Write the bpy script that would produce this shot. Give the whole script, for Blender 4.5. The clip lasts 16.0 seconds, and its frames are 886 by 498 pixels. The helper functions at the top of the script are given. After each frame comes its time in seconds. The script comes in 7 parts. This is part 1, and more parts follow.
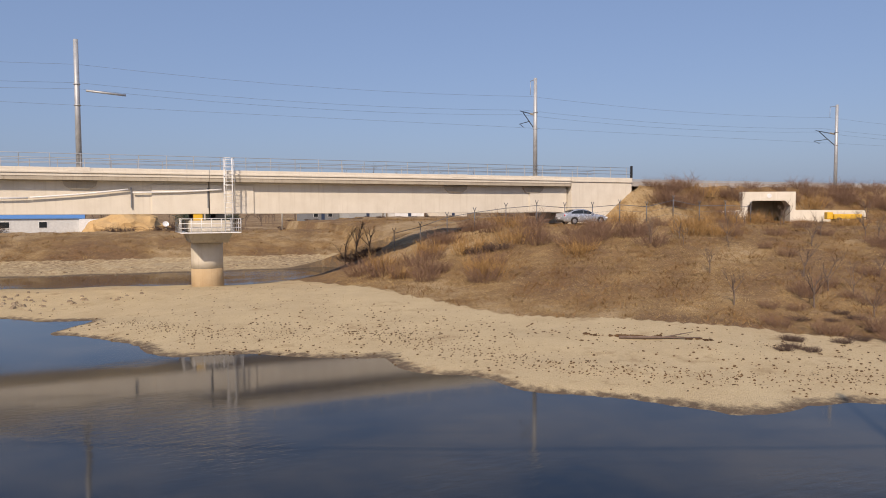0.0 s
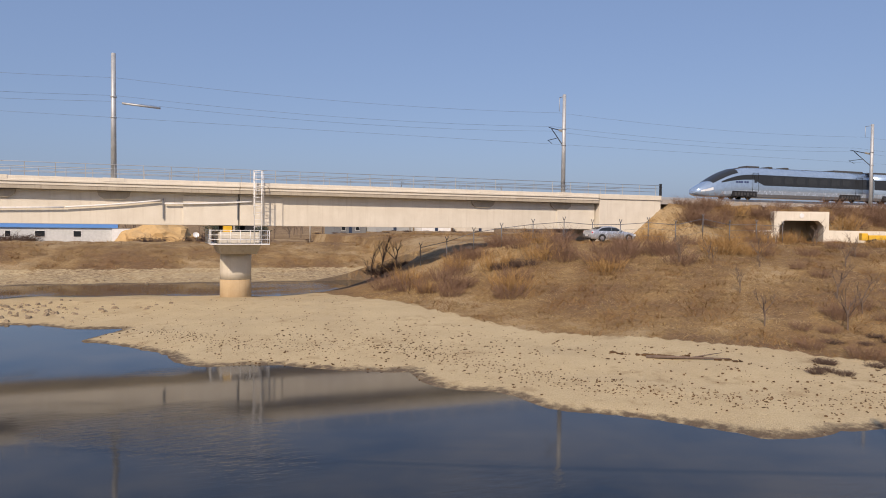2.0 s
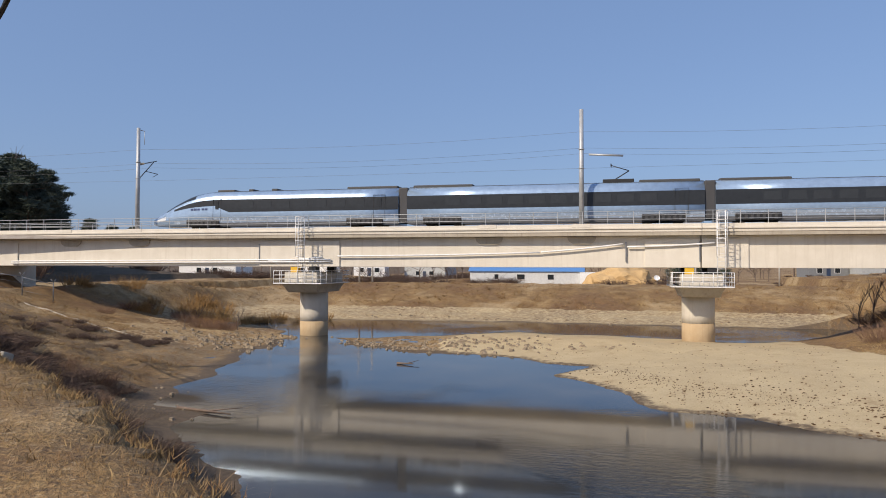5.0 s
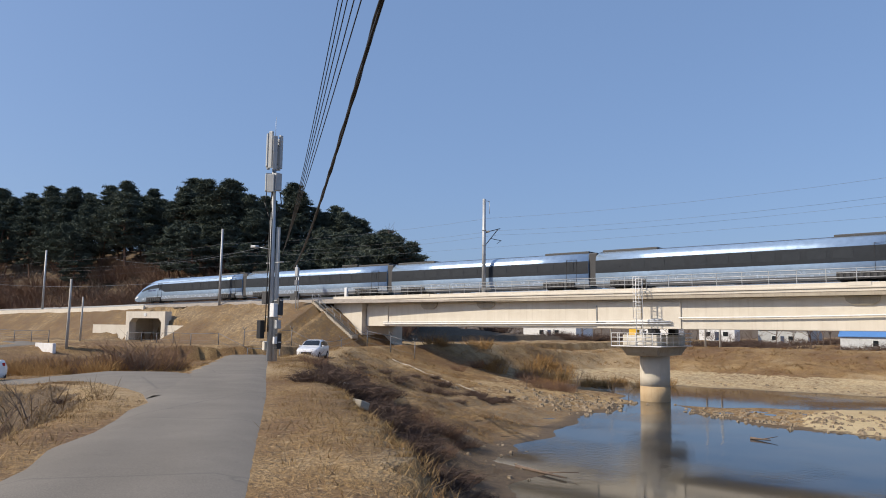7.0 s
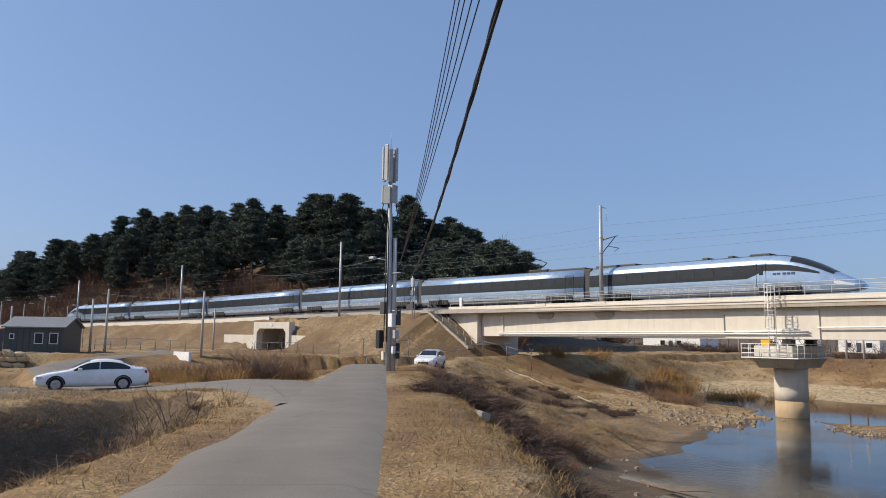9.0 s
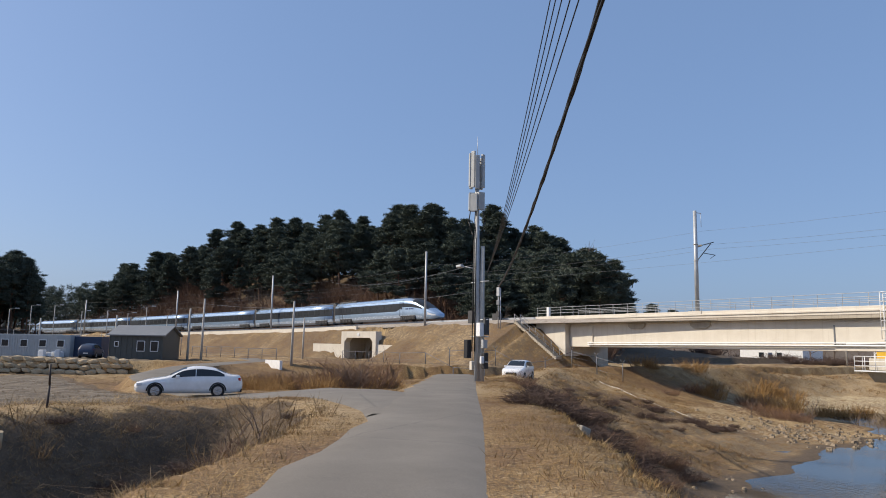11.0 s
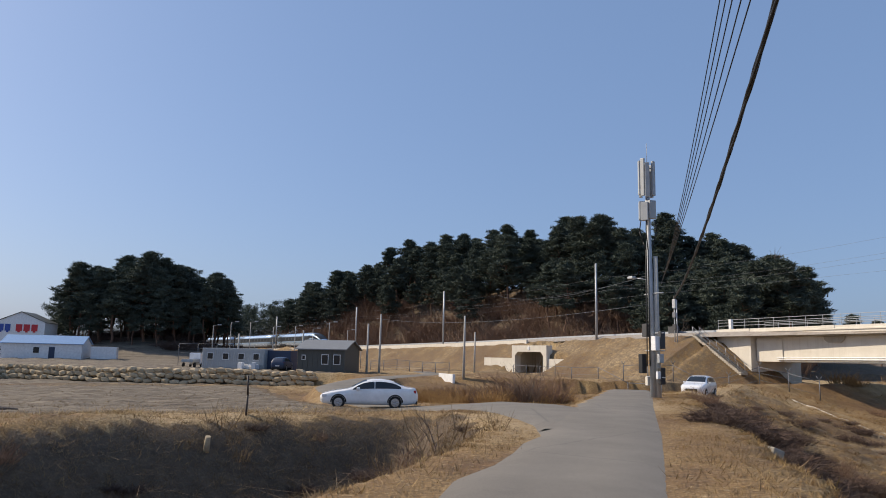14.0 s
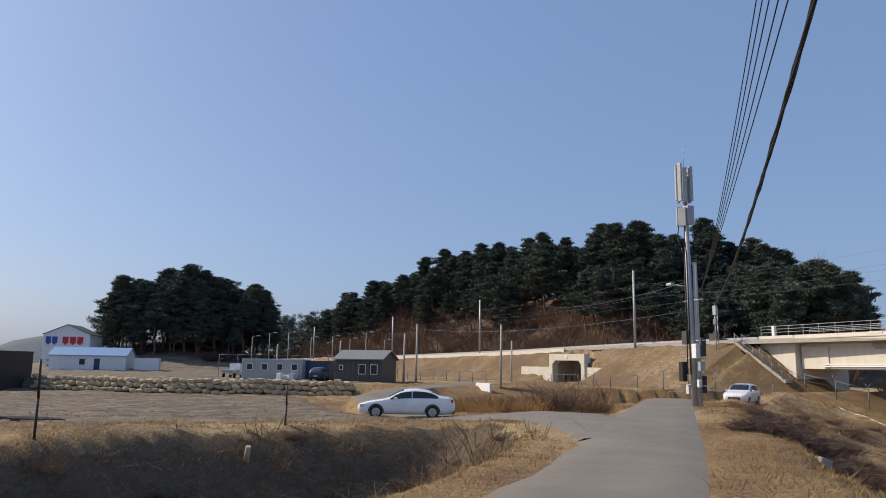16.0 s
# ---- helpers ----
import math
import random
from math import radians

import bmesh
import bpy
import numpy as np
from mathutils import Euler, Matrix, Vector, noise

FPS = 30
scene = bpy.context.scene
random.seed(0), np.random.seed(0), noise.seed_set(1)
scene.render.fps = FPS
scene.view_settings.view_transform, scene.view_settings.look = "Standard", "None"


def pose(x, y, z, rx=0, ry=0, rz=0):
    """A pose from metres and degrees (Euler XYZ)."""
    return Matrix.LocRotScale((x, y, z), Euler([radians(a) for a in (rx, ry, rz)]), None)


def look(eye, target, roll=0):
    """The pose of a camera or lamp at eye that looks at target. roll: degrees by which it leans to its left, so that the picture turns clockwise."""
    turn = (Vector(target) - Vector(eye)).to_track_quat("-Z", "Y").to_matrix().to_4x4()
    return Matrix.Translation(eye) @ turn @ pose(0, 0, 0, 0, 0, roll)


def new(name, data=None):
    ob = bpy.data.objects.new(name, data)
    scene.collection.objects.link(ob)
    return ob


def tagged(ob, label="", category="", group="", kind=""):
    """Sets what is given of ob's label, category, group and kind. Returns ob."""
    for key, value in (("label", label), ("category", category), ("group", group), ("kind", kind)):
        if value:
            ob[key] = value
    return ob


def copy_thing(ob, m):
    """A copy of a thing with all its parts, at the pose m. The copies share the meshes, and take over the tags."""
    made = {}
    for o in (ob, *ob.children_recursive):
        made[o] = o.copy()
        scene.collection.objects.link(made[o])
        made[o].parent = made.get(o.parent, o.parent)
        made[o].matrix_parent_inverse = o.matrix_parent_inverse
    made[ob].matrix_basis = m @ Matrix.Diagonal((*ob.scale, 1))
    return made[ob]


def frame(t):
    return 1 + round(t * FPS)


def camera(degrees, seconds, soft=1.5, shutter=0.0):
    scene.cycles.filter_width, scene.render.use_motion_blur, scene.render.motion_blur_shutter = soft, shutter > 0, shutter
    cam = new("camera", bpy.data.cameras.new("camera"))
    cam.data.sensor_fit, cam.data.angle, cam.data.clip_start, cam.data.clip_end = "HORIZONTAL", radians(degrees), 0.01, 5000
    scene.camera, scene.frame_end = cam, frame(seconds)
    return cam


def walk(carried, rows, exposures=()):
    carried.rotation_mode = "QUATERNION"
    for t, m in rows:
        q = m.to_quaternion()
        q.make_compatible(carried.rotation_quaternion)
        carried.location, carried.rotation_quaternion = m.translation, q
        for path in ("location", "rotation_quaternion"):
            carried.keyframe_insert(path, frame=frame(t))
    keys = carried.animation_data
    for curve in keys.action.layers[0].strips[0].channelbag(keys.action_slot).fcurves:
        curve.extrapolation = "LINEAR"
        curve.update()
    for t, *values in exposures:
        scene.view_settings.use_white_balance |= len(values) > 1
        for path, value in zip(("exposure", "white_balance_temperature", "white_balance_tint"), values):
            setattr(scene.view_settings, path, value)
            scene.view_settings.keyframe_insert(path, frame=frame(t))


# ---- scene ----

# ---- camera ----
cam = camera(63.11, 16.0, soft=0.95)
PATH = (
    (0, -0.00, 0.00, 6.60, 87.04, 0.21, -23.87),
    (0.5, -0.00, 0.00, 6.60, 86.99, 0.13, -17.09),
    (1, -0.00, 0.00, 6.60, 87.10, -0.38, -18.04),
    (1.5, -0.00, 0.00, 6.60, 87.38, -1.04, -21.35),
    (2, -0.00, 0.00, 6.60, 88.22, -0.65, -21.74),
    (2.5, -0.00, 0.00, 6.60, 88.35, -0.64, -21.68),
    (3, -0.00, 0.00, 6.60, 88.77, -0.60, -20.08),
    (3.5, -0.02, 0.16, 6.58, 89.29, -0.31, -12.61),
    (4, -0.03, 0.32, 6.55, 89.64, -0.18, -4.80),
    (4.5, -0.05, 0.47, 6.53, 90.13, -0.01, 3.61),
    (5, -0.07, 0.63, 6.50, 91.42, -0.17, 13.61),
    (5.2, -0.07, 0.69, 6.49, 92.40, -0.30, 17.23),
    (7.3, -0.16, 1.58, 6.36, 96.41, -0.78, 42.51),
    (7.5, -0.16, 1.58, 6.36, 96.47, -0.90, 43.89),
    (8, -0.16, 1.58, 6.36, 96.64, -0.96, 46.84),
    (8.2, -0.16, 1.58, 6.36, 96.71, -0.88, 47.67),
    (10.3, -1.38, 2.01, 6.31, 97.37, -0.88, 51.71),
    (10.5, -1.38, 2.01, 6.31, 97.46, -0.93, 52.78),
    (11, -1.38, 2.01, 6.31, 97.64, -1.06, 55.77),
    (11.5, -1.38, 2.01, 6.31, 97.76, -1.18, 58.76),
    (12, -1.38, 2.01, 6.31, 97.91, -1.20, 61.10),
    (12.5, -1.38, 2.01, 6.31, 98.04, -1.23, 63.56),
    (13, -1.38, 2.01, 6.31, 98.17, -1.37, 65.48),
    (13.5, -1.38, 2.01, 6.31, 98.29, -1.31, 67.33),
    (14, -1.38, 2.01, 6.31, 98.47, -1.23, 69.13),
    (14.5, -1.38, 2.01, 6.31, 98.72, -1.06, 70.13),
    (15, -1.38, 2.01, 6.31, 98.94, -1.05, 71.21),
    (15.5, -1.38, 2.01, 6.31, 99.07, -0.99, 71.77),
    (16, -1.38, 2.01, 6.31, 99.14, -0.88, 72.01),
)
walk(cam, [(t, pose(*p)) for t, *p in PATH], exposures=((0, -0.17, 7300, 16), (3.5, -0.14, 7050, 14), (5.2, -0.08, 6800, 11), (7.3, 0.02, 6750, 9), (11.5, 0.02, 6800, 9), (16, -0.03, 6950, 10)))

# ---- light ----
SUN_TURN, SUN_UP = 37.0, 37.0   # degrees from -y towards -x, and above the horizon
sx, sy = -math.sin(radians(SUN_TURN)), -math.cos(radians(SUN_TURN))
sun_way = Vector((sx * math.cos(radians(SUN_UP)), sy * math.cos(radians(SUN_UP)), math.sin(radians(SUN_UP))))
world = bpy.data.worlds.new("sky")
scene.world = world
world.use_nodes = True
wn = world.node_tree.nodes
sky = wn.new("ShaderNodeTexSky")
sky.sky_type, sky.sun_disc = "NISHITA", False
sky.sun_elevation = radians(SUN_UP)
sky.sun_rotation = math.atan2(sx, sy)
sky.air_density, sky.dust_density, sky.ozone_density, sky.altitude = 1.0, 2.2, 2.5, 60
wn["Background"].inputs["Strength"].default_value = 0.095
tint = wn.new("ShaderNodeMix")
tint.data_type, tint.blend_type = "RGBA", "MULTIPLY"
tint.inputs["Factor"].default_value = 1.0
tint.inputs["B"].default_value = (0.97, 1.0, 1.13, 1)
haze = wn.new("ShaderNodeMix")
haze.data_type = "RGBA"
haze.inputs["Factor"].default_value = 0.36
haze.inputs["B"].default_value = (3.4, 5.75, 10.6, 1)
world.node_tree.links.new(sky.outputs["Color"], tint.inputs["A"])
world.node_tree.links.new(tint.outputs["Result"], haze.inputs["A"])
world.node_tree.links.new(haze.outputs["Result"], wn["Background"].inputs["Color"])
lamp = bpy.data.lights.new("sun", "SUN")
lamp.energy, lamp.angle, lamp.color = 4.5, radians(0.6), (1.0, 0.885, 0.73)
sun = new("sun", lamp)
sun.matrix_world = look((0, 0, 60), Vector((0, 0, 60)) - sun_way)


# ---- materials ----
def material(name, rough=0.8, metal=0.0, base=(0.5, 0.5, 0.5)):
    m = bpy.data.materials.new(name)
    m.use_nodes = True
    b = m.node_tree.nodes["Principled BSDF"]
    b.inputs["Roughness"].default_value, b.inputs["Metallic"].default_value = rough, metal
    b.inputs["Base Color"].default_value = (*base, 1)
    return m, m.node_tree, b


def add(tree, kind, **sets):
    n = tree.nodes.new(kind)
    for k, v in sets.items():
        n.inputs[k.replace("_", " ")].default_value = v
    return n


def coords(tree, stretch=(1, 1, 1), space="Object"):
    c = tree.nodes.new("ShaderNodeTexCoord")
    m = tree.nodes.new("ShaderNodeMapping")
    m.inputs["Scale"].default_value = stretch
    tree.links.new(c.outputs[space], m.inputs["Vector"])
    return m.outputs["Vector"]


def noise_of(tree, vec, scale, detail=6.0, rough=0.6):
    n = add(tree, "ShaderNodeTexNoise", Scale=scale, Detail=detail, Roughness=rough)
    tree.links.new(vec, n.inputs["Vector"])
    return n.outputs["Fac"]


def ramp(tree, fac, stops):
    r = tree.nodes.new("ShaderNodeValToRGB")
    e = r.color_ramp.elements
    e[0].position, e[0].color = stops[0][0], (*stops[0][1], 1)
    e[1].position, e[1].color = stops[-1][0], (*stops[-1][1], 1)
    for p, c in stops[1:-1]:
        e.new(p).color = (*c, 1)
    tree.links.new(fac, r.inputs["Fac"])
    return r.outputs["Color"]


def mixed(tree, fac, a, b, how="MIX"):
    n = tree.nodes.new("ShaderNodeMix")
    n.data_type, n.blend_type = "RGBA", how
    for sock, v in ((n.inputs["Factor"], fac), (n.inputs["A"], a), (n.inputs["B"], b)):
        if isinstance(v, bpy.types.NodeSocket):
            tree.links.new(v, sock)
        else:
            sock.default_value = v if isinstance(v, float) else (*v, 1)
    return n.outputs["Result"]


def bump(tree, bsdf, height, strength=0.3, dist=0.02):
    n = add(tree, "ShaderNodeBump", Strength=strength, Distance=dist)
    tree.links.new(height, n.inputs["Height"])
    tree.links.new(n.outputs["Normal"], bsdf.inputs["Normal"])


def surface(name, dark, light, scale=3.0, rough=0.85, metal=0.0, grain=40.0, relief=0.25, dist=0.01, stretch=(1, 1, 1), vary=0.0):
    """Two scales of noise between two colours, with a bump; vary lets each object differ a little."""
    m, tree, b = material(name, rough, metal)
    vec = coords(tree, stretch)
    big, fine = noise_of(tree, vec, scale, 5.0), noise_of(tree, vec, grain, 3.0)
    mid = tuple((p + q) / 2 for p, q in zip(dark, light))
    col = ramp(tree, big, ((0.3, dark), (0.5, mid), (0.7, light)))
    col = mixed(tree, 0.35, col, ramp(tree, fine, ((0.3, tuple(c * 0.55 for c in dark)), (0.7, tuple(min(1, c * 1.3) for c in light)))))
    if vary:
        info = tree.nodes.new("ShaderNodeObjectInfo")
        col = mixed(tree, vary, col, ramp(tree, info.outputs["Random"], ((0.0, tuple(c * 0.4 for c in dark)), (1.0, light))))
    tree.links.new(col, b.inputs["Base Color"])
    bump(tree, b, fine, relief, dist)
    return m


def plain(name, base, rough=0.5, metal=0.0, coat=0.0):
    m, tree, b = material(name, rough, metal, base)
    b.inputs["Coat Weight"].default_value = coat
    vec = coords(tree)
    f = noise_of(tree, vec, 2.5, 5.0)
    tree.links.new(ramp(tree, f, ((0.3, tuple(c * 0.86 for c in base)), (0.7, tuple(min(1, c * 1.05) for c in base)))), b.inputs["Base Color"])
    r = tree.nodes.new("ShaderNodeMapRange")
    r.inputs["To Min"].default_value, r.inputs["To Max"].default_value = max(0.02, rough - 0.08), min(1, rough + 0.1)
    tree.links.new(f, r.inputs["Value"])
    tree.links.new(r.outputs["Result"], b.inputs["Roughness"])
    return m


def concrete_material(name, dark, light, streak):
    """Concrete with rain streaks down its face."""
    m, tree, b = material(name, 0.9)
    vec = coords(tree)
    col = ramp(tree, noise_of(tree, vec, 0.8, 6.0), ((0.3, dark), (0.7, light)))
    runs = noise_of(tree, coords(tree, (2.2, 2.2, 0.10)), 1.6, 4.0, 0.7)
    col = mixed(tree, ramp(tree, runs, ((0.52, (0, 0, 0)), (0.85, (1, 1, 1)))), col, streak)
    fine = noise_of(tree, vec, 30, 3.0)
    col = mixed(tree, 0.18, col, ramp(tree, fine, ((0.3, tuple(c * 0.5 for c in dark)), (0.7, light))))
    tree.links.new(col, b.inputs["Base Color"])
    bump(tree, b, fine, 0.25, 0.01)
    return m


def ground_material():
    """Sand, dry grass and dark soil, by the zone weights of the sheet."""
    m, tree, b = material("ground", 0.95)
    vec = coords(tree)
    zone = tree.nodes.new("ShaderNodeVertexColor")
    zone.layer_name = "zone"
    parts = tree.nodes.new("ShaderNodeSeparateColor")
    tree.links.new(zone.outputs["Color"], parts.inputs["Color"])
    n1, n2, n3 = noise_of(tree, vec, 0.35, 8.0, 0.65), noise_of(tree, vec, 2.2, 6.0, 0.7), noise_of(tree, vec, 14, 4.0)
    grass = mixed(tree, n2, ramp(tree, n1, ((0.3, (0.10, 0.054, 0.022)), (0.5, (0.245, 0.148, 0.06)), (0.7, (0.42, 0.28, 0.12)))), ramp(tree, n3, ((0.35, (0.11, 0.06, 0.024)), (0.65, (0.40, 0.265, 0.11)))))
    n0 = noise_of(tree, vec, 0.085, 7.0, 0.7)
    grass = mixed(tree, ramp(tree, n0, ((0.40, (0.85, 0.85, 0.85)), (0.52, (0, 0, 0)))), grass, ramp(tree, n2, ((0.3, (0.085, 0.046, 0.022)), (0.7, (0.23, 0.125, 0.055)))))
    grass = mixed(tree, ramp(tree, n0, ((0.51, (0, 0, 0)), (0.61, (0.8, 0.8, 0.8)))), grass, ramp(tree, n3, ((0.3, (0.30, 0.205, 0.105)), (0.7, (0.52, 0.40, 0.235)))))
    clods = noise_of(tree, vec, 5.0, 10.0, 0.8)
    grass = mixed(tree, ramp(tree, clods, ((0.52, (0, 0, 0)), (0.62, (0.75, 0.75, 0.75)))), grass, (0.075, 0.045, 0.024))
    straw = noise_of(tree, vec, 9.0, 8.0, 0.8)
    grass = mixed(tree, ramp(tree, straw, ((0.55, (0, 0, 0)), (0.66, (0.7, 0.7, 0.7)))), grass, (0.56, 0.43, 0.25))
    sand = mixed(tree, 0.45, ramp(tree, n1, ((0.3, (0.45, 0.345, 0.185)), (0.7, (0.62, 0.505, 0.29)))), ramp(tree, n3, ((0.3, (0.36, 0.27, 0.16)), (0.7, (0.60, 0.50, 0.35)))))
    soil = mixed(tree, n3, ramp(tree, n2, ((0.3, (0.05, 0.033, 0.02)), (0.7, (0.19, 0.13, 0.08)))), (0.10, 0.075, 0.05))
    sand = mixed(tree, ramp(tree, noise_of(tree, vec, 0.5, 8.0, 0.75), ((0.55, (0, 0, 0)), (0.68, (0.6, 0.6, 0.6)))), sand, (0.27, 0.175, 0.085))
    sand = mixed(tree, ramp(tree, clods, ((0.56, (0, 0, 0)), (0.66, (0.55, 0.55, 0.55)))), sand, (0.24, 0.16, 0.085))
    soil = mixed(tree, ramp(tree, straw, ((0.54, (0, 0, 0)), (0.66, (0.6, 0.6, 0.6)))), soil, (0.30, 0.215, 0.125))
    edge = tree.nodes.new("ShaderNodeMath")
    edge.operation = "MULTIPLY_ADD"
    tree.links.new(n2, edge.inputs[0])
    edge.inputs[1].default_value = 0.9
    edge.inputs[2].default_value = -0.45

    def weight(sock):
        a = tree.nodes.new("ShaderNodeMath")
        a.operation = "ADD"
        tree.links.new(sock, a.inputs[0])
        tree.links.new(edge.outputs[0], a.inputs[1])
        r = add(tree, "ShaderNodeMapRange")
        r.inputs["From Min"].default_value, r.inputs["From Max"].default_value = 0.38, 0.62
        tree.links.new(a.outputs[0], r.inputs["Value"])
        return r.outputs["Result"]
    col = mixed(tree, weight(parts.outputs["Red"]), grass, sand)
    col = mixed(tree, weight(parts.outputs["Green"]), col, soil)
    rows = noise_of(tree, coords(tree, (1.1, 0.09, 1)), 1.5, 7.0, 0.7)
    field = ramp(tree, rows, ((0.34, (0.055, 0.045, 0.036)), (0.48, (0.15, 0.125, 0.095)), (0.62, (0.30, 0.255, 0.19))))
    field = mixed(tree, 0.3, field, soil)
    col = mixed(tree, weight(parts.outputs["Blue"]), col, field)
    tree.links.new(col, b.inputs["Base Color"])
    bump(tree, b, n3, 0.7, 0.12)
    return m


def water_material():
    m, tree, b = material("water", 0.06, 0.0, (0.02, 0.028, 0.034))
    b.inputs["IOR"].default_value = 1.33
    b.inputs["Specular IOR Level"].default_value = 0.42
    vec = coords(tree, (1, 1, 1))
    n1 = noise_of(tree, vec, 0.12, 5.0)
    tree.links.new(ramp(tree, n1, ((0.35, (0.008, 0.014, 0.024)), (0.62, (0.06, 0.054, 0.042)))), b.inputs["Base Color"])
    ripple = noise_of(tree, coords(tree, (1.0, 2.4, 1)), 1.6, 4.0, 0.55)
    patch = ramp(tree, noise_of(tree, vec, 0.07, 2.0), ((0.50, (0.03, 0.03, 0.03)), (0.62, (1, 1, 1))))
    prod = tree.nodes.new("ShaderNodeMath")
    prod.operation = "MULTIPLY"
    tree.links.new(ripple, prod.inputs[0])
    tree.links.new(patch, prod.inputs[1])
    bump(tree, b, prod.outputs[0], 0.3, 0.06)
    return m


M_GROUND, M_WATER = ground_material(), water_material()
M_CONC = concrete_material("pale concrete", (0.64, 0.59, 0.505), (0.74, 0.695, 0.61), (0.57, 0.515, 0.43))
# darker concrete tone with streaks, shared by slabs, caps, haunches, stairs and passages
M_CONC_DARK = concrete_material("streaky dark concrete", (0.36, 0.32, 0.26), (0.48, 0.43, 0.35), (0.22, 0.18, 0.14))
M_PIER = concrete_material("pier concrete", (0.52, 0.48, 0.41), (0.64, 0.595, 0.515), (0.43, 0.37, 0.28))
M_STEEL = plain("galvanised steel", (0.45, 0.47, 0.49), 0.5, 0.35)
M_WHITE = plain("white paint", (0.78, 0.79, 0.80), 0.4)
M_DARK = plain("dark metal", (0.03, 0.03, 0.032), 0.5, 0.3)
M_RUBBER = plain("rubber", (0.02, 0.02, 0.02), 0.85)
M_ASPHALT = surface("worn asphalt", (0.14, 0.124, 0.104), (0.215, 0.194, 0.165), 0.6, 0.9, grain=60, relief=0.3)
_t = M_ASPHALT.node_tree
_b = _t.nodes["Principled BSDF"]
_v = _t.nodes.new("ShaderNodeTexVoronoi")
_v.feature = "DISTANCE_TO_EDGE"
_v.inputs["Scale"].default_value = 0.22
_w = noise_of(_t, coords(_t), 1.2, 5.0)
_vec = mixed(_t, 0.3, coords(_t), _w)
_t.links.new(_vec, _v.inputs["Vector"])
_old = _b.inputs["Base Color"].links[0].from_socket
_t.links.new(mixed(_t, ramp(_t, _v.outputs["Distance"], ((0.0, (0.35, 0.35, 0.35)), (0.006, (0, 0, 0)))), _old, (0.05, 0.048, 0.045)), _b.inputs["Base Color"])
M_BALLAST = surface("ballast", (0.22, 0.19, 0.16), (0.38, 0.34, 0.30), 2.0, 0.95, grain=18, relief=0.8, dist=0.05)
M_SILVER = plain("silver blue paint", (0.35, 0.48, 0.65), 0.22, 0.45, 0.5)
M_BAND = plain("dark window glass", (0.03, 0.034, 0.04), 0.3)
M_PANE = plain("window pane", (0.04, 0.045, 0.052), 0.2)
M_STRIPE = plain("pale blue stripe", (0.42, 0.52, 0.66), 0.25, 0.3, 0.5)
M_SKIRT = plain("grey skirt paint", (0.20, 0.21, 0.23), 0.4, 0.2)
M_NAVY = plain("navy paint", (0.03, 0.05, 0.14), 0.5)
M_GREY = plain("grey gangway", (0.055, 0.056, 0.06), 0.7)
M_YELLOW = plain("yellow paint", (0.70, 0.42, 0.03), 0.5)
M_CARWHITE = plain("white car paint", (0.88, 0.88, 0.88), 0.22, 0.0, 0.8)
M_CARSILVER = plain("silver car paint", (0.52, 0.55, 0.60), 0.25, 0.5, 0.8)
M_GLASS = plain("car glass", (0.02, 0.025, 0.03), 0.1)
M_RIM = plain("alloy rim", (0.5, 0.5, 0.52), 0.3, 0.9)
M_RED = plain("red lamp glass", (0.45, 0.02, 0.02), 0.2)
M_GREENGREY = plain("dark grey-green sheet", (0.06, 0.07, 0.068), 0.6)
M_SHED = plain("grey ribbed sheet", (0.075, 0.08, 0.074), 0.55)
M_CONTAINER = plain("pale grey container paint", (0.40, 0.42, 0.43), 0.5)
M_BLUEROOF = plain("blue roof sheet", (0.10, 0.25, 0.55), 0.45)
M_PALEROOF = plain("faded blue roof sheet", (0.20, 0.34, 0.56), 0.5)
M_RUSTSTAIN = concrete_material("rust-streaky dark concrete", (0.43, 0.31, 0.18), (0.53, 0.41, 0.265), (0.37, 0.245, 0.125))
M_WIRE = plain("weathered wire", (0.16, 0.17, 0.19), 0.6, 0.5)
M_NAVYBOX = plain("dark blue sheet", (0.03, 0.05, 0.10), 0.5)
M_BROWNBOX = plain("dark brown sheet", (0.05, 0.035, 0.03), 0.6)
M_REDSIGN = plain("red sign", (0.55, 0.03, 0.04), 0.5)
M_BLUESIGN = plain("blue sign", (0.03, 0.08, 0.35), 0.5)
M_ROOFGREY = plain("grey roof sheet", (0.20, 0.21, 0.22), 0.6)
M_STONE = surface("tan wall stone", (0.38, 0.285, 0.17), (0.62, 0.49, 0.32), 2.0, 0.9, grain=20, relief=0.6, dist=0.03, vary=0.35)
M_GRAVEL = surface("river stone", (0.15, 0.115, 0.08), (0.35, 0.28, 0.195), 3.0, 0.9, grain=30)
M_BARK = surface("pine bark", (0.10, 0.055, 0.035), (0.22, 0.13, 0.09), 4.0, 0.95, grain=30, relief=0.5)
M_WOODPOLE = surface("weathered pole", (0.38, 0.36, 0.33), (0.52, 0.50, 0.46), 2.0, 0.9)
M_TWIG = surface("bare twigs", (0.10, 0.07, 0.055), (0.20, 0.15, 0.12), 4.0, 0.95)
M_REDTWIG = surface("reddish brush", (0.14, 0.08, 0.055), (0.26, 0.16, 0.105), 2.0, 0.95)
M_DARKTWIG = surface("dark brush", (0.06, 0.038, 0.03), (0.13, 0.085, 0.065), 2.0, 0.95)
M_EARTH = surface("ochre earth", (0.42, 0.27, 0.12), (0.58, 0.40, 0.20), 0.5, 0.95, grain=8, relief=0.6, dist=0.1)


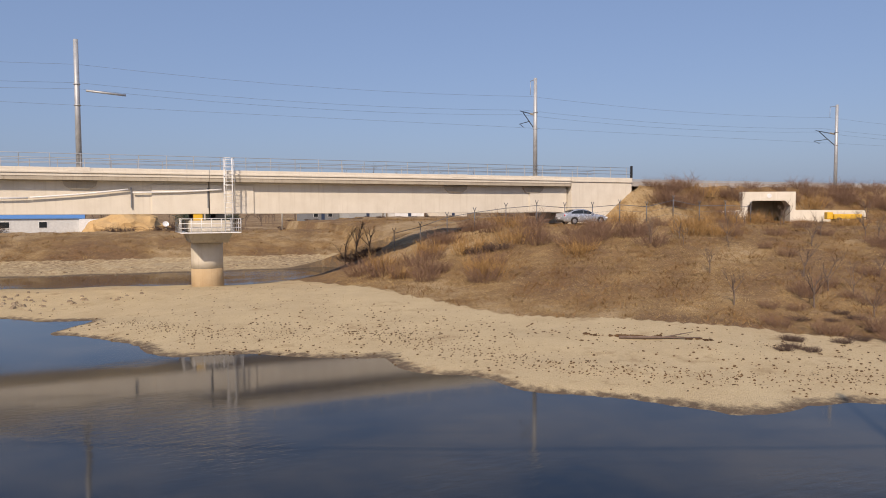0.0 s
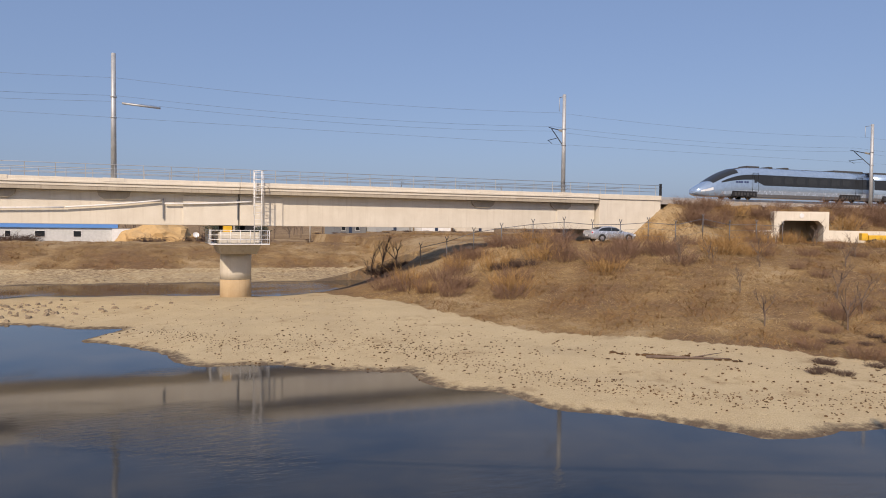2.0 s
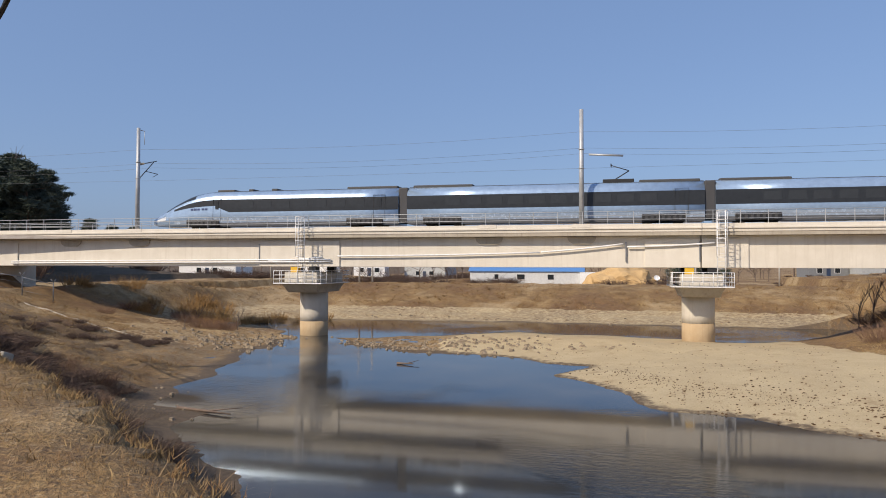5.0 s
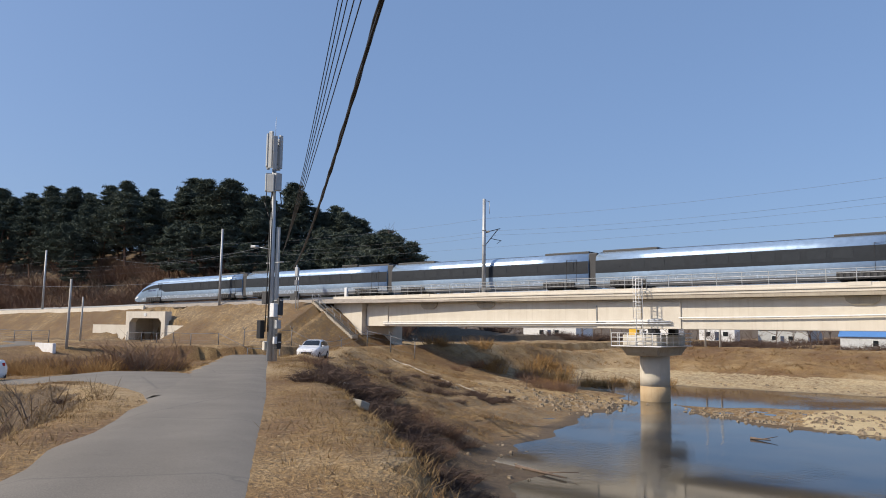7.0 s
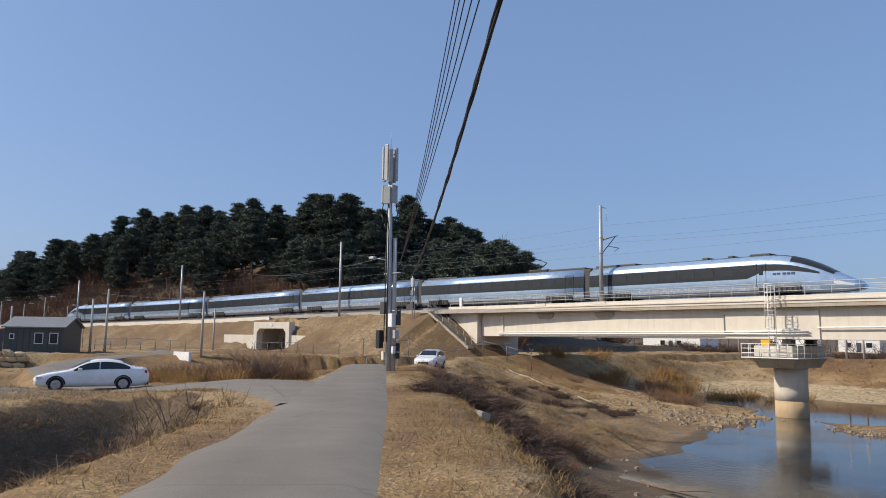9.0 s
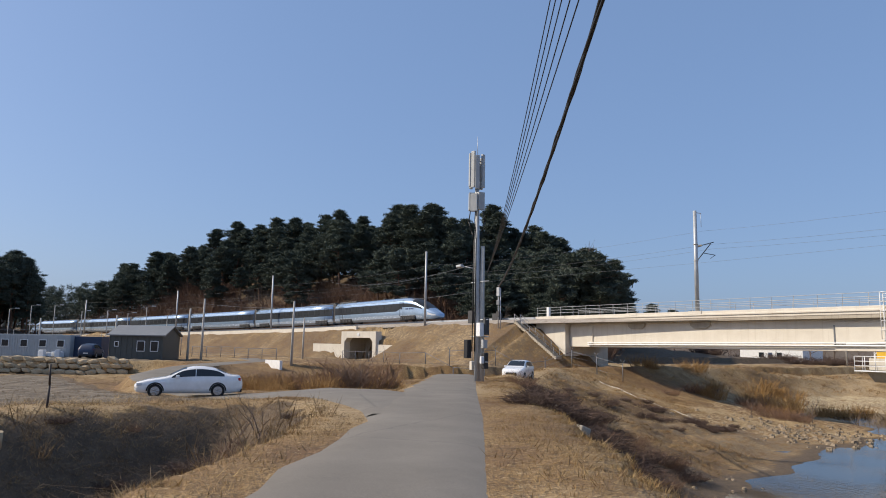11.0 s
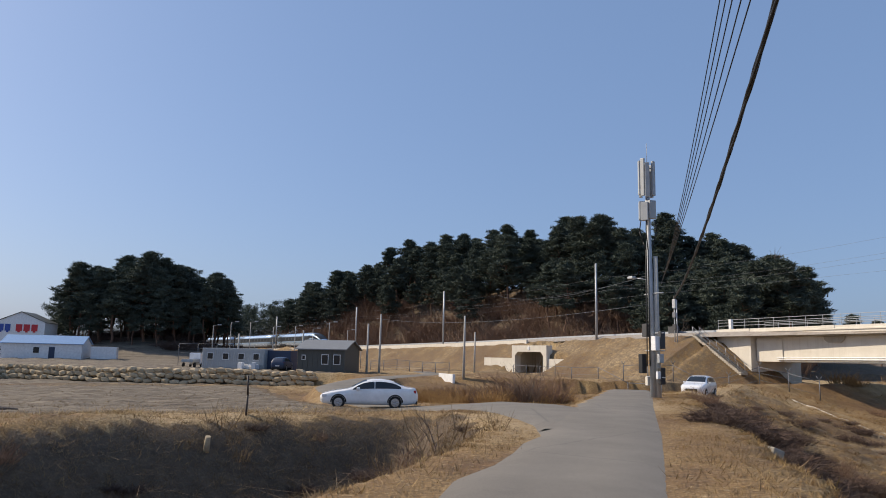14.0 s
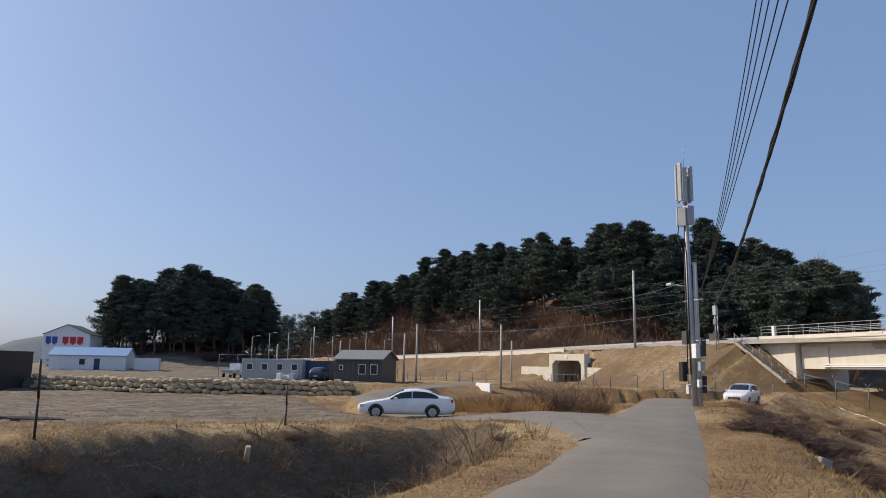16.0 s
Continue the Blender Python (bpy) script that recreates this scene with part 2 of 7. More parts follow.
def leaf_material(name, dark, light):
    m, tree, b = material(name, 0.85)
    b.inputs["Specular IOR Level"].default_value = 0.15
    g = tree.nodes.new("ShaderNodeNewGeometry")
    info = tree.nodes.new("ShaderNodeObjectInfo")
    col = ramp(tree, g.outputs["Random Per Island"], ((0.0, dark), (1.0, light)))
    col = mixed(tree, 0.3, col, ramp(tree, info.outputs["Random"], ((0.0, tuple(c * 0.6 for c in dark)), (1.0, light))))
    big = noise_of(tree, coords(tree), 0.25, 4.0)
    col = mixed(tree, 0.5, col, ramp(tree, big, ((0.35, dark), (0.65, light))))
    tree.links.new(col, b.inputs["Base Color"])
    return m


# needle tones lifted, so that some haze sits in their base colour
M_NEEDLE = leaf_material("pine needles", (0.05, 0.066, 0.056), (0.125, 0.15, 0.115))
M_TAN = leaf_material("dry tan grass", (0.19, 0.12, 0.052), (0.48, 0.335, 0.16))
M_RUST = leaf_material("rusty weeds", (0.12, 0.06, 0.027), (0.34, 0.20, 0.085))
M_MURK = leaf_material("dead dark weeds", (0.06, 0.037, 0.022), (0.46, 0.32, 0.18))
M_LITTER = leaf_material("dark leaf litter", (0.045, 0.026, 0.014), (0.17, 0.10, 0.05))
M_STEM = leaf_material("fallen brown stems", (0.07, 0.042, 0.026), (0.33, 0.235, 0.145))
M_STRAW = leaf_material("pale straw", (0.36, 0.25, 0.12), (0.62, 0.47, 0.26))
M_REED = leaf_material("ochre reeds", (0.24, 0.135, 0.055), (0.50, 0.32, 0.14))
for _m in (M_BAND, M_PANE):
    _m.node_tree.nodes["Principled BSDF"].inputs["Specular IOR Level"].default_value = 0.22
M_LAMP = plain("headlight glass", (0.7, 0.72, 0.75), 0.1)


# ---- building helpers ----
def box(bm, x0, x1, y0, y1, z0, z1, bevel=0.0, m=None):
    vs = [bm.verts.new((x, y, z)) for x in (x0, x1) for y in (y0, y1) for z in (z0, z1)]
    fs = [bm.faces.new([vs[i] for i in q]) for q in ((0, 1, 3, 2), (4, 6, 7, 5), (0, 4, 5, 1), (2, 3, 7, 6), (0, 2, 6, 4), (1, 5, 7, 3))]
    if bevel:
        es = {e for f in fs for e in f.edges}
        got = bmesh.ops.bevel(bm, geom=list(es), offset=bevel, segments=2, affect="EDGES", profile=0.6)
        vs = list({v for f in got["faces"] for v in f.verts} | {v for v in vs if v.is_valid})
    if m is not None:
        for v in vs:
            v.co = m @ v.co
    return vs


def tube(bm, a, b, r0, r1=None, n=8, caps=True):
    """A tapered round bar from a to b."""
    a, b = Vector(a), Vector(b)
    r1 = r0 if r1 is None else r1
    q = (b - a).to_track_quat("Z", "Y")
    rings = []
    for c, r in ((a, r0), (b, r1)):
        rings.append([bm.verts.new(c + q @ Vector((r * math.cos(2 * math.pi * i / n), r * math.sin(2 * math.pi * i / n), 0))) for i in range(n)])
    for i in range(n):
        bm.faces.new((rings[0][i], rings[0][(i + 1) % n], rings[1][(i + 1) % n], rings[1][i])).smooth = True
    if caps:
        bm.faces.new(rings[0][::-1])
        bm.faces.new(rings[1])


def pipe(bm, pts, r, n=6):
    """One bent round bar through the points."""
    pts = [Vector(p) for p in pts]
    rings = []
    for i, p in enumerate(pts):
        q = (pts[min(len(pts) - 1, i + 1)] - pts[max(0, i - 1)]).to_track_quat("Z", "Y")
        rings.append([p + q @ Vector((r * math.cos(2 * math.pi * k / n), r * math.sin(2 * math.pi * k / n), 0)) for k in range(n)])
    loft(bm, rings)


def loft(bm, rings, closed=True, caps=True, smooth=True):
    """Skin rings of points, one after another."""
    vs = [[bm.verts.new(p) for p in ring] for ring in rings]
    n = len(vs[0])
    for a, b in zip(vs, vs[1:]):
        for i in range(n if closed else n - 1):
            j = (i + 1) % n
            bm.faces.new((a[i], a[j], b[j], b[i])).smooth = smooth
    if caps and closed:
        bm.faces.new(vs[0][::-1])
        bm.faces.new(vs[-1])
    return vs


def prism(bm, outline, y0, y1):
    """An outline in x and z, pushed along y."""
    loft(bm, [[(x, y0, z) for x, z in outline], [(x, y1, z) for x, z in outline]], smooth=False)


def finish(name, bm, mat, smooth_angle=None):
    me = bpy.data.meshes.new(name)
    bmesh.ops.recalc_face_normals(bm, faces=bm.faces)
    bm.to_mesh(me)
    bm.free()
    for m in (mat if isinstance(mat, (list, tuple)) else [mat]):
        me.materials.append(m)
    return me


def part(name, bm, mat, parent, label="", m=None):
    ob = new(name, finish(name, bm, mat))
    ob.parent = parent
    if m is not None:
        ob.matrix_basis = m
    if label:
        ob["label"] = label
    return ob


def single(name, bm, mat, label, category, kind="", group="", m=None):
    ob = new(name, finish(name, bm, mat))
    if m is not None:
        ob.matrix_basis = m
    return tagged(ob, label, category, group, kind)


def thing(name, label, category, m=None, group="", kind=""):
    ob = new(name)
    ob.empty_display_size = 0.3
    if m is not None:
        ob.matrix_basis = m
    return tagged(ob, label, category, group, kind)


def smoothstep(a, b, v):
    t = np.clip((v - a) / (b - a), 0, 1)
    return t * t * (3 - 2 * t)


def line_distance(px, py, pts):
    """Distance to a polyline, signed: positive on its right-hand side."""
    best, sign = np.full(px.shape, 1e9), np.ones(px.shape)
    for (ax, ay), (bx, by) in zip(pts, pts[1:]):
        dx, dy = bx - ax, by - ay
        t = np.clip(((px - ax) * dx + (py - ay) * dy) / (dx * dx + dy * dy), 0, 1)
        d = np.hypot(px - ax - t * dx, py - ay - t * dy)
        s = np.where((px - ax) * dy - (py - ay) * dx > 0, 1.0, -1.0)
        near = d < best - 1e-9
        best, sign = np.where(near, d, best), np.where(near, s, sign)
    return best * sign


def inside(px, py, poly):
    hit = np.zeros(px.shape, bool)
    for (ax, ay), (bx, by) in zip(poly, poly[1:] + poly[:1]):
        cross = (ay > py) != (by > py)
        hit ^= cross & (px < (bx - ax) * (py - ay) / (by - ay + 1e-12) + ax)
    return hit


def poly_distance(px, py, poly):
    """Distance to a closed outline: negative inside."""
    d = np.abs(line_distance(px, py, list(poly) + [poly[0]]))
    return np.where(inside(px, py, list(poly)), -d, d)


# ---- plan ----
EYE = 6.6            # the eye's height over the water
FACE = 61.5          # the bridge's near face
DECK, SOFFIT, RAIL = 10.06, 6.48, 10.05
GIRDER_L, PIER_L, PIER_R, GIRDER_R = -63.5, -28.3, 6.5, 41.4
TRACK = 64.4         # middle of the track on the bridge
POOL = [(-29, 62), (-27.5, 55), (-26.9, 48), (-24.6, 42.8), (-22.5, 34), (-20.9, 31), (-17, 29.6), (-18, 26), (-13.8, 23.5), (-10.5, 19), (-5, 12), (4, 6), (20, -4),
        (60, -28), (140, -60), (160, -20), (60, 6), (31, 14.5), (23.6, 16.1), (18.2, 17.5), (14.3, 21.6), (11.3, 27.2), (10.6, 31), (2.5, 35), (-1.7, 41.2),
        (-3.4, 44), (-2.2, 48.7), (-7.4, 52.6), (-16.7, 54), (-21, 57), (-25, 62)]
CHANNEL = [(-47, 79), (-36, 72), (-29, 62), (-25, 62), (-18, 66), (-11, 72.5), (2, 70), (10, 67.5), (24, 73), (31, 80), (23, 85), (12, 84), (-12, 85.5), (-35, 83.5), (-47, 85)]
CREST_L = [(140, -95.5), (60, -39.5), (3.2, 0.9), (-8.2, 9.9), (-13.3, 13.7), (-26.0, 22.9), (-36.7, 31.2), (-44, 37.5), (-50, 45), (-56, 54), (-58, 64), (-57, 84), (-52, 104), (-40, 128)]
MIDDLE = [(-14, 140), (-14, 58), (-8, 40), (0, 22), (25, 6), (150, -35)]
ROAD_MID = [(56.3, -40.5), (1.3, -1.8), (-10.0, 6.75), (-17.0, 12.05), (-28.2, 20.25), (-39.2, 28.45), (-48, 34.9)]
SIDE_MID = [(-24, 16.0), (-30, 13.6), (-40, 13.2), (-60, 15), (-76, 24), (-90, 35), (-104, 38)]
SAND_R = [(18, 92), (13.5, 72), (14.7, 59.4), (16.9, 46.3), (19.7, 35.4), (25.9, 28.8), (32, 21.9), (60, 9), (160, -17)]
CREST_R = [(44, 130), (36, 92), (34, 62), (45, 57), (140, 52)]
PIT = [(-3.5, -1.4), (-10.2, 4.4), (-14.2, 7.6), (-18.6, 10.4), (-22.8, 11.5), (-26.4, 11.9), (-27.4, 10.2), (-26.4, 7), (-25.0, 3.8), (-22.9, 0.3), (-20.1, -2.4), (-14, -7.5), (-4, -13)]
MOUTH = [(-18.5, 12.6), (-23, 14.6), (-31, 15.2)]
ROAD_R = [(60, -41.2), (2, -0.8), (-9.4, 7.9), (-14.5, 11.7), (-27.3, 20.9), (-38, 29.0), (-47.4, 35.8)]
WALL = [(-112, -34), (-101, -17.6), (-90.8, -1.7), (-83.3, 18.0)]
SHIFT, BEND = -30.0, 540.0     # where the track's curve begins, and its radius


def track_at(s):
    """The track's middle, s metres along it to the left of the curve's start: x, y, z of the rail's top."""
    if s <= 0:
        x, y = SHIFT - s, TRACK
    else:
        x, y = SHIFT - BEND * math.sin(s / BEND), TRACK - BEND * (1 - math.cos(s / BEND))
    return Vector((x, y, RAIL - 0.016 * max(0.0, s - 45) * min(1.0, s / 90)))


def track_y(x):
    far = np.clip(SHIFT - x, 0, 0.97 * BEND)
    return TRACK - (BEND - np.sqrt(BEND ** 2 - far ** 2))


def track_z(x):
    s = np.clip(SHIFT - x, 0, 400)
    return RAIL - 0.016 * np.maximum(0, s - 45) * np.minimum(1, s / 90)


def heights(px, py):
    """The lie of the land, and its zones of sand and dark soil."""
    rough = 0.12 * np.sin(px * 0.9 + 2 * np.sin(py * 0.5)) * np.sin(py * 0.8 + 1.7 * np.sin(px * 0.37)) + 0.07 * np.sin(px * 2.3 + py * 1.1) * np.sin(py * 2.9 - px * 0.6)
    wx = px + 0.45 * np.sin(py * 0.9 + 1.3 * np.sin(px * 0.7)) + 0.06 * np.sin(py * 2.7 + px * 1.9)
    wy = py + 0.45 * np.sin(px * 0.8 + 1.1 * np.sin(py * 0.6)) + 0.06 * np.sin(px * 3.1 - py * 1.3)
    dw = np.minimum(poly_distance(wx, wy, POOL), poly_distance(wx, wy, CHANNEL))
    wet = np.clip(dw, 0, None)
    cl = line_distance(px, py, CREST_L)       # positive on the river's side
    # the near bank, between the water and the road
    road = 4.75 - 0.016 * np.clip(-px - 8, 0, 45) + 0.022 * np.clip(-px - 46, 0, 40)
    t = wet / (wet + np.clip(cl, 0, None) + 1e-6)
    left = road * (0.06 * t + 0.94 * np.clip(t, 0, 1) ** 2.0)
    left = np.where(cl < 0, road, left)
    # the sand bar and the rough slope behind it
    br = -line_distance(px, py, SAND_R)
    cr = line_distance(px, py, CREST_R)
    sand_h = np.minimum(0.03 + 0.085 * wet ** 0.85, 1.0)
    rise = np.clip(br, 0, None)
    u = np.where(br > 0, rise / (rise + np.clip(cr, 0, None) + 1e-6), 0)
    right = sand_h + 4.3 * smoothstep(0.0, 0.95, u)
    # the far bank with its levee
    lev = py + 0.04 * px
    far = np.minimum(0.05 + 0.05 * wet, 0.9) + 2.9 * smoothstep(93, 111, lev) - 0.8 * smoothstep(116, 126, lev)
    is_left = line_distance(px, py, MIDDLE) > 0
    over = smoothstep(84, 92, py)
    left = left * (1 - over * smoothstep(-62, -44, px)) + far * over * smoothstep(-62, -44, px)
    right = right * (1 - over) + np.maximum(far, right * (px > 30)) * over
    h = np.where(is_left, left, right)
    # field beyond the road, falling to the stone wall, and the yard on it
    yard = line_distance(px, py, WALL + [(-80.5, 24), (-70, 40)])
    field = 4.2 - 1.5 * smoothstep(-22, -62, px)
    fieldward = smoothstep(0.5, 6, -cl) * smoothstep(-22, -30, px)
    h = h * (1 - fieldward) + field * fieldward
    on_yard = smoothstep(0.0, 0.5, -yard) * (px < -60) * (cl < -8)
    h = np.where(on_yard > 0, h * (1 - on_yard) + 4.1 * on_yard, h)
    ramp_up = smoothstep(-66, -80, px) * smoothstep(17, 24, py) * (cl < -2)
    h = np.maximum(h, h * (1 - ramp_up) + 4.1 * ramp_up)
    # pit beside the road
    dp = poly_distance(px, py, PIT)
    h = h - 3.1 * smoothstep(0.0, 4.4, -dp)
    # the lanes lie in level beds
    for path, half in ((ROAD_MID, 1.9), (SIDE_MID, 1.7), (MOUTH, 2.3)):
        dr = np.abs(line_distance(px, py, path))
        bed = 1 - smoothstep(half - 0.1, half + 0.7, dr)
        h = h * (1 - bed) + (lane_z(px, py) - 0.05) * bed
    # level spot on the bank where a car stands
    spot = 1 - smoothstep(2.4, 5.5, np.hypot(px + 48.8, py - 42.0))
    h = h * (1 - spot) + 3.58 * spot
    # railway banks past both abutments
    ty, tz = track_y(px), track_z(px)
    off = np.abs(py - ty)
    bank = tz - 0.75 - np.clip(off - 2.9, 0, None) / 1.55
    ends = smoothstep(-63, -70, px) + smoothstep(45, 50, px)
    cone = tz - 0.9 - np.clip(off - 2.0, 0, None) / 1.5 - np.clip(np.minimum(np.abs(px + 68.5), np.abs(px - 49)), 0, None) * 0.75
    h = np.where(ends > 0.99, np.maximum(h, bank), np.where((px < -55) | (px > 40), np.maximum(h, np.minimum(cone, 8.6)), h))
    # clear ground before and inside the underpasses
    for cx, cy, cz, turn, half in ((-98.1, 52.5, 4.1, 16, 3.0), (63.2, 56.6, 5.3, -26, 2.25)):
        c, q = math.cos(radians(turn)), math.sin(radians(turn))
        u_, v_ = (px - cx) * c + (py - cy) * q, -(px - cx) * q + (py - cy) * c
        inner = (np.abs(u_) < half + 0.3) & (v_ > -0.6) & (v_ < 4.6)
        apron = smoothstep(-11, -7, v_) * (v_ <= 0.5) * (1 - smoothstep(half + 0.8, half + 5.5, np.abs(u_)))
        h = np.where(inner, np.minimum(h, cz - 0.05), h * (1 - apron) + np.minimum(h, cz - 0.02) * apron)
    # wooded hill behind the line
    crest = np.interp(-px, (84, 103, 110, 115, 120, 128, 150, 200, 213, 226, 245, 262, 300), (1.0, 2.5, 5.5, 8.0, 14.0, 18.0, 19.0, 20.0, 21.0, 15.0, 11.0, 9.0, 7.0))
    hill = crest * smoothstep(4, 36, py - ty) * (px < -80) * (1 - smoothstep(64, 86, py - ty))
    h = h + hill + 6.5 * np.exp(-(((px + 200) / 20) ** 2 + ((py + 1) / 24) ** 2))
    # far plain
    r = np.hypot(px, py)
    plain_h = 3.0 + 22 * smoothstep(600, 1500, r) * (0.55 + 0.45 * np.sin(np.arctan2(py, px) * 9 + 1.0) * np.sin(np.arctan2(py, px) * 23))
    far_w = smoothstep(150, 320, r)
    h = np.where(dw > 0, h * (1 - far_w) + np.maximum(plain_h, h * (r < 400)) * far_w, h)
    under = np.where(dw < 0, -np.minimum(0.9, 0.16 * -dw), 1.0)
    bumpy = np.where(dw > 1.0, rough * smoothstep(0.5, 4, wet), 0) * (r < 200)
    beds = np.minimum(np.minimum(np.abs(line_distance(px, py, ROAD_MID)), np.abs(line_distance(px, py, SIDE_MID))), np.abs(line_distance(px, py, MOUTH)))
    bumpy = bumpy * np.where(is_left & (py < 48) & (cl > 0.8), 2.3, 1.0) * smoothstep(2.2, 4.0, beds) * np.where((br < 1.5) & ~is_left & (py < 80), 0.3, 1.0)
    h = np.where(dw < 0, under, np.maximum(h, 0.01 + 0.05 * np.minimum(wet, 1)) + bumpy)
    # zones
    sand = ((br < 0.5) & ~is_left & (py < 80)).astype(float)
    sand = np.maximum(sand, (is_left & (h < 1.15) & (py > 24) & (py < 90)) * (0.2 + 0.22 * (py > 42)))
    sand = np.maximum(sand, ((py > 80) & (h < 1.0)) * 0.52)
    sand = np.maximum(sand, on_yard * 0.35)
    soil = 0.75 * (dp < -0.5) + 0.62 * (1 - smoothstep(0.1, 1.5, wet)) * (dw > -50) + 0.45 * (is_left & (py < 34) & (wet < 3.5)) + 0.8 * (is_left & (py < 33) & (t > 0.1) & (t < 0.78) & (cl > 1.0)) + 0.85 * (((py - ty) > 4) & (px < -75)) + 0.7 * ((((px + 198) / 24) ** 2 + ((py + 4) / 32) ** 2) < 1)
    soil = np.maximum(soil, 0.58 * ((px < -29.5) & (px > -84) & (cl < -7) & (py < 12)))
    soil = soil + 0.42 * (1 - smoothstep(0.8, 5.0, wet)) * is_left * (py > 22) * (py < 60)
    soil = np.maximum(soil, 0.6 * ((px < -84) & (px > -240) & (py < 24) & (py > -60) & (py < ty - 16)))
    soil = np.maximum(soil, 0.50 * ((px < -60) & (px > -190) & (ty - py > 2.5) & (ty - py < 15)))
    soil = np.maximum(soil, 0.47 * (is_left & (py < 52) & (px < -2) & (cl > 0.5)))
    field_w = 0.95 * ((px < -31) & (px > -82) & (cl < -8) & (py < 11) & (dp > 4.0)) + 0.8 * ((px < -86) & (px > -240) & (py < 22) & (py > -60) & (py < ty - 16))
    return h, np.clip(sand, 0, 1), np.clip(soil, 0, 1), field_w


def lane_z(px, py):
    """The lanes' height: the side lane lies lower than the road until it climbs to the yard."""
    low = 0.62 * smoothstep(3.5, 12, np.abs(line_distance(px, py, ROAD_MID))) * smoothstep(-70, -52, px)
    return 4.75 - 0.016 * np.clip(-px - 8, 0, 45) - low


def ground_z(x, y):
    return float(heights(np.array([float(x)]), np.array([float(y)]))[0][0])


def make_ground():
    def steps(lo, hi, step, reach):
        mids = list(np.arange(lo, hi, step))
        out, d = [], step
        v = hi
        while v < reach:
            out.append(v)
            d *= 1.16
            v += d
        out.append(reach)
        back, d, v = [], step, lo
        while v > -reach:
            d *= 1.16
            v -= d
            back.append(max(v, -reach))
        return np.array(back[::-1] + mids + out)
    xs, ys = steps(-112, 100, 0.5, 4200), steps(-28, 128, 0.5, 4200)
    gx, gy = np.meshgrid(xs, ys)
    h, sand, soil, field_w = heights(gx, gy)
    n, k = len(xs), len(ys)
    co = np.stack([gx, gy, h], -1).reshape(-1, 3)
    i = np.arange((k - 1) * (n - 1))
    a = (i // (n - 1)) * n + i % (n - 1)
    quads = np.stack([a, a + 1, a + n + 1, a + n], -1)
    me = bpy.data.meshes.new("ground")
    me.from_pydata(co.tolist(), [], quads.tolist())
    me.polygons.foreach_set("use_smooth", np.ones(len(quads), bool))
    ca = me.color_attributes.new("zone", "FLOAT_COLOR", "POINT")
    col = np.stack([sand, soil, field_w, 0 * soil + 1], -1).reshape(-1)
    ca.data.foreach_set("color", col.astype(np.float32))
    me.materials.append(M_GROUND)
    return tagged(new("ground", me), "dry riverside ground of pale sand, withered grass and dark soil", "ground", kind="structure")


make_ground()
bm = bmesh.new()
bmesh.ops.create_grid(bm, x_segments=40, y_segments=30, size=1)
for v in bm.verts:
    v.co = Vector((v.co.x * 170 + 10, v.co.y * 85 + 22, 0))
single("water", bm, M_WATER, "calm dark blue river water with faint ripples", "river", "structure")


# ---- road ----
def ribbon(bm, left, right, lift=0.03):
    """A strip laid over the land between two edges."""
    rows = []
    for (ax, ay), (bx, by) in zip(left, right):
        row = []
        for k in range(7):
            x, y = ax + (bx - ax) * k / 6, ay + (by - ay) * k / 6
            row.append((x, y, 0))
        rows.append(row)
    vs = [[bm.verts.new((x, y, ROAD_Z(x, y) + lift - (0.10 if k in (0, 6) else 0))) for k, (x, y, _) in enumerate(r)] for r in rows]
    for a, b in zip(vs, vs[1:]):
        for i in range(6):
            bm.faces.new((a[i], a[i + 1], b[i + 1], b[i])).smooth = True


def ROAD_Z(x, y):
    return float(lane_z(np.array(float(x)), np.array(float(y))))


def dense(pts, step=1.5):
    out = []
    for (ax, ay), (bx, by) in zip(pts, pts[1:]):
        k = max(1, int(math.hypot(bx - ax, by - ay) / step))
        out += [(ax + (bx - ax) * i / k, ay + (by - ay) * i / k) for i in range(k)]
    return out + [pts[-1]]


mid = dense(ROAD_MID)
lefts, rights = [], []
for i, (x, y) in enumerate(mid):
    p, q = mid[max(0, i - 1)], mid[min(len(mid) - 1, i + 1)]
    d = Vector((q[0] - p[0], q[1] - p[1])).normalized()
    w = 1.2 + 0.5 * smoothstep(-14, -19, x) + 0.12 * math.sin(x * 1.7)
    rights.append((x + d.y * 1.62, y - d.x * 1.62))
    lefts.append((x - d.y * w, y + d.x * w))
bm = bmesh.new()
ribbon(bm, lefts, rights)
ribbon(bm, [(-17.3, 10.5), (-18.7, 11.15), (-20.6, 11.7), (-22.8, 12.15), (-25.6, 12.6), (-28.8, 12.95), (-32, 12.2)], [(-17.2, 12.1), (-19.2, 13.6), (-21.5, 15.2), (-24.5, 17.3), (-28.6, 18.1), (-32.4, 17.2), (-36, 14.8)], 0.024)
single("road", bm, M_ASPHALT, "narrow worn grey asphalt lane", "road", "structure")
side = dense(SIDE_MID, 2.0)
bm = bmesh.new()
sl, sr = [], []
for i, (x, y) in enumerate(side):
    p, q = side[max(0, i - 1)], side[min(len(side) - 1, i + 1)]
    d = Vector((q[0] - p[0], q[1] - p[1])).normalized()
    sr.append((x + d.y * 1.6, y - d.x * 1.6))
    sl.append((x - d.y * 1.6, y + d.x * 1.6))
ribbon(bm, sl, sr, 0.022)
single("side_road", bm, M_ASPHALT, "pale side lane leading to the yard", "road", "structure")


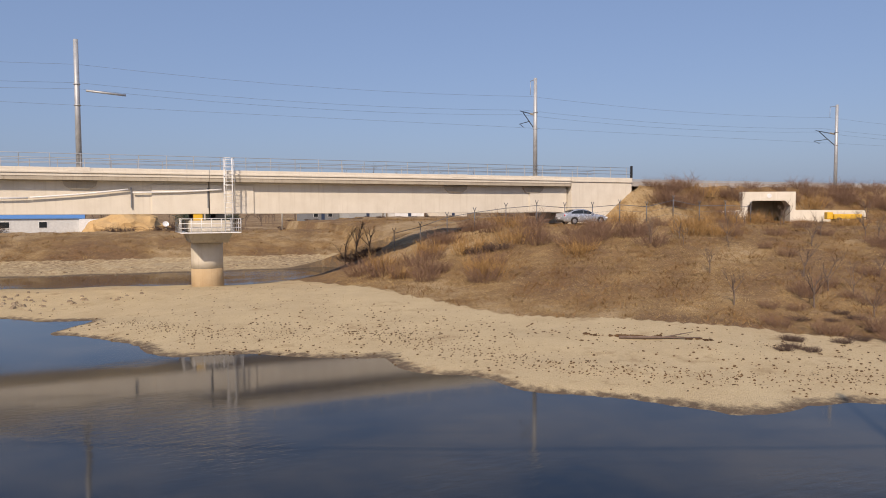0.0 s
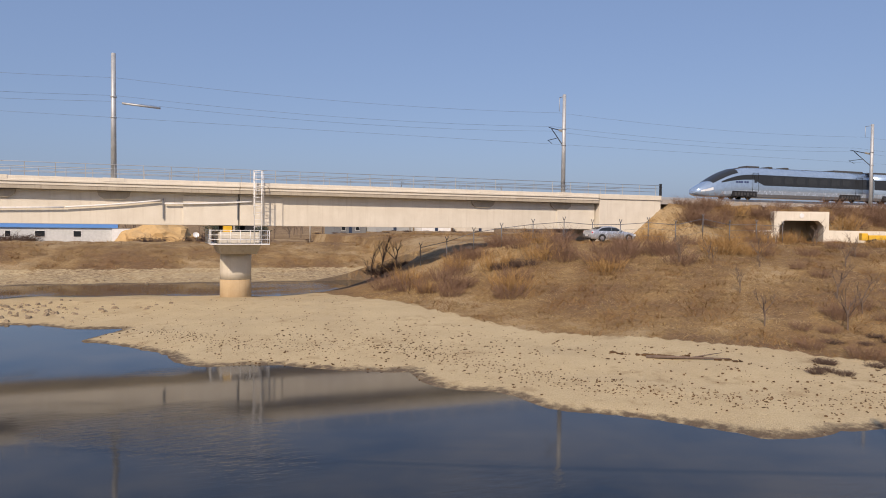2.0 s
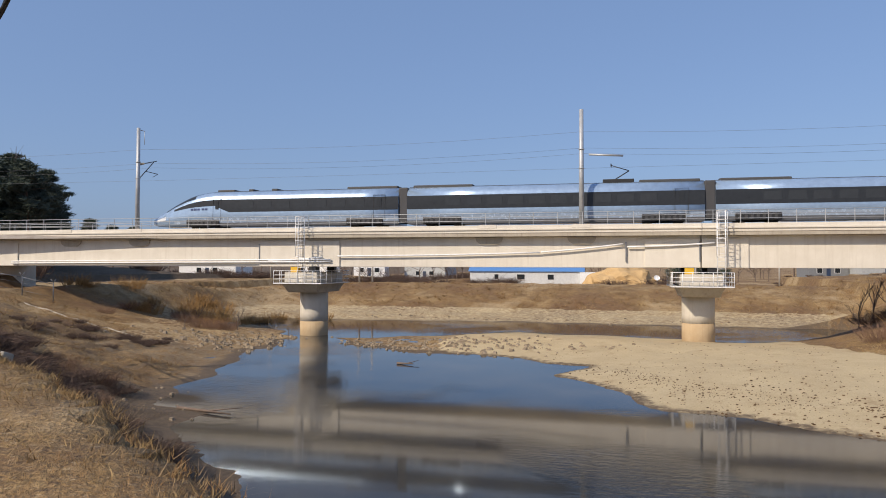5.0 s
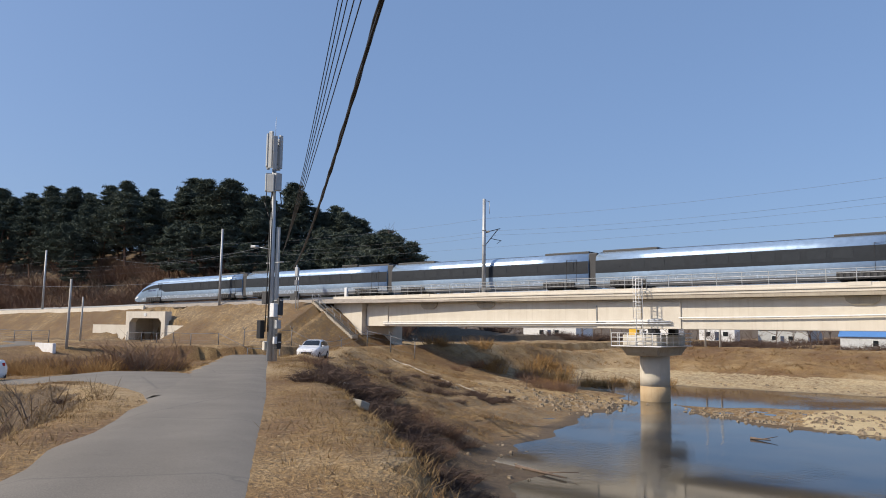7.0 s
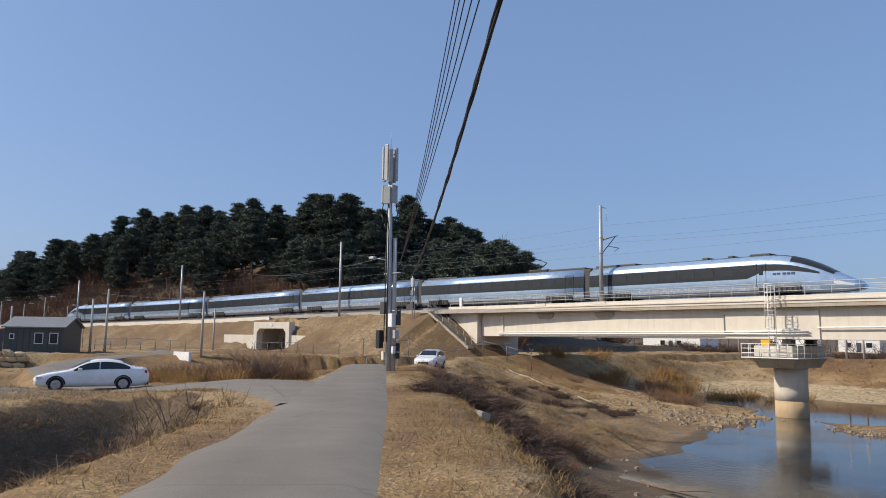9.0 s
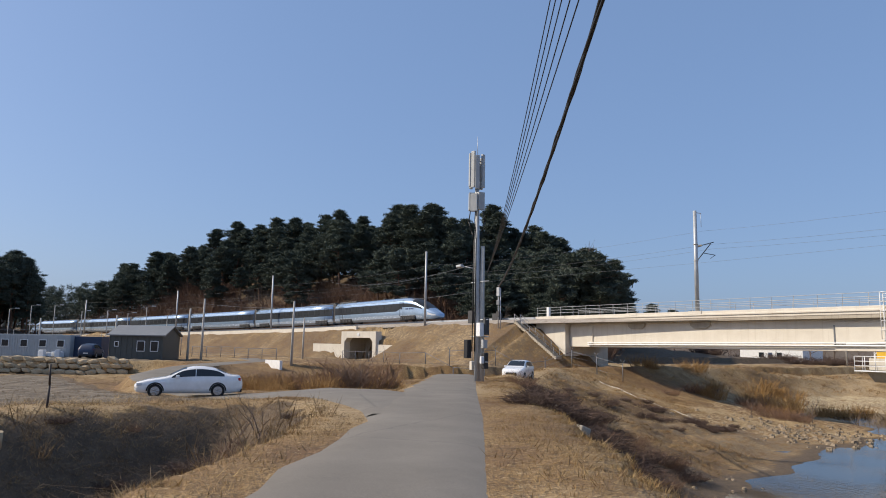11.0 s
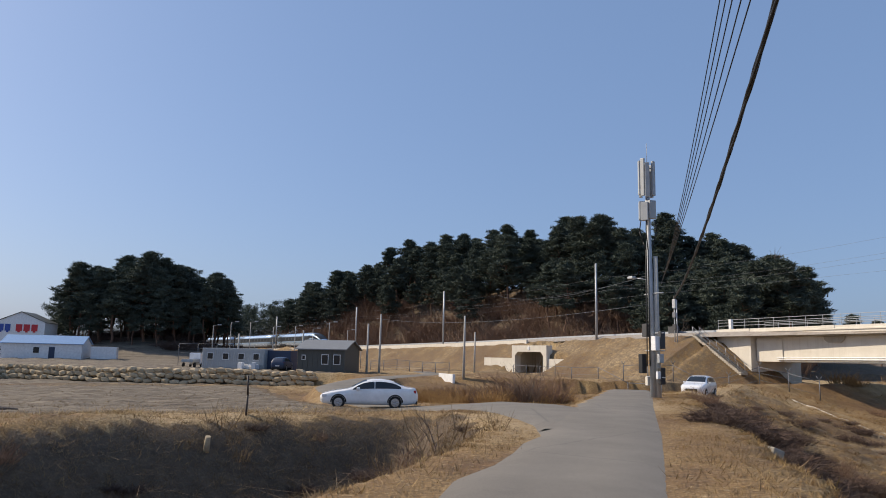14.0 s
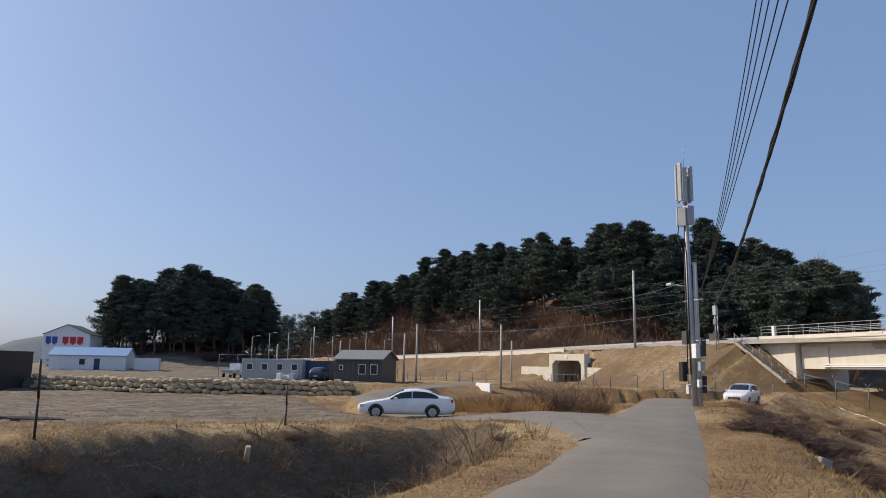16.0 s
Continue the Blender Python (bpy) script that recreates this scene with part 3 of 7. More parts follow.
# ---- bridge ----
def girder(x0, x1):
    g = thing("bridge_span", "pale concrete box girder span with rain streaks", "bridge span", pose(x0, FACE, 0), "bridge spans")
    n = x1 - x0
    bm = bmesh.new()
    box(bm, 0.04, n - 0.04, 0.9, 6.2, SOFFIT, DECK - 0.95, 0.05)
    part("web", bm, M_CONC, g)
    for a, b in ((0.05, 3.6), (n - 4.4, n - 0.05)):
        bm = bmesh.new()
        box(bm, a, b, 0.78, 0.9, SOFFIT + 0.02, DECK - 1.2, 0.03)
        part("end_block", bm, M_CONC, g)
    bm = bmesh.new()
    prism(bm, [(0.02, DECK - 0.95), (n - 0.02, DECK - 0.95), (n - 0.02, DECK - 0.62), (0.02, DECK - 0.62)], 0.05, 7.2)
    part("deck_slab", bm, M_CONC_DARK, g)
    bm = bmesh.new()
    box(bm, 0.02, n - 0.02, 0.0, 0.28, DECK - 0.66, DECK, 0.03)
    part("parapet", bm, M_CONC, g)
    bm = bmesh.new()
    box(bm, 0.02, n - 0.02, 7.0, 7.3, DECK - 0.66, DECK, 0.03)
    part("parapet", bm, M_CONC, g)
    bm = bmesh.new()
    box(bm, 0.02, n - 0.02, -0.10, 0.0, DECK - 0.42, DECK - 0.28, 0.02)
    part("ledge", bm, M_CONC, g)
    return g


girder(GIRDER_L, PIER_L)
girder(PIER_L, PIER_R)
girder(PIER_R, GIRDER_R)


def abutment(x0, x1):
    a = thing("abutment", "pale concrete bridge abutment with wing wall", "abutment", pose(x0, FACE, 0), "abutments")
    n = x1 - x0
    bm = bmesh.new()
    box(bm, 0, n, 0.12, 7.2, 3.6, DECK - 0.5, 0.04)
    part("wall", bm, M_CONC, a)
    bm = bmesh.new()
    box(bm, 0, n, 0.0, 0.3, DECK - 0.49, DECK, 0.03)
    part("coping", bm, M_CONC, a)
    return a


abutment(GIRDER_L - 5.2, GIRDER_L - 0.1)
abutment(GIRDER_R + 0.1, GIRDER_R + 7.6)


def pier(x, foot):
    p = thing("bridge_pier", "round concrete bridge pier with rust-stained foot and railed bearing shelf", "bridge pier", pose(x, FACE + 3.4, 0), "bridge piers")
    bm = bmesh.new()
    rings = [[(1.32 * math.cos(2 * math.pi * i / 32), 1.32 * math.sin(2 * math.pi * i / 32), z) for i in range(32)] for z in (foot + 1.25, foot + 2.0, foot + 2.8, 4.15)]
    loft(bm, rings)
    part("column", bm, M_PIER, p)
    bm = bmesh.new()
    loft(bm, [[(1.325 * math.cos(2 * math.pi * i / 32), 1.325 * math.sin(2 * math.pi * i / 32), z) for i in range(32)] for z in (foot - 1.5, foot + 0.4, foot + 1.25)])
    part("foot", bm, M_RUSTSTAIN, p, "rust-stained lower part of the column")
    bm = bmesh.new()
    outline = []
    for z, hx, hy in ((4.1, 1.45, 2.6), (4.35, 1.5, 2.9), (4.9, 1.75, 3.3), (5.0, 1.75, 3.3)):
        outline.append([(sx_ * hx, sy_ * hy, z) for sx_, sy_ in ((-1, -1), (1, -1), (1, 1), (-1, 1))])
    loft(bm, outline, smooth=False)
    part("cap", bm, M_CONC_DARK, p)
    bm = bmesh.new()
    box(bm, -1.6, 1.6, -3.1, 3.1, 5.0, 5.95, 0.06)
    part("bearing_seat", bm, M_PIER, p)
    for sy_ in (-2.2, 2.2):
        for sx_ in (-0.9, 0.9):
            bm = bmesh.new()
            box(bm, sx_ - 0.35, sx_ + 0.35, sy_ - 0.35, sy_ + 0.35, 5.95, SOFFIT, 0.02)
            part("bearing", bm, M_YELLOW if sx_ < 0 and sy_ < 0 else M_DARK, p)
    bm = bmesh.new()
    box(bm, -2.35, 2.35, -3.9, -3.1, 4.92, 5.0, 0.01)
    box(bm, -2.35, -1.62, -3.1, 3.2, 4.92, 5.0)
    box(bm, 1.62, 2.35, -3.1, 3.2, 4.92, 5.0)
    shelf = part("platform", bm, M_WHITE, p, "white steel walkway shelf")
    spots = [(-2.32 + 4.64 * k / 6, -3.86) for k in range(7)] + [(sgn * 2.32, y) for sgn in (-1, 1) for y in (-2.6, -1.3, 0, 1.3, 2.6)]
    for x_, y_ in spots:
        bm = bmesh.new()
        tube(bm, (x_, y_, 5.0), (x_, y_, 6.1), 0.03, n=6)
        part("post", bm, M_WHITE, shelf)
    for z_ in (5.35, 5.72, 6.1):
        for a_, b_ in (((-2.32, -3.86), (2.32, -3.86)), ((-2.32, -3.86), (-2.32, 3.1)), ((2.32, -3.86), (2.32, 3.1))):
            bm = bmesh.new()
            tube(bm, (*a_, z_), (*b_, z_), 0.028, n=6)
            part("rail", bm, M_WHITE, shelf)
    return p


pier(PIER_L, 0.1)
pier(PIER_R, 0.6)


def ladder(x):
    """A caged ladder from the pier's shelf up over the parapet."""
    l = thing("access_ladder", "white caged steel ladder from pier shelf to parapet", "ladder", pose(x, FACE - 0.38, 0), "access ladders")
    for sx_ in (-0.3, 0.3):
        bm = bmesh.new()
        tube(bm, (sx_, 0, 4.95), (sx_, 0, 11.05), 0.04, n=6)
        tube(bm, (sx_, 0, 10.95), (sx_, 0.55, 10.95), 0.035, n=6)
        part("stile", bm, M_WHITE, l)
    z_ = 5.2
    while z_ < 11:
        bm = bmesh.new()
        tube(bm, (-0.3, 0, z_), (0.3, 0, z_), 0.022, n=6)
        part("rung", bm, M_WHITE, l)
        z_ += 0.3
    z_ = 7.4
    while z_ < 11.1:
        bm = bmesh.new()
        pts = [(-0.3, 0), (-0.42, -0.3), (-0.25, -0.62), (0.25, -0.62), (0.42, -0.3), (0.3, 0)]
        for a_, b_ in zip(pts, pts[1:]):
            tube(bm, (*a_, z_), (*b_, z_), 0.022, n=5)
        part("hoop", bm, M_WHITE, l)
        z_ += 0.72
    for x_, y_ in ((-0.42, -0.3), (-0.25, -0.62), (0.25, -0.62), (0.42, -0.3)):
        bm = bmesh.new()
        tube(bm, (x_, y_, 7.4), (x_, y_, 11.0), 0.018, n=5)
        part("cage_bar", bm, M_WHITE, l)
    return l


ladder(PIER_R + 1.4)
ladder(PIER_L + 0.35)

# railing along the near edge, and along the far edge
for y_, nm in ((FACE + 0.16, "near"), (FACE + 7.1, "far")):
    rail = thing("bridge_railing", "thin grey steel railing along the bridge deck", "railing", pose(0, y_, 0), "railings")
    x_ = GIRDER_L - 5.0
    while x_ < GIRDER_R + 7.6:
        bm = bmesh.new()
        tube(bm, (x_, 0, DECK - 0.02), (x_, 0, DECK + 1.05), 0.03, n=6, caps=False)
        part("post", bm, M_STEEL, rail)
        x_ += 2.05
    for z_ in (0.38, 0.72, 1.05):
        bm = bmesh.new()
        tube(bm, (GIRDER_L - 5.0, 0, DECK + z_), (GIRDER_R + 7.5, 0, DECK + z_), 0.026, n=6)
        part("rail", bm, M_STEEL, rail)
bm = bmesh.new()
box(bm, GIRDER_R + 7.5, GIRDER_R + 7.7, FACE + 0.1, FACE + 0.3, DECK - 0.3, DECK + 1.25, 0.02)
single("marker_post", bm, M_DARK, "dark square post at the railing's end", "post")
bm = bmesh.new()
box(bm, GIRDER_L - 3.2, GIRDER_L - 2.8, FACE + 0.0, FACE + 0.3, DECK, DECK + 1.1, 0.02)
single("marker_post", bm, M_WHITE, "pale concrete post in the railing", "post")

# service pipes along the girder
for low in (0.0, 0.2):
    bm = bmesh.new()
    pipe(bm, [(GIRDER_L + 3 + k * 2.5, FACE + 0.62, 6.95 - low + 0.014 * k) for k in range(15)], 0.065, 8)
    single("service_pipe", bm, M_WHITE, "pale service pipe slung along the girder", "pipe", group="service pipes")
for x0_, x1_, za, zb in ((PIER_L - 3.4, PIER_L + 2, 7.05, 7.35), (PIER_L + 3.5, PIER_R - 13, 7.45, 7.75), (PIER_R - 12.9, PIER_R - 6.1, 7.78, 8.45), (PIER_R - 5.8, PIER_R + 1, 8.2, 8.5)):
    bm = bmesh.new()
    pipe(bm, [(x0_ + (x1_ - x0_) * f / 8, FACE + 0.62, za + (zb - za) * f / 8 - 0.06 * math.sin(math.pi * f / 8)) for f in range(9)], 0.07, 8)
    single("service_pipe", bm, M_WHITE, "pale service pipe slung along the girder", "pipe", group="service pipes")
for x_ in (PIER_R - 5.9, PIER_L - 4.4, PIER_R - 0.1):
    bm = bmesh.new()
    box(bm, x_ - 0.05, x_ + 0.05, FACE + 0.72, FACE + 0.82, SOFFIT + 0.5, 8.6, 0.02)
    single("drain_pipe", bm, M_SKIRT, "dark drain pipe on the girder face", "pipe", group="drain pipes")


# ---- overhead line ----
def mast(x, top, arm=True, base=DECK, y=None):
    """A steel mast on its bracket, its arm reaching over the track."""
    y = FACE + 0.42 if y is None else y
    p = thing("line_mast", "grey steel overhead line mast with bracket arm", "mast", pose(x, y, 0), "line masts")
    bm = bmesh.new()
    tube(bm, (0, 0, base - 0.6), (0, 0, top), 0.22, 0.17, n=14)
    part("shaft", bm, M_STEEL, p)
    for z_ in (top - 3.4, top - 5.0):
        bm = bmesh.new()
        tube(bm, (0, 0, z_), (0, 0, z_ + 0.08), 0.24, n=14)
        part("collar", bm, M_STEEL, p)
    if arm:
        bm = bmesh.new()
        z_ = top - 3.6
        tube(bm, (0, 0, z_), (0, 2.9, z_ + 0.75), 0.045, n=6)
        tube(bm, (0, 0, z_ - 1.5), (0, 2.4, z_ + 0.55), 0.045, n=6)
        tube(bm, (0, 1.2, z_ - 0.5), (0, 3.1, z_ - 0.55), 0.035, n=6)
        tube(bm, (0, 3.1, z_ - 0.55), (0, 2.3, z_ - 0.95), 0.025, n=6)
        part("bracket_arm", bm, M_DARK, p)
        bm = bmesh.new()
        for k in range(5):
            tube(bm, (0, 0.25 + 0.14 * k, z_ + 0.065 + 0.036 * k), (0, 0.30 + 0.14 * k, z_ + 0.078 + 0.036 * k), 0.11, n=10)
        part("insulator", bm, M_CONC_DARK, p)
        bm = bmesh.new()
        tube(bm, (0, 0, top - 0.15), (0, 0.95, top - 0.15), 0.035, n=6)
        tube(bm, (0, 0.95, top - 0.15), (0, 0.95, top - 1.5), 0.025, n=6)
        part("feeder_arm", bm, M_STEEL, p)
    return p


mast(37.4, 19.7)
mast(-45.6, 20.0)
mast(-3.0, 19.75, False)
for x_ in (37.4, -45.6, -3.0, -10.9, 28.9, -53.5):
    c = thing("mast_corbel", "concrete corbel under the deck edge", "corbel", pose(x_, FACE, 0), "corbels")
    bm = bmesh.new()
    loft(bm, [[(-0.75, -0.05, DECK - 0.26), (0.75, -0.05, DECK - 0.26), (0.75, 0.9, DECK - 0.26), (-0.75, 0.9, DECK - 0.26)],
              [(-0.75, -0.05, DECK + 0.03), (0.75, -0.05, DECK + 0.03), (0.75, 0.9, DECK + 0.03), (-0.75, 0.9, DECK + 0.03)]], smooth=False)
    part("pad", bm, M_CONC, c)
    bm = bmesh.new()
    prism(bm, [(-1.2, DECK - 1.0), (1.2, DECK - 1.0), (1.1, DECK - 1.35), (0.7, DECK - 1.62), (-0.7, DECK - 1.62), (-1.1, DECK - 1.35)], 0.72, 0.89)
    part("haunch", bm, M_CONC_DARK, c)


def track_side(s, off):
    """A point beside the track, off metres to the river's side."""
    a, b = track_at(s - 0.5), track_at(s + 0.5)
    d = (b - a).normalized()
    return track_at(s) + Vector((-d.y, d.x, 0)) * off


mast(80.2, 19.5, base=8.6)
for s_, h_ in ((59.6, 10.0), (103.6, 9.8), (140.8, 8.9), (184, 8.6), (228, 8.4), (272, 8.2)):
    q = track_side(s_, 0)
    d_ = (track_at(s_ + 1) - track_at(s_ - 1)).normalized()
    n_ = Vector((d_.y, -d_.x, 0))
    if n_.y > 0:
        n_ = -n_
    q = q + n_ * 2.6
    p_ = thing("line_mast", "slim pale overhead line mast beside the embankment", "mast", pose(q.x, q.y, q.z), "line masts")
    bm = bmesh.new()
    tube(bm, (0, 0, -1.2), (0, 0, h_), 0.18, 0.14, n=10)
    part("shaft", bm, M_STEEL, p_)
    bm = bmesh.new()
    tube(bm, (0, 0, h_ - 2.6), (-n_.x * 2.6, -n_.y * 2.6, h_ - 2.2), 0.04, n=6)
    part("bracket_arm", bm, M_DARK, p_)


def wire(name, pts, r, label, group=""):
    bm = bmesh.new()
    pipe(bm, pts, r, 5)
    return single(name, bm, M_WIRE, label, "wire", group=group)


def sagging(a, b, sag, n=10):
    a, b = Vector(a), Vector(b)
    return [a.lerp(b, i / n) - Vector((0, 0, sag * 4 * (i / n) * (1 - i / n))) for i in range(n + 1)]


MAST_X = (165, 122.5, 80.2, 37.4, -3.0, -45.6)
for off_, z_, sag in ((2.7, 5.4, 0.02), (2.7, 6.7, 0.55), (2.2, 7.1, 0.5), (0.95, 8.3, 0.5)):
    pts = []
    for xa, xb in zip(MAST_X, MAST_X[1:]):
        pts += sagging((xa, FACE + 0.42 + off_, RAIL + z_ - 0.3), (xb, FACE + 0.42 + off_, RAIL + z_ - 0.3), sag, 8)[:-1]
    last = Vector((MAST_X[-1], FACE + 0.42 + off_, RAIL + z_ - 0.3))
    run = [last]
    for s_ in (59.6, 103.6, 140.8, 184, 228):
        q = track_at(s_)
        run.append(q + Vector((0, off_ - 2.9, z_ - 0.3)))
    for a_, b_ in zip(run, run[1:]):
        pts += sagging(a_, b_, sag, 8)[:-1]
    pts.append(run[-1])
    wire("overhead_wire", pts, 0.0085, "thin dark overhead line wire", "overhead wires")
bm = bmesh.new()
tube(bm, (-2.4, FACE + 0.5, 15.95), (0.4, FACE + 0.8, 15.8), 0.085, n=8)
single("line_insulator", bm, M_STEEL, "long grey line insulator hung by the mast", "insulator")

# track bed
bm = bmesh.new()
rows_ = []
for k in range(-60, 100):
    s_ = k * 4.0
    q, d_ = track_at(s_), (track_at(s_ + 1) - track_at(s_ - 1)).normalized()
    n_ = Vector((d_.y, -d_.x, 0))
    rows_.append([q + n_ * o + Vector((0, 0, z_)) for o, z_ in ((-2.75, -0.85), (-1.9, -0.3), (1.9, -0.3), (2.75, -0.85))])
loft(bm, rows_, closed=False, smooth=False)
single("ballast_bed", bm, M_BALLAST, "grey stone ballast under the track", "track bed", "structure")
for o in (-0.7175, 0.7175):
    bm = bmesh.new()
    rows_ = []
    for k in range(-60, 100):
        s_ = k * 4.0
        q, d_ = track_at(s_), (track_at(s_ + 1) - track_at(s_ - 1)).normalized()
        n_ = Vector((d_.y, -d_.x, 0))
        rows_.append([q + n_ * (o + a_) + Vector((0, 0, z_)) for a_, z_ in ((-0.035, -0.3), (-0.035, 0), (0.035, 0), (0.035, -0.3))])
    loft(bm, rows_, closed=False, smooth=False)
    single("rail_track", bm, M_STEEL, "steel running rail", "rail", "structure")
# pale kerb along the embankment's crest
bm = bmesh.new()
rows_ = []
for k in range(38, 190):
    s_ = k * 2.0
    q, d_ = track_at(s_), (track_at(s_ + 1) - track_at(s_ - 1)).normalized()
    n_ = Vector((d_.y, -d_.x, 0))
    if n_.y > 0:
        n_ = -n_
    rows_.append([q + n_ * a_ + Vector((0, 0, z_)) for a_, z_ in ((3.25, -1.1), (3.25, -0.42), (2.95, -0.42), (2.95, -1.1))])
loft(bm, rows_, smooth=False)
single("trackside_kerb", bm, M_CONC, "pale concrete cable trough along the track", "kerb", "structure")


# ---- train ----
LENGTHS = (26.3, 26.2, 26.2, 26.2, 26.2, 26.3)
SPEED, S0 = 33.5, -152.3


SIDE = ((1.32, 0.30), (1.47, 0.62), (1.55, 1.05), (1.57, 1.40), (1.57, 1.62), (1.56, 2.30), (1.52, 2.82), (1.43, 3.15), (1.22, 3.45), (0.85, 3.64), (0.40, 3.73))
NOSE_TOP = ((0, 0.78), (0.3, 1.12), (1.0, 1.45), (2.0, 1.95), (3.0, 2.52), (3.8, 2.92), (5.0, 3.40), (6.5, 3.68), (7.5, 3.73))
NOSE_WIDE = ((0, 0.30), (0.25, 0.66), (0.8, 0.98), (1.6, 1.20), (3.0, 1.42), (5.0, 1.55), (6.5, 1.57))


def between(u, table):
    return float(np.interp(u, [a for a, _ in table], [b for _, b in table]))


def section(u, grow=0.0):
    """Half of the car's outline, u metres from its tip (a plain car: u large), widened by grow."""
    top, wide = between(u, NOSE_TOP), between(u, NOSE_WIDE)
    low = 0.30 + 0.25 * max(0, 1 - u / 1.2)
    kz, ky = (top - low) / (3.73 - 0.30), wide / 1.57
    return [(y * ky + grow, low + (z - 0.30) * kz) for y, z in SIDE]


def strip(bm, us, xs, a, b, grow, side):
    """A skin strip over the outline's points a to b."""
    rows = []
    for u, x in zip(us, xs):
        pts = section(u, grow)[a:b + 1]
        rows.append([(x, side * y, z) for y, z in pts])
    loft(bm, rows, closed=False)


def train_car(length, cab, pantograph=False):
    """A car with its middle at the origin, running towards -x; cab: -1 nose ahead, 1 nose behind, 0 none."""
    c = thing("train_car", "silver-blue high-speed train " + ("end car with long sloping nose" if cab else "coach with dark window band"), "train car", group="train cars")
    half = length / 2
    flip = -1 if cab == 1 else 1          # built with the nose towards -x
    x0, x1 = -half + (0.0 if cab else 0.42), half - 0.42
    us = ([0, 0.06, 0.15, 0.3, 0.6, 1, 1.5, 2, 2.5, 3, 3.5, 4, 4.6, 5.3, 6.2, 7.5, 8.2] if cab else [20]) + list(np.linspace(9, length - 0.42, 6) if cab else np.linspace(20, 40, 4))
    xs = [x0 + u for u in us] if cab else list(np.linspace(x0, x1, len(us)))

    def put(name, bm, mat, label="", parent=None):
        if flip < 0:
            for v in bm.verts:
                v.co.x = -v.co.x
        return part(name, bm, mat, parent or c, label)
    bm = bmesh.new()
    rings = []
    for u, x in zip(us, xs):
        s = section(u)
        rings.append([(x, -y, z) for y, z in s] + [(x, y, z) for y, z in s[::-1]])
    loft(bm, rings)
    body = put("body", bm, M_SILVER)
    bands = [(u, x) for u, x in zip(us, xs) if u >= 2.9]
    for side in (-1, 1):
        bm = bmesh.new()
        rows = []
        for u, x in bands:
            s = section(u, 0.012)
            lo = s[4][1] + (0.62 * max(0.0, min(1.0, (8.6 - u) / 0.8)) if cab else 0.0)
            hi = s[6][1]
            lo = min(lo, hi - 0.06)
            rows.append([(x, side * float(np.interp(lo + (hi - lo) * k / 3, [q[1] for q in s], [q[0] for q in s])), lo + (hi - lo) * k / 3) for k in range(4)])
        loft(bm, rows, closed=False)
        band = put("window_band", bm, M_BAND, "dark glossy window band")
        # panes in the band
        start = 10.2 if cab else 3.6
        k = 0
        while x0 + start + k * 1.85 < x1 - 3.6:
            xa = x0 + start + k * 1.85
            bm = bmesh.new()
            box(bm, xa, xa + 1.35, side * 1.576 - 0.006, side * 1.576 + 0.006, 1.92, 2.62)
            put("window_pane", bm, M_PANE, parent=band)
            k += 1
        bm = bmesh.new()
        strip(bm, [u for u, _ in bands], [x for _, x in bands], 1, 2, 0.006, side)
        put("waist_stripe", bm, M_STRIPE, "paler blue lower panel")
        bm = bmesh.new()
        roofs = [(u, x) for u, x in zip(us, xs) if u >= 5.3]
        strip(bm, [u for u, _ in roofs], [x for _, x in roofs], 9, 10, 0.012, side)
        put("roof_panel", bm, M_GREY, "dark grey roof panel")
        bm = bmesh.new()
        lows = [(u, x) for u, x in zip(us, xs) if u >= 7]
        strip(bm, [u for u, _ in lows], [x for _, x in lows], 0, 1, 0.008, side)
        put("skirt", bm, M_SKIRT, "grey lower skirt")
        doors = ([(x1 - 2.35, 1.1), (x0 + 7.3, 0.85)] if cab else [(x1 - 2.35, 1.1)])
        for xd, wd in doors:
            bm = bmesh.new()
            for a_, b_, z0, z1 in ((xd, xd + wd, 0.87, 0.89), (xd, xd + wd, 2.98, 3.0), (xd, xd + 0.022, 0.9, 2.98), (xd + wd - 0.022, xd + wd, 0.9, 2.98)):
                box(bm, a_, b_, side * 1.57 - 0.02, side * 1.57 + 0.02, z0, z1)
            door = put("door", bm, M_DARK, "dark door seam")
            bm = bmesh.new()
            box(bm, xd + wd * 0.3, xd + wd * 0.7, side * 1.58 - 0.012, side * 1.58 + 0.012, 1.9, 2.7, 0.004)
            put("door_window", bm, M_BAND, parent=door)
        if cab:
            bm = bmesh.new()
            for k in range(3):
                box(bm, x0 + 4.9 + 0.36 * k, x0 + 5.18 + 0.36 * k, side * 1.535 - 0.03, side * 1.535 + 0.03, 1.82, 2.02)
            for k in range(2):
                box(bm, x0 + 6.1 + 0.34 * k, x0 + 6.36 + 0.34 * k, side * 1.56 - 0.03, side * 1.56 + 0.03, 1.84, 2.02)
            put("lettering_bars", bm, M_NAVY, "row of small navy blue marks")
            bm = bmesh.new()
            strip(bm, [0.6, 1, 1.5, 2.0], [x0 + u for u in (0.6, 1, 1.5, 2.0)], 4, 5, 0.012, side)
            put("headlight", bm, M_LAMP, "narrow headlight strip")
    if cab:
        bm = bmesh.new()
        rows = []
        for u in (1.5, 2, 2.5, 3, 3.5, 4, 4.6, 5.3):
            s = section(u, 0.0)
            k = 7 if u > 1.6 else 9
            rows.append([(x0 + u, -y * 1.004, z + 0.012) for y, z in s[k if k < 9 else 9:]] + [(x0 + u, y * 1.004, z + 0.012) for y, z in s[k if k < 9 else 9:][::-1]])
        rows = [r for r in rows if len(r) == len(rows[-1])]
        loft(bm, rows, closed=False)
        put("windscreen", bm, M_BAND, "dark sloping windscreen")
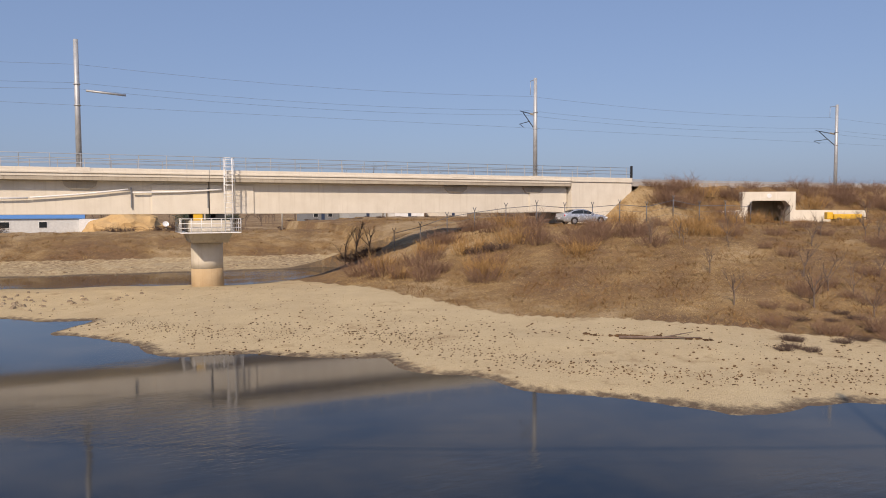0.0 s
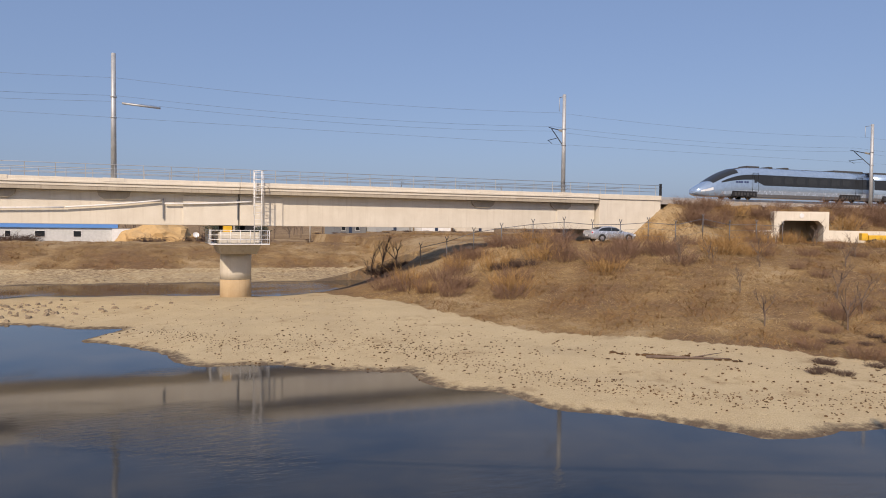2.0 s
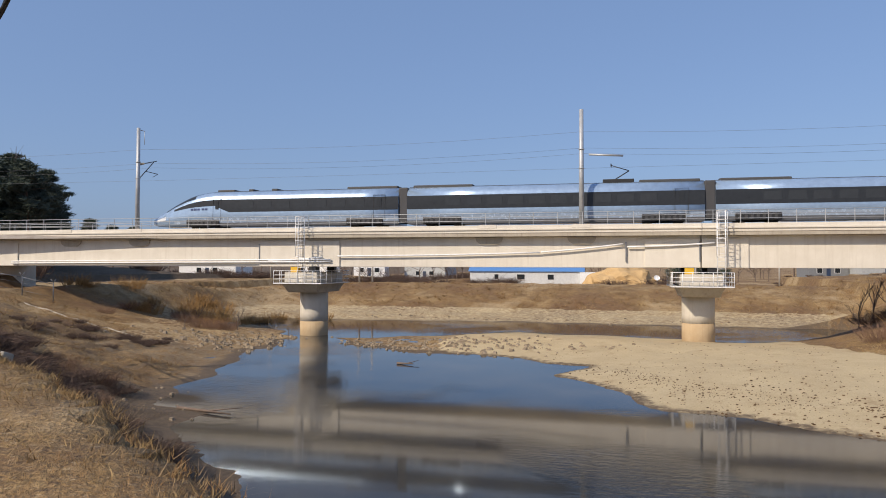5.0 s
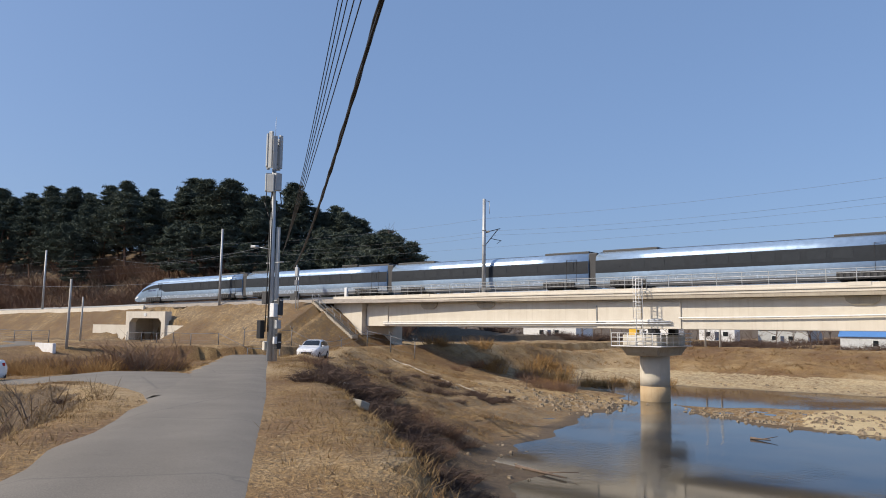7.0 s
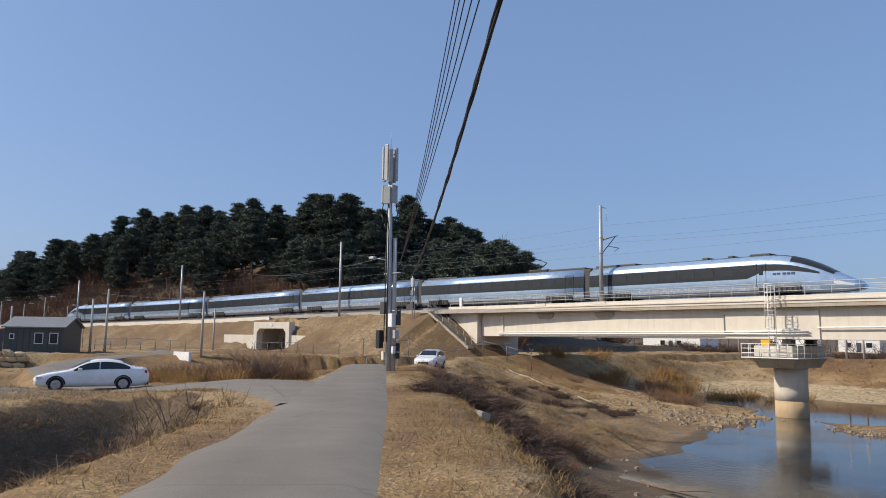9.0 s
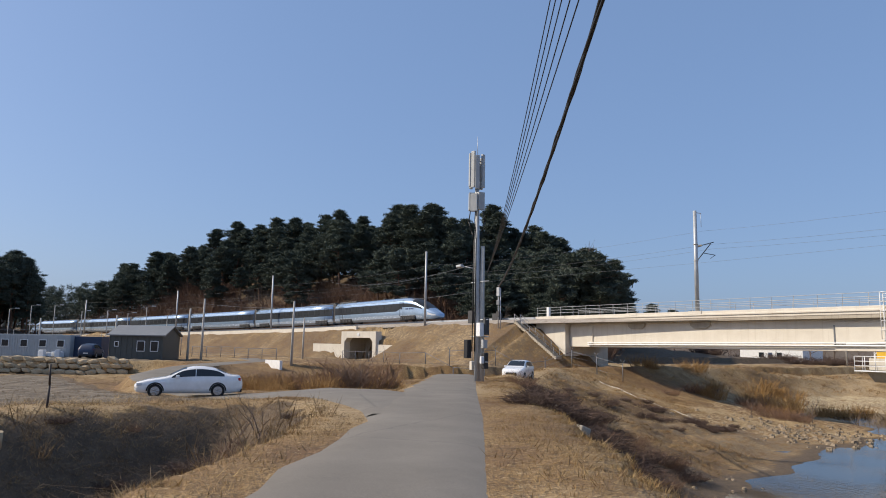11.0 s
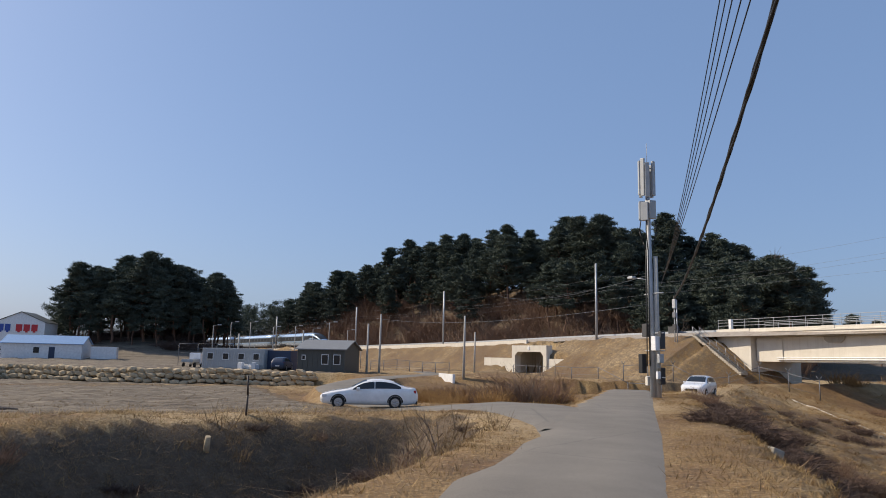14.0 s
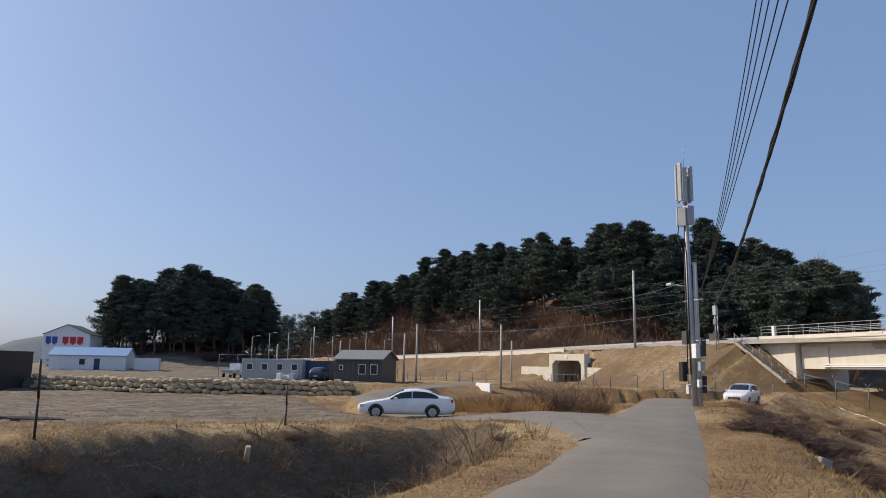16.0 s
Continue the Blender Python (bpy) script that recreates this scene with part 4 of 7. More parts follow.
        for a_, b_, z1 in ((7.3, 9.1, 3.86), (13.0, 13.6, 3.88), (10.6, 11.1, 3.88)):
            bm = bmesh.new()
            box(bm, x0 + a_, x0 + b_, -0.7, 0.7, 3.6, z1, 0.08)
            put("roof_fairing", bm, M_GREY)
    else:
        bm = bmesh.new()
        box(bm, -half + 0.8, -half + 6.3, -0.9, 0.9, 3.45, 3.84, 0.1)
        put("roof_fairing", bm, M_GREY)
    bm = bmesh.new()
    box(bm, half - 5.6, half - 0.7, -0.85, 0.85, 3.45, 3.86, 0.1)
    put("roof_fairing", bm, M_GREY)
    for xe in ([half] if cab else [half, -half]):
        bm = bmesh.new()
        box(bm, xe - 0.44, xe + 0.44, -1.42, 1.42, 0.45, 3.62, 0.12)
        put("gangway", bm, M_GREY, "dark grey rubber gangway bellows") if xe > 0 else bm.free()
    for xc in ((x0 + 6.2 if cab else -half + 3.65), half - 3.65):
        bm = bmesh.new()
        box(bm, xc - 1.75, xc + 1.75, -1.585, 1.585, 0.30, 0.92, 0.06)
        bogie = put("bogie", bm, M_DARK, "dark bogie frame")
        for dx in (-1.25, 1.25):
            for sy_ in (-1, 1):
                bm = bmesh.new()
                tube(bm, (xc + dx, sy_ * 0.68, 0.43), (xc + dx, sy_ * 0.82, 0.43), 0.43, n=20)
                put("wheel", bm, M_DARK, parent=bogie)
        for k in range(7):
            bm = bmesh.new()
            box(bm, xc - 1.5 + 0.45 * k, xc - 1.25 + 0.45 * k, -1.64, -1.57, 0.36 + 0.1 * (k % 2), 0.74, 0.02)
            put("axle_box", bm, M_GREY, parent=bogie)
    if pantograph:
        bm = bmesh.new()
        tube(bm, (half - 7.6, 0, 4.0), (half - 6.4, 0, 4.75), 0.05, n=6)
        tube(bm, (half - 6.4, 0, 4.75), (half - 7.9, 0, 5.25), 0.04, n=6)
        tube(bm, (half - 7.9, -0.85, 5.25), (half - 7.9, 0.85, 5.25), 0.05, n=6)
        box(bm, half - 8.6, half - 6.0, -0.6, 0.6, 3.66, 4.0, 0.05)
        put("pantograph", bm, M_DARK, "raised black current collector")
    return c


cars = [train_car(n, -1 if i == 0 else 1 if i == 5 else 0, i in (1, 4)) for i, n in enumerate(LENGTHS)]



# ---- cars ----
SEDAN = ((0.0, 0.36, 0.58, 0.62, 0.60, 0.50), (0.12, 0.26, 0.66, 0.72, 0.80, 0.68), (0.55, 0.20, 0.76, 0.84, 0.89, 0.76), (1.35, 0.20, 0.88, 0.97, 0.91, 0.76), (1.55, 0.20, 0.90, 1.04, 0.91, 0.74),
         (2.15, 0.20, 0.93, 1.36, 0.91, 0.64), (2.55, 0.20, 0.94, 1.45, 0.91, 0.62), (3.05, 0.20, 0.95, 1.46, 0.91, 0.62), (3.55, 0.20, 0.96, 1.38, 0.91, 0.63), (4.05, 0.20, 0.97, 1.17, 0.90, 0.68),
         (4.30, 0.20, 0.98, 1.08, 0.89, 0.74), (4.72, 0.26, 0.96, 1.04, 0.84, 0.72), (4.86, 0.40, 0.70, 0.78, 0.72, 0.62))
SUV = ((0.0, 0.40, 0.72, 0.78, 0.64, 0.54), (0.12, 0.30, 0.82, 0.90, 0.82, 0.70), (0.5, 0.24, 0.94, 1.02, 0.90, 0.78), (1.15, 0.24, 1.04, 1.12, 0.92, 0.78), (1.35, 0.24, 1.05, 1.20, 0.92, 0.76),
       (1.95, 0.24, 1.07, 1.58, 0.92, 0.66), (2.4, 0.24, 1.08, 1.67, 0.92, 0.65), (3.2, 0.24, 1.09, 1.67, 0.92, 0.65), (3.85, 0.24, 1.10, 1.58, 0.92, 0.65), (4.15, 0.26, 1.10, 1.40, 0.90, 0.66),
       (4.36, 0.34, 0.98, 1.05, 0.84, 0.66), (4.44, 0.46, 0.74, 0.8, 0.74, 0.6))


def car(stations, paint, label, m, cabin, wheels, category="car"):
    """A parked car, its nose towards -x, built on stations of x, floor, belt, top, half widths at belt and top."""
    c = thing("parked_car", label, category, m, "parked cars")
    n = stations[-1][0]
    mid = n / 2

    def half(st):
        x, f, b, t, w, wt = st
        return [(w * 0.86, f), (w * 0.97, f + 0.12), (w, f + (b - f) * 0.45), (w * 0.985, b), (wt + (w - wt) * 0.10, t - (t - b) * 0.12), (wt * 0.75, t)]

    def at(x):
        cols = list(zip(*stations))
        return [float(np.interp(x, cols[0], col)) for col in cols]
    bm = bmesh.new()
    rings = []
    for st in stations:
        h = half(st)
        rings.append([(st[0] - mid, -y, z) for y, z in h] + [(st[0] - mid, y, z) for y, z in h[::-1]])
    loft(bm, rings)
    bmesh.ops.subdivide_edges(bm, edges=bm.edges[:], cuts=1, smooth=0.4, use_grid_fill=True)
    for f in bm.faces:
        f.smooth = True
    part("body", bm, paint, c)
    ca, cb = cabin
    for side in (-1, 1):
        cuts = [ca + (cb - ca) * k / 9 for k in range(10)]
        for k0, k1 in ((0, 4), (4, 9)):
            bm = bmesh.new()
            rows = []
            for k in range(k0, k1 + 1):
                x = cuts[k] + (0.04 if k == k0 and k0 else 0)
                h = half(at(x))
                (y0, z0), (y1, z1) = h[3], h[4]
                edge = min(1.0, max(0.0, (z1 - z0 - 0.06) / 0.2))
                rows.append([(x - mid, side * (y0 + (y1 - y0) * q + 0.012), z0 + (z1 - z0) * q) for q in (0.12, 0.12 + 0.36 * edge, 0.12 + 0.74 * edge)])
            loft(bm, rows, closed=False)
            part("side_window", bm, M_GLASS, c)
    for xa, xb, nm in ((stations[4][0] - 0.02, stations[5][0] + 0.12, "windscreen"), (stations[-5][0] + 0.12, stations[-4][0] + 0.02, "rear_window")):
        bm = bmesh.new()
        rows = []
        for k in range(5):
            x = xa + (xb - xa) * k / 4
            h = half(at(x))
            y, z = h[5]
            y4, z4 = h[4]
            rows.append([(x - mid, -y4 * 0.93, z4 + 0.025), (x - mid, -y, z + 0.016), (x - mid, y, z + 0.016), (x - mid, y4 * 0.93, z4 + 0.025)])
        loft(bm, rows, closed=False)
        part(nm, bm, M_GLASS, c)
    for xw in wheels:
        for side in (-1, 1):
            y = side * (stations[5][4] - 0.10)
            bm = bmesh.new()
            tube(bm, (xw - mid, y - side * 0.12, 0.325), (xw - mid, y + side * 0.115, 0.325), 0.325, n=24)
            w = part("wheel", bm, M_RUBBER, c)
            bm = bmesh.new()
            for k in range(5):
                a = 2 * math.pi * k / 5
                tube(bm, (xw - mid, y + side * 0.125, 0.325), (xw - mid + 0.19 * math.cos(a), y + side * 0.125, 0.325 + 0.19 * math.sin(a)), 0.035, 0.03, n=6)
            tube(bm, (xw - mid, y + side * 0.1, 0.325), (xw - mid, y + side * 0.12, 0.325), 0.205, n=20)
            part("rim", bm, M_RIM, w)
            bm = bmesh.new()
            for k in range(12):
                a0, a1 = math.pi * k / 12, math.pi * (k + 1) / 12
                r0, r1 = 0.335, 0.395
                yy = side * (stations[5][4] + 0.004)
                vs = [bm.verts.new((xw - mid + r * math.cos(a), yy, 0.325 + r * math.sin(a))) for r, a in ((r0, a0), (r1, a0), (r1, a1), (r0, a1))]
                bm.faces.new(vs)
            part("wheel_arch", bm, M_RUBBER, c)
    for side in (-1, 1):
        bm = bmesh.new()
        h = half(stations[1])
        box(bm, 0.10 - mid, 0.48 - mid, side * 0.74 - 0.10, side * 0.74 + 0.10, stations[1][2] - 0.10, stations[1][2] + 0.03, 0.03)
        part("headlight", bm, M_LAMP, c)
        bm = bmesh.new()
        box(bm, n - 0.30 - mid, n - 0.10 - mid, side * 0.72 - 0.12, side * 0.72 + 0.12, stations[-3][2] - 0.20, stations[-3][2] - 0.04, 0.03)
        part("tail_light", bm, M_RED, c)
        bm = bmesh.new()
        box(bm, stations[4][0] + 0.25 - mid, stations[4][0] + 0.42 - mid, side * 0.98 - 0.09, side * 0.98 + 0.09, stations[4][2] + 0.03, stations[4][2] + 0.16, 0.03)
        part("mirror", bm, paint, c)
    bm = bmesh.new()
    box(bm, -mid - 0.01, -mid + 0.10, -0.45, 0.45, stations[0][1] + 0.02, stations[0][2] - 0.03, 0.02)
    part("grille", bm, M_DARK, c)
    bm = bmesh.new()
    box(bm, n - mid - 0.06, n - mid + 0.01, -0.26, 0.26, 0.52, 0.64, 0.01)
    part("plate", bm, M_WHITE, c)
    bm = bmesh.new()
    box(bm, n - mid - 0.20, n - mid - 0.02, -0.70, 0.70, 0.24, 0.42, 0.03)
    part("bumper", bm, M_DARK, c)
    return c


car(SEDAN, M_CARWHITE, "white saloon car parked by the side lane", pose(-37.6, 11.85, ROAD_Z(-37.6, 11.85), 0, 0, 75), (1.62, 4.0), (0.92, 3.72))
car(SUV, M_CARWHITE, "white sport utility car parked on the grass bank", pose(-48.8, 42.0, ground_z(-48.8, 42.0) + 0.02, 0, 0, 125), (1.42, 4.1), (0.85, 3.5))
car(SEDAN, M_CARSILVER, "silver saloon car parked under the abutment", pose(39.8, 57.4, ground_z(39.8, 57.4) + 0.02, 0, 0, 176), (1.62, 4.0), (0.92, 3.72))
car(SUV, M_NAVYBOX, "dark blue van parked between shed and container", pose(-96.0, 16.1, 4.12, 0, 0, -24), (1.42, 4.1), (0.85, 3.5))


# ---- telecom pole and cables ----
PX, PY = -36.5, 28.25
pz = ROAD_Z(PX, PY) - 0.1
tp = thing("telecom_pole", "tall grey telecom pole with pale antennas and equipment boxes", "utility pole", pose(PX, PY, 0))
bm = bmesh.new()
tube(bm, (0.1, 0.1, pz - 0.6), (0.0, 0.0, 16.2), 0.19, 0.13, n=14)
part("steel_shaft", bm, M_STEEL, tp)
bm = bmesh.new()
tube(bm, (0.26, 0.3, pz - 0.6), (0.24, 0.3, 12.4), 0.17, 0.12, n=14)
part("concrete_shaft", bm, M_WOODPOLE, tp, "weathered concrete pole")
for k, (a, r, z0, z1) in enumerate(((-150, 0.42, 16.0, 18.0), (-110, 0.46, 16.1, 18.2), (-75, 0.40, 16.0, 18.3), (-35, 0.45, 15.9, 18.0), (20, 0.42, 16.0, 18.1), (110, 0.4, 16.0, 18.0))):
    c_, s_ = math.cos(radians(a)), math.sin(radians(a))
    bm = bmesh.new()
    box(bm, -0.07, 0.07, -0.13, 0.13, z0, z1, 0.03, Matrix.Translation((r * c_, r * s_, 0)) @ Matrix.Rotation(radians(a), 4, "Z"))
    ant = part("antenna", bm, M_CONTAINER, tp, "pale grey panel antenna")
    bm = bmesh.new()
    tube(bm, (r * c_ * 0.3, r * s_ * 0.3, z0 + 0.4), (r * c_ * 0.8, r * s_ * 0.8, z0 + 0.4), 0.03, n=6)
    tube(bm, (r * c_ * 0.3, r * s_ * 0.3, z1 - 0.4), (r * c_ * 0.8, r * s_ * 0.8, z1 - 0.4), 0.03, n=6)
    part("bracket", bm, M_STEEL, ant)
for a, z0 in ((-120, 14.6), (-60, 14.5), (0, 14.6), (150, 14.7)):
    c_, s_ = math.cos(radians(a)), math.sin(radians(a))
    bm = bmesh.new()
    box(bm, -0.13, 0.13, -0.22, 0.22, z0, z0 + 1.1, 0.03, Matrix.Translation((0.38 * c_, 0.38 * s_, 0)) @ Matrix.Rotation(radians(a), 4, "Z"))
    part("radio_unit", bm, M_CONTAINER, tp)
for a in (-130, -50, 60):
    c_, s_ = math.cos(radians(a)), math.sin(radians(a))
    bm = bmesh.new()
    pts = [Vector((0.4 * c_, 0.4 * s_, 14.6)), Vector((0.5 * c_, 0.5 * s_, 13.9)), Vector((0.3 * c_, 0.3 * s_, 13.3)), Vector((0.15 * c_, 0.15 * s_, 12.8)), Vector((0.2 * c_, 0.2 * s_, 6.0))]
    for p0, p1 in zip(pts, pts[1:]):
        tube(bm, p0, p1, 0.035, n=6)
    part("feeder_cable", bm, M_DARK, tp)
bm = bmesh.new()
tube(bm, (0, 0, 18.0), (0, 0, 19.3), 0.015, n=5)
part("lightning_rod", bm, M_STEEL, tp)
for x_, y_, z0, w, h, mt in ((0.75, -0.1, 6.9, 0.5, 0.95, M_WHITE), (-0.5, -0.35, 5.6, 0.45, 1.3, M_DARK), (0.9, 0.2, 5.0, 0.35, 1.1, M_DARK), (1.0, 0.2, 7.0, 0.3, 1.2, M_GREY), (-0.75, 0.1, 7.7, 0.6, 0.9, M_GREY), (0.95, 0.0, 5.3, 0.22, 0.5, M_WHITE), (-0.6, 0.1, 4.9, 0.3, 0.6, M_CONC), (0.6, 0.3, 6.2, 0.3, 0.6, M_STEEL)):
    bm = bmesh.new()
    w, x_ = w * 0.8, x_ * 0.72 + 0.06
    box(bm, x_ - w / 2, x_ + w / 2, y_ - 0.16, y_ + 0.16, z0, z0 + h * 0.85, 0.03)
    part("equipment_box", bm, mt, tp)
for z_ in (5.4, 6.9, 7.9, 10.2):
    bm = bmesh.new()
    tube(bm, (-0.6, 0.12, z_), (1.1, 0.12, z_), 0.035, n=6)
    part("cross_bar", bm, M_STEEL, tp)
bm = bmesh.new()
tube(bm, (0, 0, 11.0), (-0.85, -0.5, 11.2), 0.03, n=6)
box(bm, -1.2, -0.7, -0.68, -0.42, 11.12, 11.28, 0.04)
part("street_light", bm, M_STEEL, tp, "small grey lamp head on a short arm")


def strung(name, start, end, z0, fall, lift, r, label, curl=0.0, turn=0.0):
    """A cable hung between two poles; curl winds it about its own line."""
    pts = []
    for i in range(73):
        u = i / 72
        w = curl * (1 + 0.5 * math.sin(i * 1.7))
        pts.append((start[0] + (end[0] - start[0]) * u + w * math.cos(i * 0.9 + turn), start[1] + (end[1] - start[1]) * u, z0 + fall * u + lift * u * u + w * math.sin(i * 0.9 + turn)))
    bm = bmesh.new()
    pipe(bm, pts, r, 6)
    return single(name, bm, M_DARK, label, "cable", group="pole cables")


for turn_ in (0.0, 2.1, 4.2):
    strung("power_cable", (-36, 29.6), (8.0, -2.4), 9.98, -1.4, 6.0, 0.03, "thick black twisted cable sagging from the telecom pole", 0.028, turn_)
for fall_, lift_ in ((1.1, 6.6), (0.8, 5.5), (0.5, 4.5), (0.2, 3.4), (0.0, 2.4)):
    strung("telephone_wire", (-36, 28.7), (8.0, -2.4), 10.74, fall_, lift_, 0.012, "thin black wire strung to the pole")
bm = bmesh.new()
tube(bm, (8.05, -2.45, 3.6), (8.1, -2.45, 18.8), 0.22, 0.13, n=12)
single("utility_pole", bm, M_WOODPOLE, "weathered concrete utility pole beside the lane", "utility pole", group="utility poles")
for p0, p1 in (((PX, PY, 11.3), (-90, 44, 14.5)), ((PX + 0.2, PY, 9.6), (-88, 26, 10.8))):
    wire("service_wire", sagging(p0, p1, 0.8), 0.012, "thin dark wire strung between poles", "service wires")
for x_, y_, top in ((-86.0, 26.1, 11.2), (-75.2, 32.6, 10.8), (-88.4, 25.2, 10.1), (-98, 43.7, 9.9), (-104, 20, 9.5), (-112, 12, 9.0)):
    bm = bmesh.new()
    g_ = ground_z(x_, y_)
    tube(bm, (x_, y_, g_ - 0.3), (x_ + 0.12, y_, top), 0.15, 0.10, n=10)
    single("utility_pole", bm, M_WOODPOLE, "slim weathered concrete utility pole", "utility pole", group="utility poles")


# ---- underpass portals ----
def portal(m, width, height, gap_w, gap_h, wing_l, wing_r, slope):
    p = thing("underpass_portal", "pale concrete box underpass portal in the embankment", "underpass", m, "underpass portals")
    bm = bmesh.new()
    w, g = width / 2, gap_w / 2
    box(bm, -w, -g, 0, 1.2, -0.8, height, 0.03)
    part("jamb", bm, M_CONC, p)
    bm = bmesh.new()
    box(bm, g, w, 0, 1.2, -0.8, height, 0.03)
    part("jamb", bm, M_CONC, p)
    bm = bmesh.new()
    box(bm, -g, g, 0.003, 1.2, gap_h, height, 0.02)
    part("lintel", bm, M_CONC, p)
    for sgn in (-1, 1):
        bm = bmesh.new()
        loft(bm, [[(sgn * g, y, gap_h), (sgn * (g - 0.55), y, gap_h), (sgn * g, y, gap_h - 0.55)] for y in (0.01, 1.2)], smooth=False)
        part("haunch", bm, M_CONC, p)
    bm = bmesh.new()
    box(bm, -g - 0.4, -g, 1.2, 4.4, -0.8, gap_h + 0.4)
    box(bm, g, g + 0.4, 1.2, 4.4, -0.8, gap_h + 0.4)
    box(bm, -g, g, 1.2, 4.4, gap_h, gap_h + 0.4)
    # added end wall: dark concrete stands in for the bore's unlit depth
    box(bm, -g, g, 4.4, 4.7, -0.8, gap_h)
    part("passage", bm, M_CONC_DARK, p, "dim concrete passage")
    bm = bmesh.new()
    tube(bm, (0, -0.06, height - 0.42), (0, 0.02, height - 0.42), 0.24, n=16)
    part("lamp", bm, M_WHITE, p, "round white wall lamp")
    for sgn, (ln, h0, h1) in ((-1, wing_l), (1, wing_r)):
        bm = bmesh.new()
        x0 = sgn * w
        x1 = sgn * (w + ln)
        loft(bm, [[(x0, 0.25, -0.8), (x1, 0.25 + slope, -0.8), (x1, 0.25 + slope, h1), (x0, 0.25, h0)],
                  [(x0, 0.6, -0.8), (x1, 0.6 + slope, -0.8), (x1, 0.6 + slope, h1), (x0, 0.6, h0)]], smooth=False)
        part("wing_wall", bm, M_CONC, p)
    return p


portal(pose(-98.1, 52.5, 4.1, 0, 0, 16), 7.4, 4.1, 6.0, 3.15, (6.8, 2.2, 2.2), (8.4, 2.2, 2.1), 0.0)
portal(pose(63.2, 56.6, 5.3, 0, 0, -26), 5.6, 3.3, 4.5, 2.35, (5.2, 1.35, 1.1), (7.5, 1.35, 1.3), 0.0)
yl = thing("farm_trailer", "small yellow farm machine parked on the bank", "farm machine", pose(69.2, 52.0, ground_z(69.2, 52.0) + 0.05, 0, 0, -30))
bm = bmesh.new()
box(bm, -1.5, 1.3, -0.6, 0.6, 0.45, 0.95, 0.08)
part("bed", bm, M_YELLOW, yl)
bm = bmesh.new()
box(bm, -2.1, -1.5, -0.4, 0.4, 0.4, 1.15, 0.08)
part("engine_cover", bm, M_YELLOW, yl)
for x_ in (-1.0, 0.9):
    for y_ in (-0.62, 0.62):
        bm = bmesh.new()
        tube(bm, (x_, y_ - 0.08, 0.3), (x_, y_ + 0.08, 0.3), 0.3, n=16)
        part("wheel", bm, M_RUBBER, yl)
bm = bmesh.new()
tube(bm, (1.3, 0, 0.7), (2.2, 0, 0.5), 0.06, n=6)
part("drawbar", bm, M_DARK, yl)


# ---- stairs and fences by the abutments ----
st = thing("concrete_stairs", "narrow concrete stairs with pale handrails beside the abutment", "stairs", pose(-70.6, 60.6, 0))
for k in range(24):
    bm = bmesh.new()
    x_ = 0.31 * k
    z_ = 9.5 - 0.18 * k
    box(bm, x_, x_ + 0.34, -0.9, 0.0, z_ - 0.35, z_, 0.01)
    part("step", bm, M_CONC_DARK, st)
for y_ in (-0.95, 0.0):
    bm = bmesh.new()
    tube(bm, (0, y_, 10.4), (7.4, y_, 6.1), 0.03, n=6)
    tube(bm, (0, y_, 10.0), (7.4, y_, 5.7), 0.03, n=6)
    part("handrail", bm, M_WIRE, st)
    for k in range(6):
        bm = bmesh.new()
        tube(bm, (1.4 * k + 0.1, y_, 9.4 - 0.81 * k), (1.4 * k + 0.1, y_, 10.38 - 0.81 * k), 0.03, n=6)
        part("rail_post", bm, M_STEEL, st)


def fence(pts, label, tall=1.9, y_tops=True, rails=(0.5, 1.2, 1.75), step=2.6):
    f = thing("wire_fence", label, "fence", group="fences")
    line = dense(pts, step)
    prev = None
    for x_, y_ in line:
        g_ = ground_z(x_, y_)
        bm = bmesh.new()
        tube(bm, (x_, y_, g_ - 0.2), (x_, y_, g_ + tall), 0.045, n=6)
        if y_tops:
            tube(bm, (x_, y_, g_ + tall), (x_ - 0.22, y_ - 0.1, g_ + tall + 0.35), 0.035, n=5)
            tube(bm, (x_, y_, g_ + tall), (x_ + 0.22, y_ + 0.1, g_ + tall + 0.35), 0.035, n=5)
        part("post", bm, M_WIRE, f)
        if prev:
            for r_ in rails:
                bm = bmesh.new()
                tube(bm, (prev[0], prev[1], prev[2] + r_), (x_, y_, g_ + r_), 0.03 if r_ == rails[-1] else 0.012, n=5)
                part("rail", bm, M_WIRE, f)
        prev = (x_, y_, g_)
    return f


fence([(-72, 51), (-64, 55), (-58, 57.2), (-53, 59.5)], "grey wire fence with forked post tops under the bridge")
fence([(24, 66), (30, 60.5), (36, 59.3), (47, 56.8), (58, 54.2)], "grey wire fence with forked post tops along the bank")
fence([(-105.6, 30.4), (-101.6, 33.2), (-97.7, 35.7), (-92.6, 37.7)], "low grey mesh fence beside the ramp", 1.5, False, (0.1, 0.4, 0.7, 1.0, 1.3, 1.5), 2.0)
fence([(-92, 47), (-75, 46), (-60, 47)], "thin wire fence below the embankment", 1.3, False, (0.5, 1.3), 4.0)
bm = bmesh.new()
box(bm, -77.6, -73.4, 30.6, 30.9, ground_z(-75.5, 30.7) - 0.1, ground_z(-75.5, 30.7) + 0.85, 0.03)
single("low_wall", bm, M_WHITE, "low white concrete wall by the ramp", "wall")
gear = thing("trackside_mast", "grey signal mast with small control boxes at the bridge end", "signal mast", pose(-72.4, 58.6, 9.0))
for x_, top_ in ((0.0, 5.0), (0.42, 4.6)):
    bm = bmesh.new()
    tube(bm, (x_, 0, -1.5), (x_, 0, top_), 0.06, n=8)
    part("leg", bm, M_STEEL, gear)
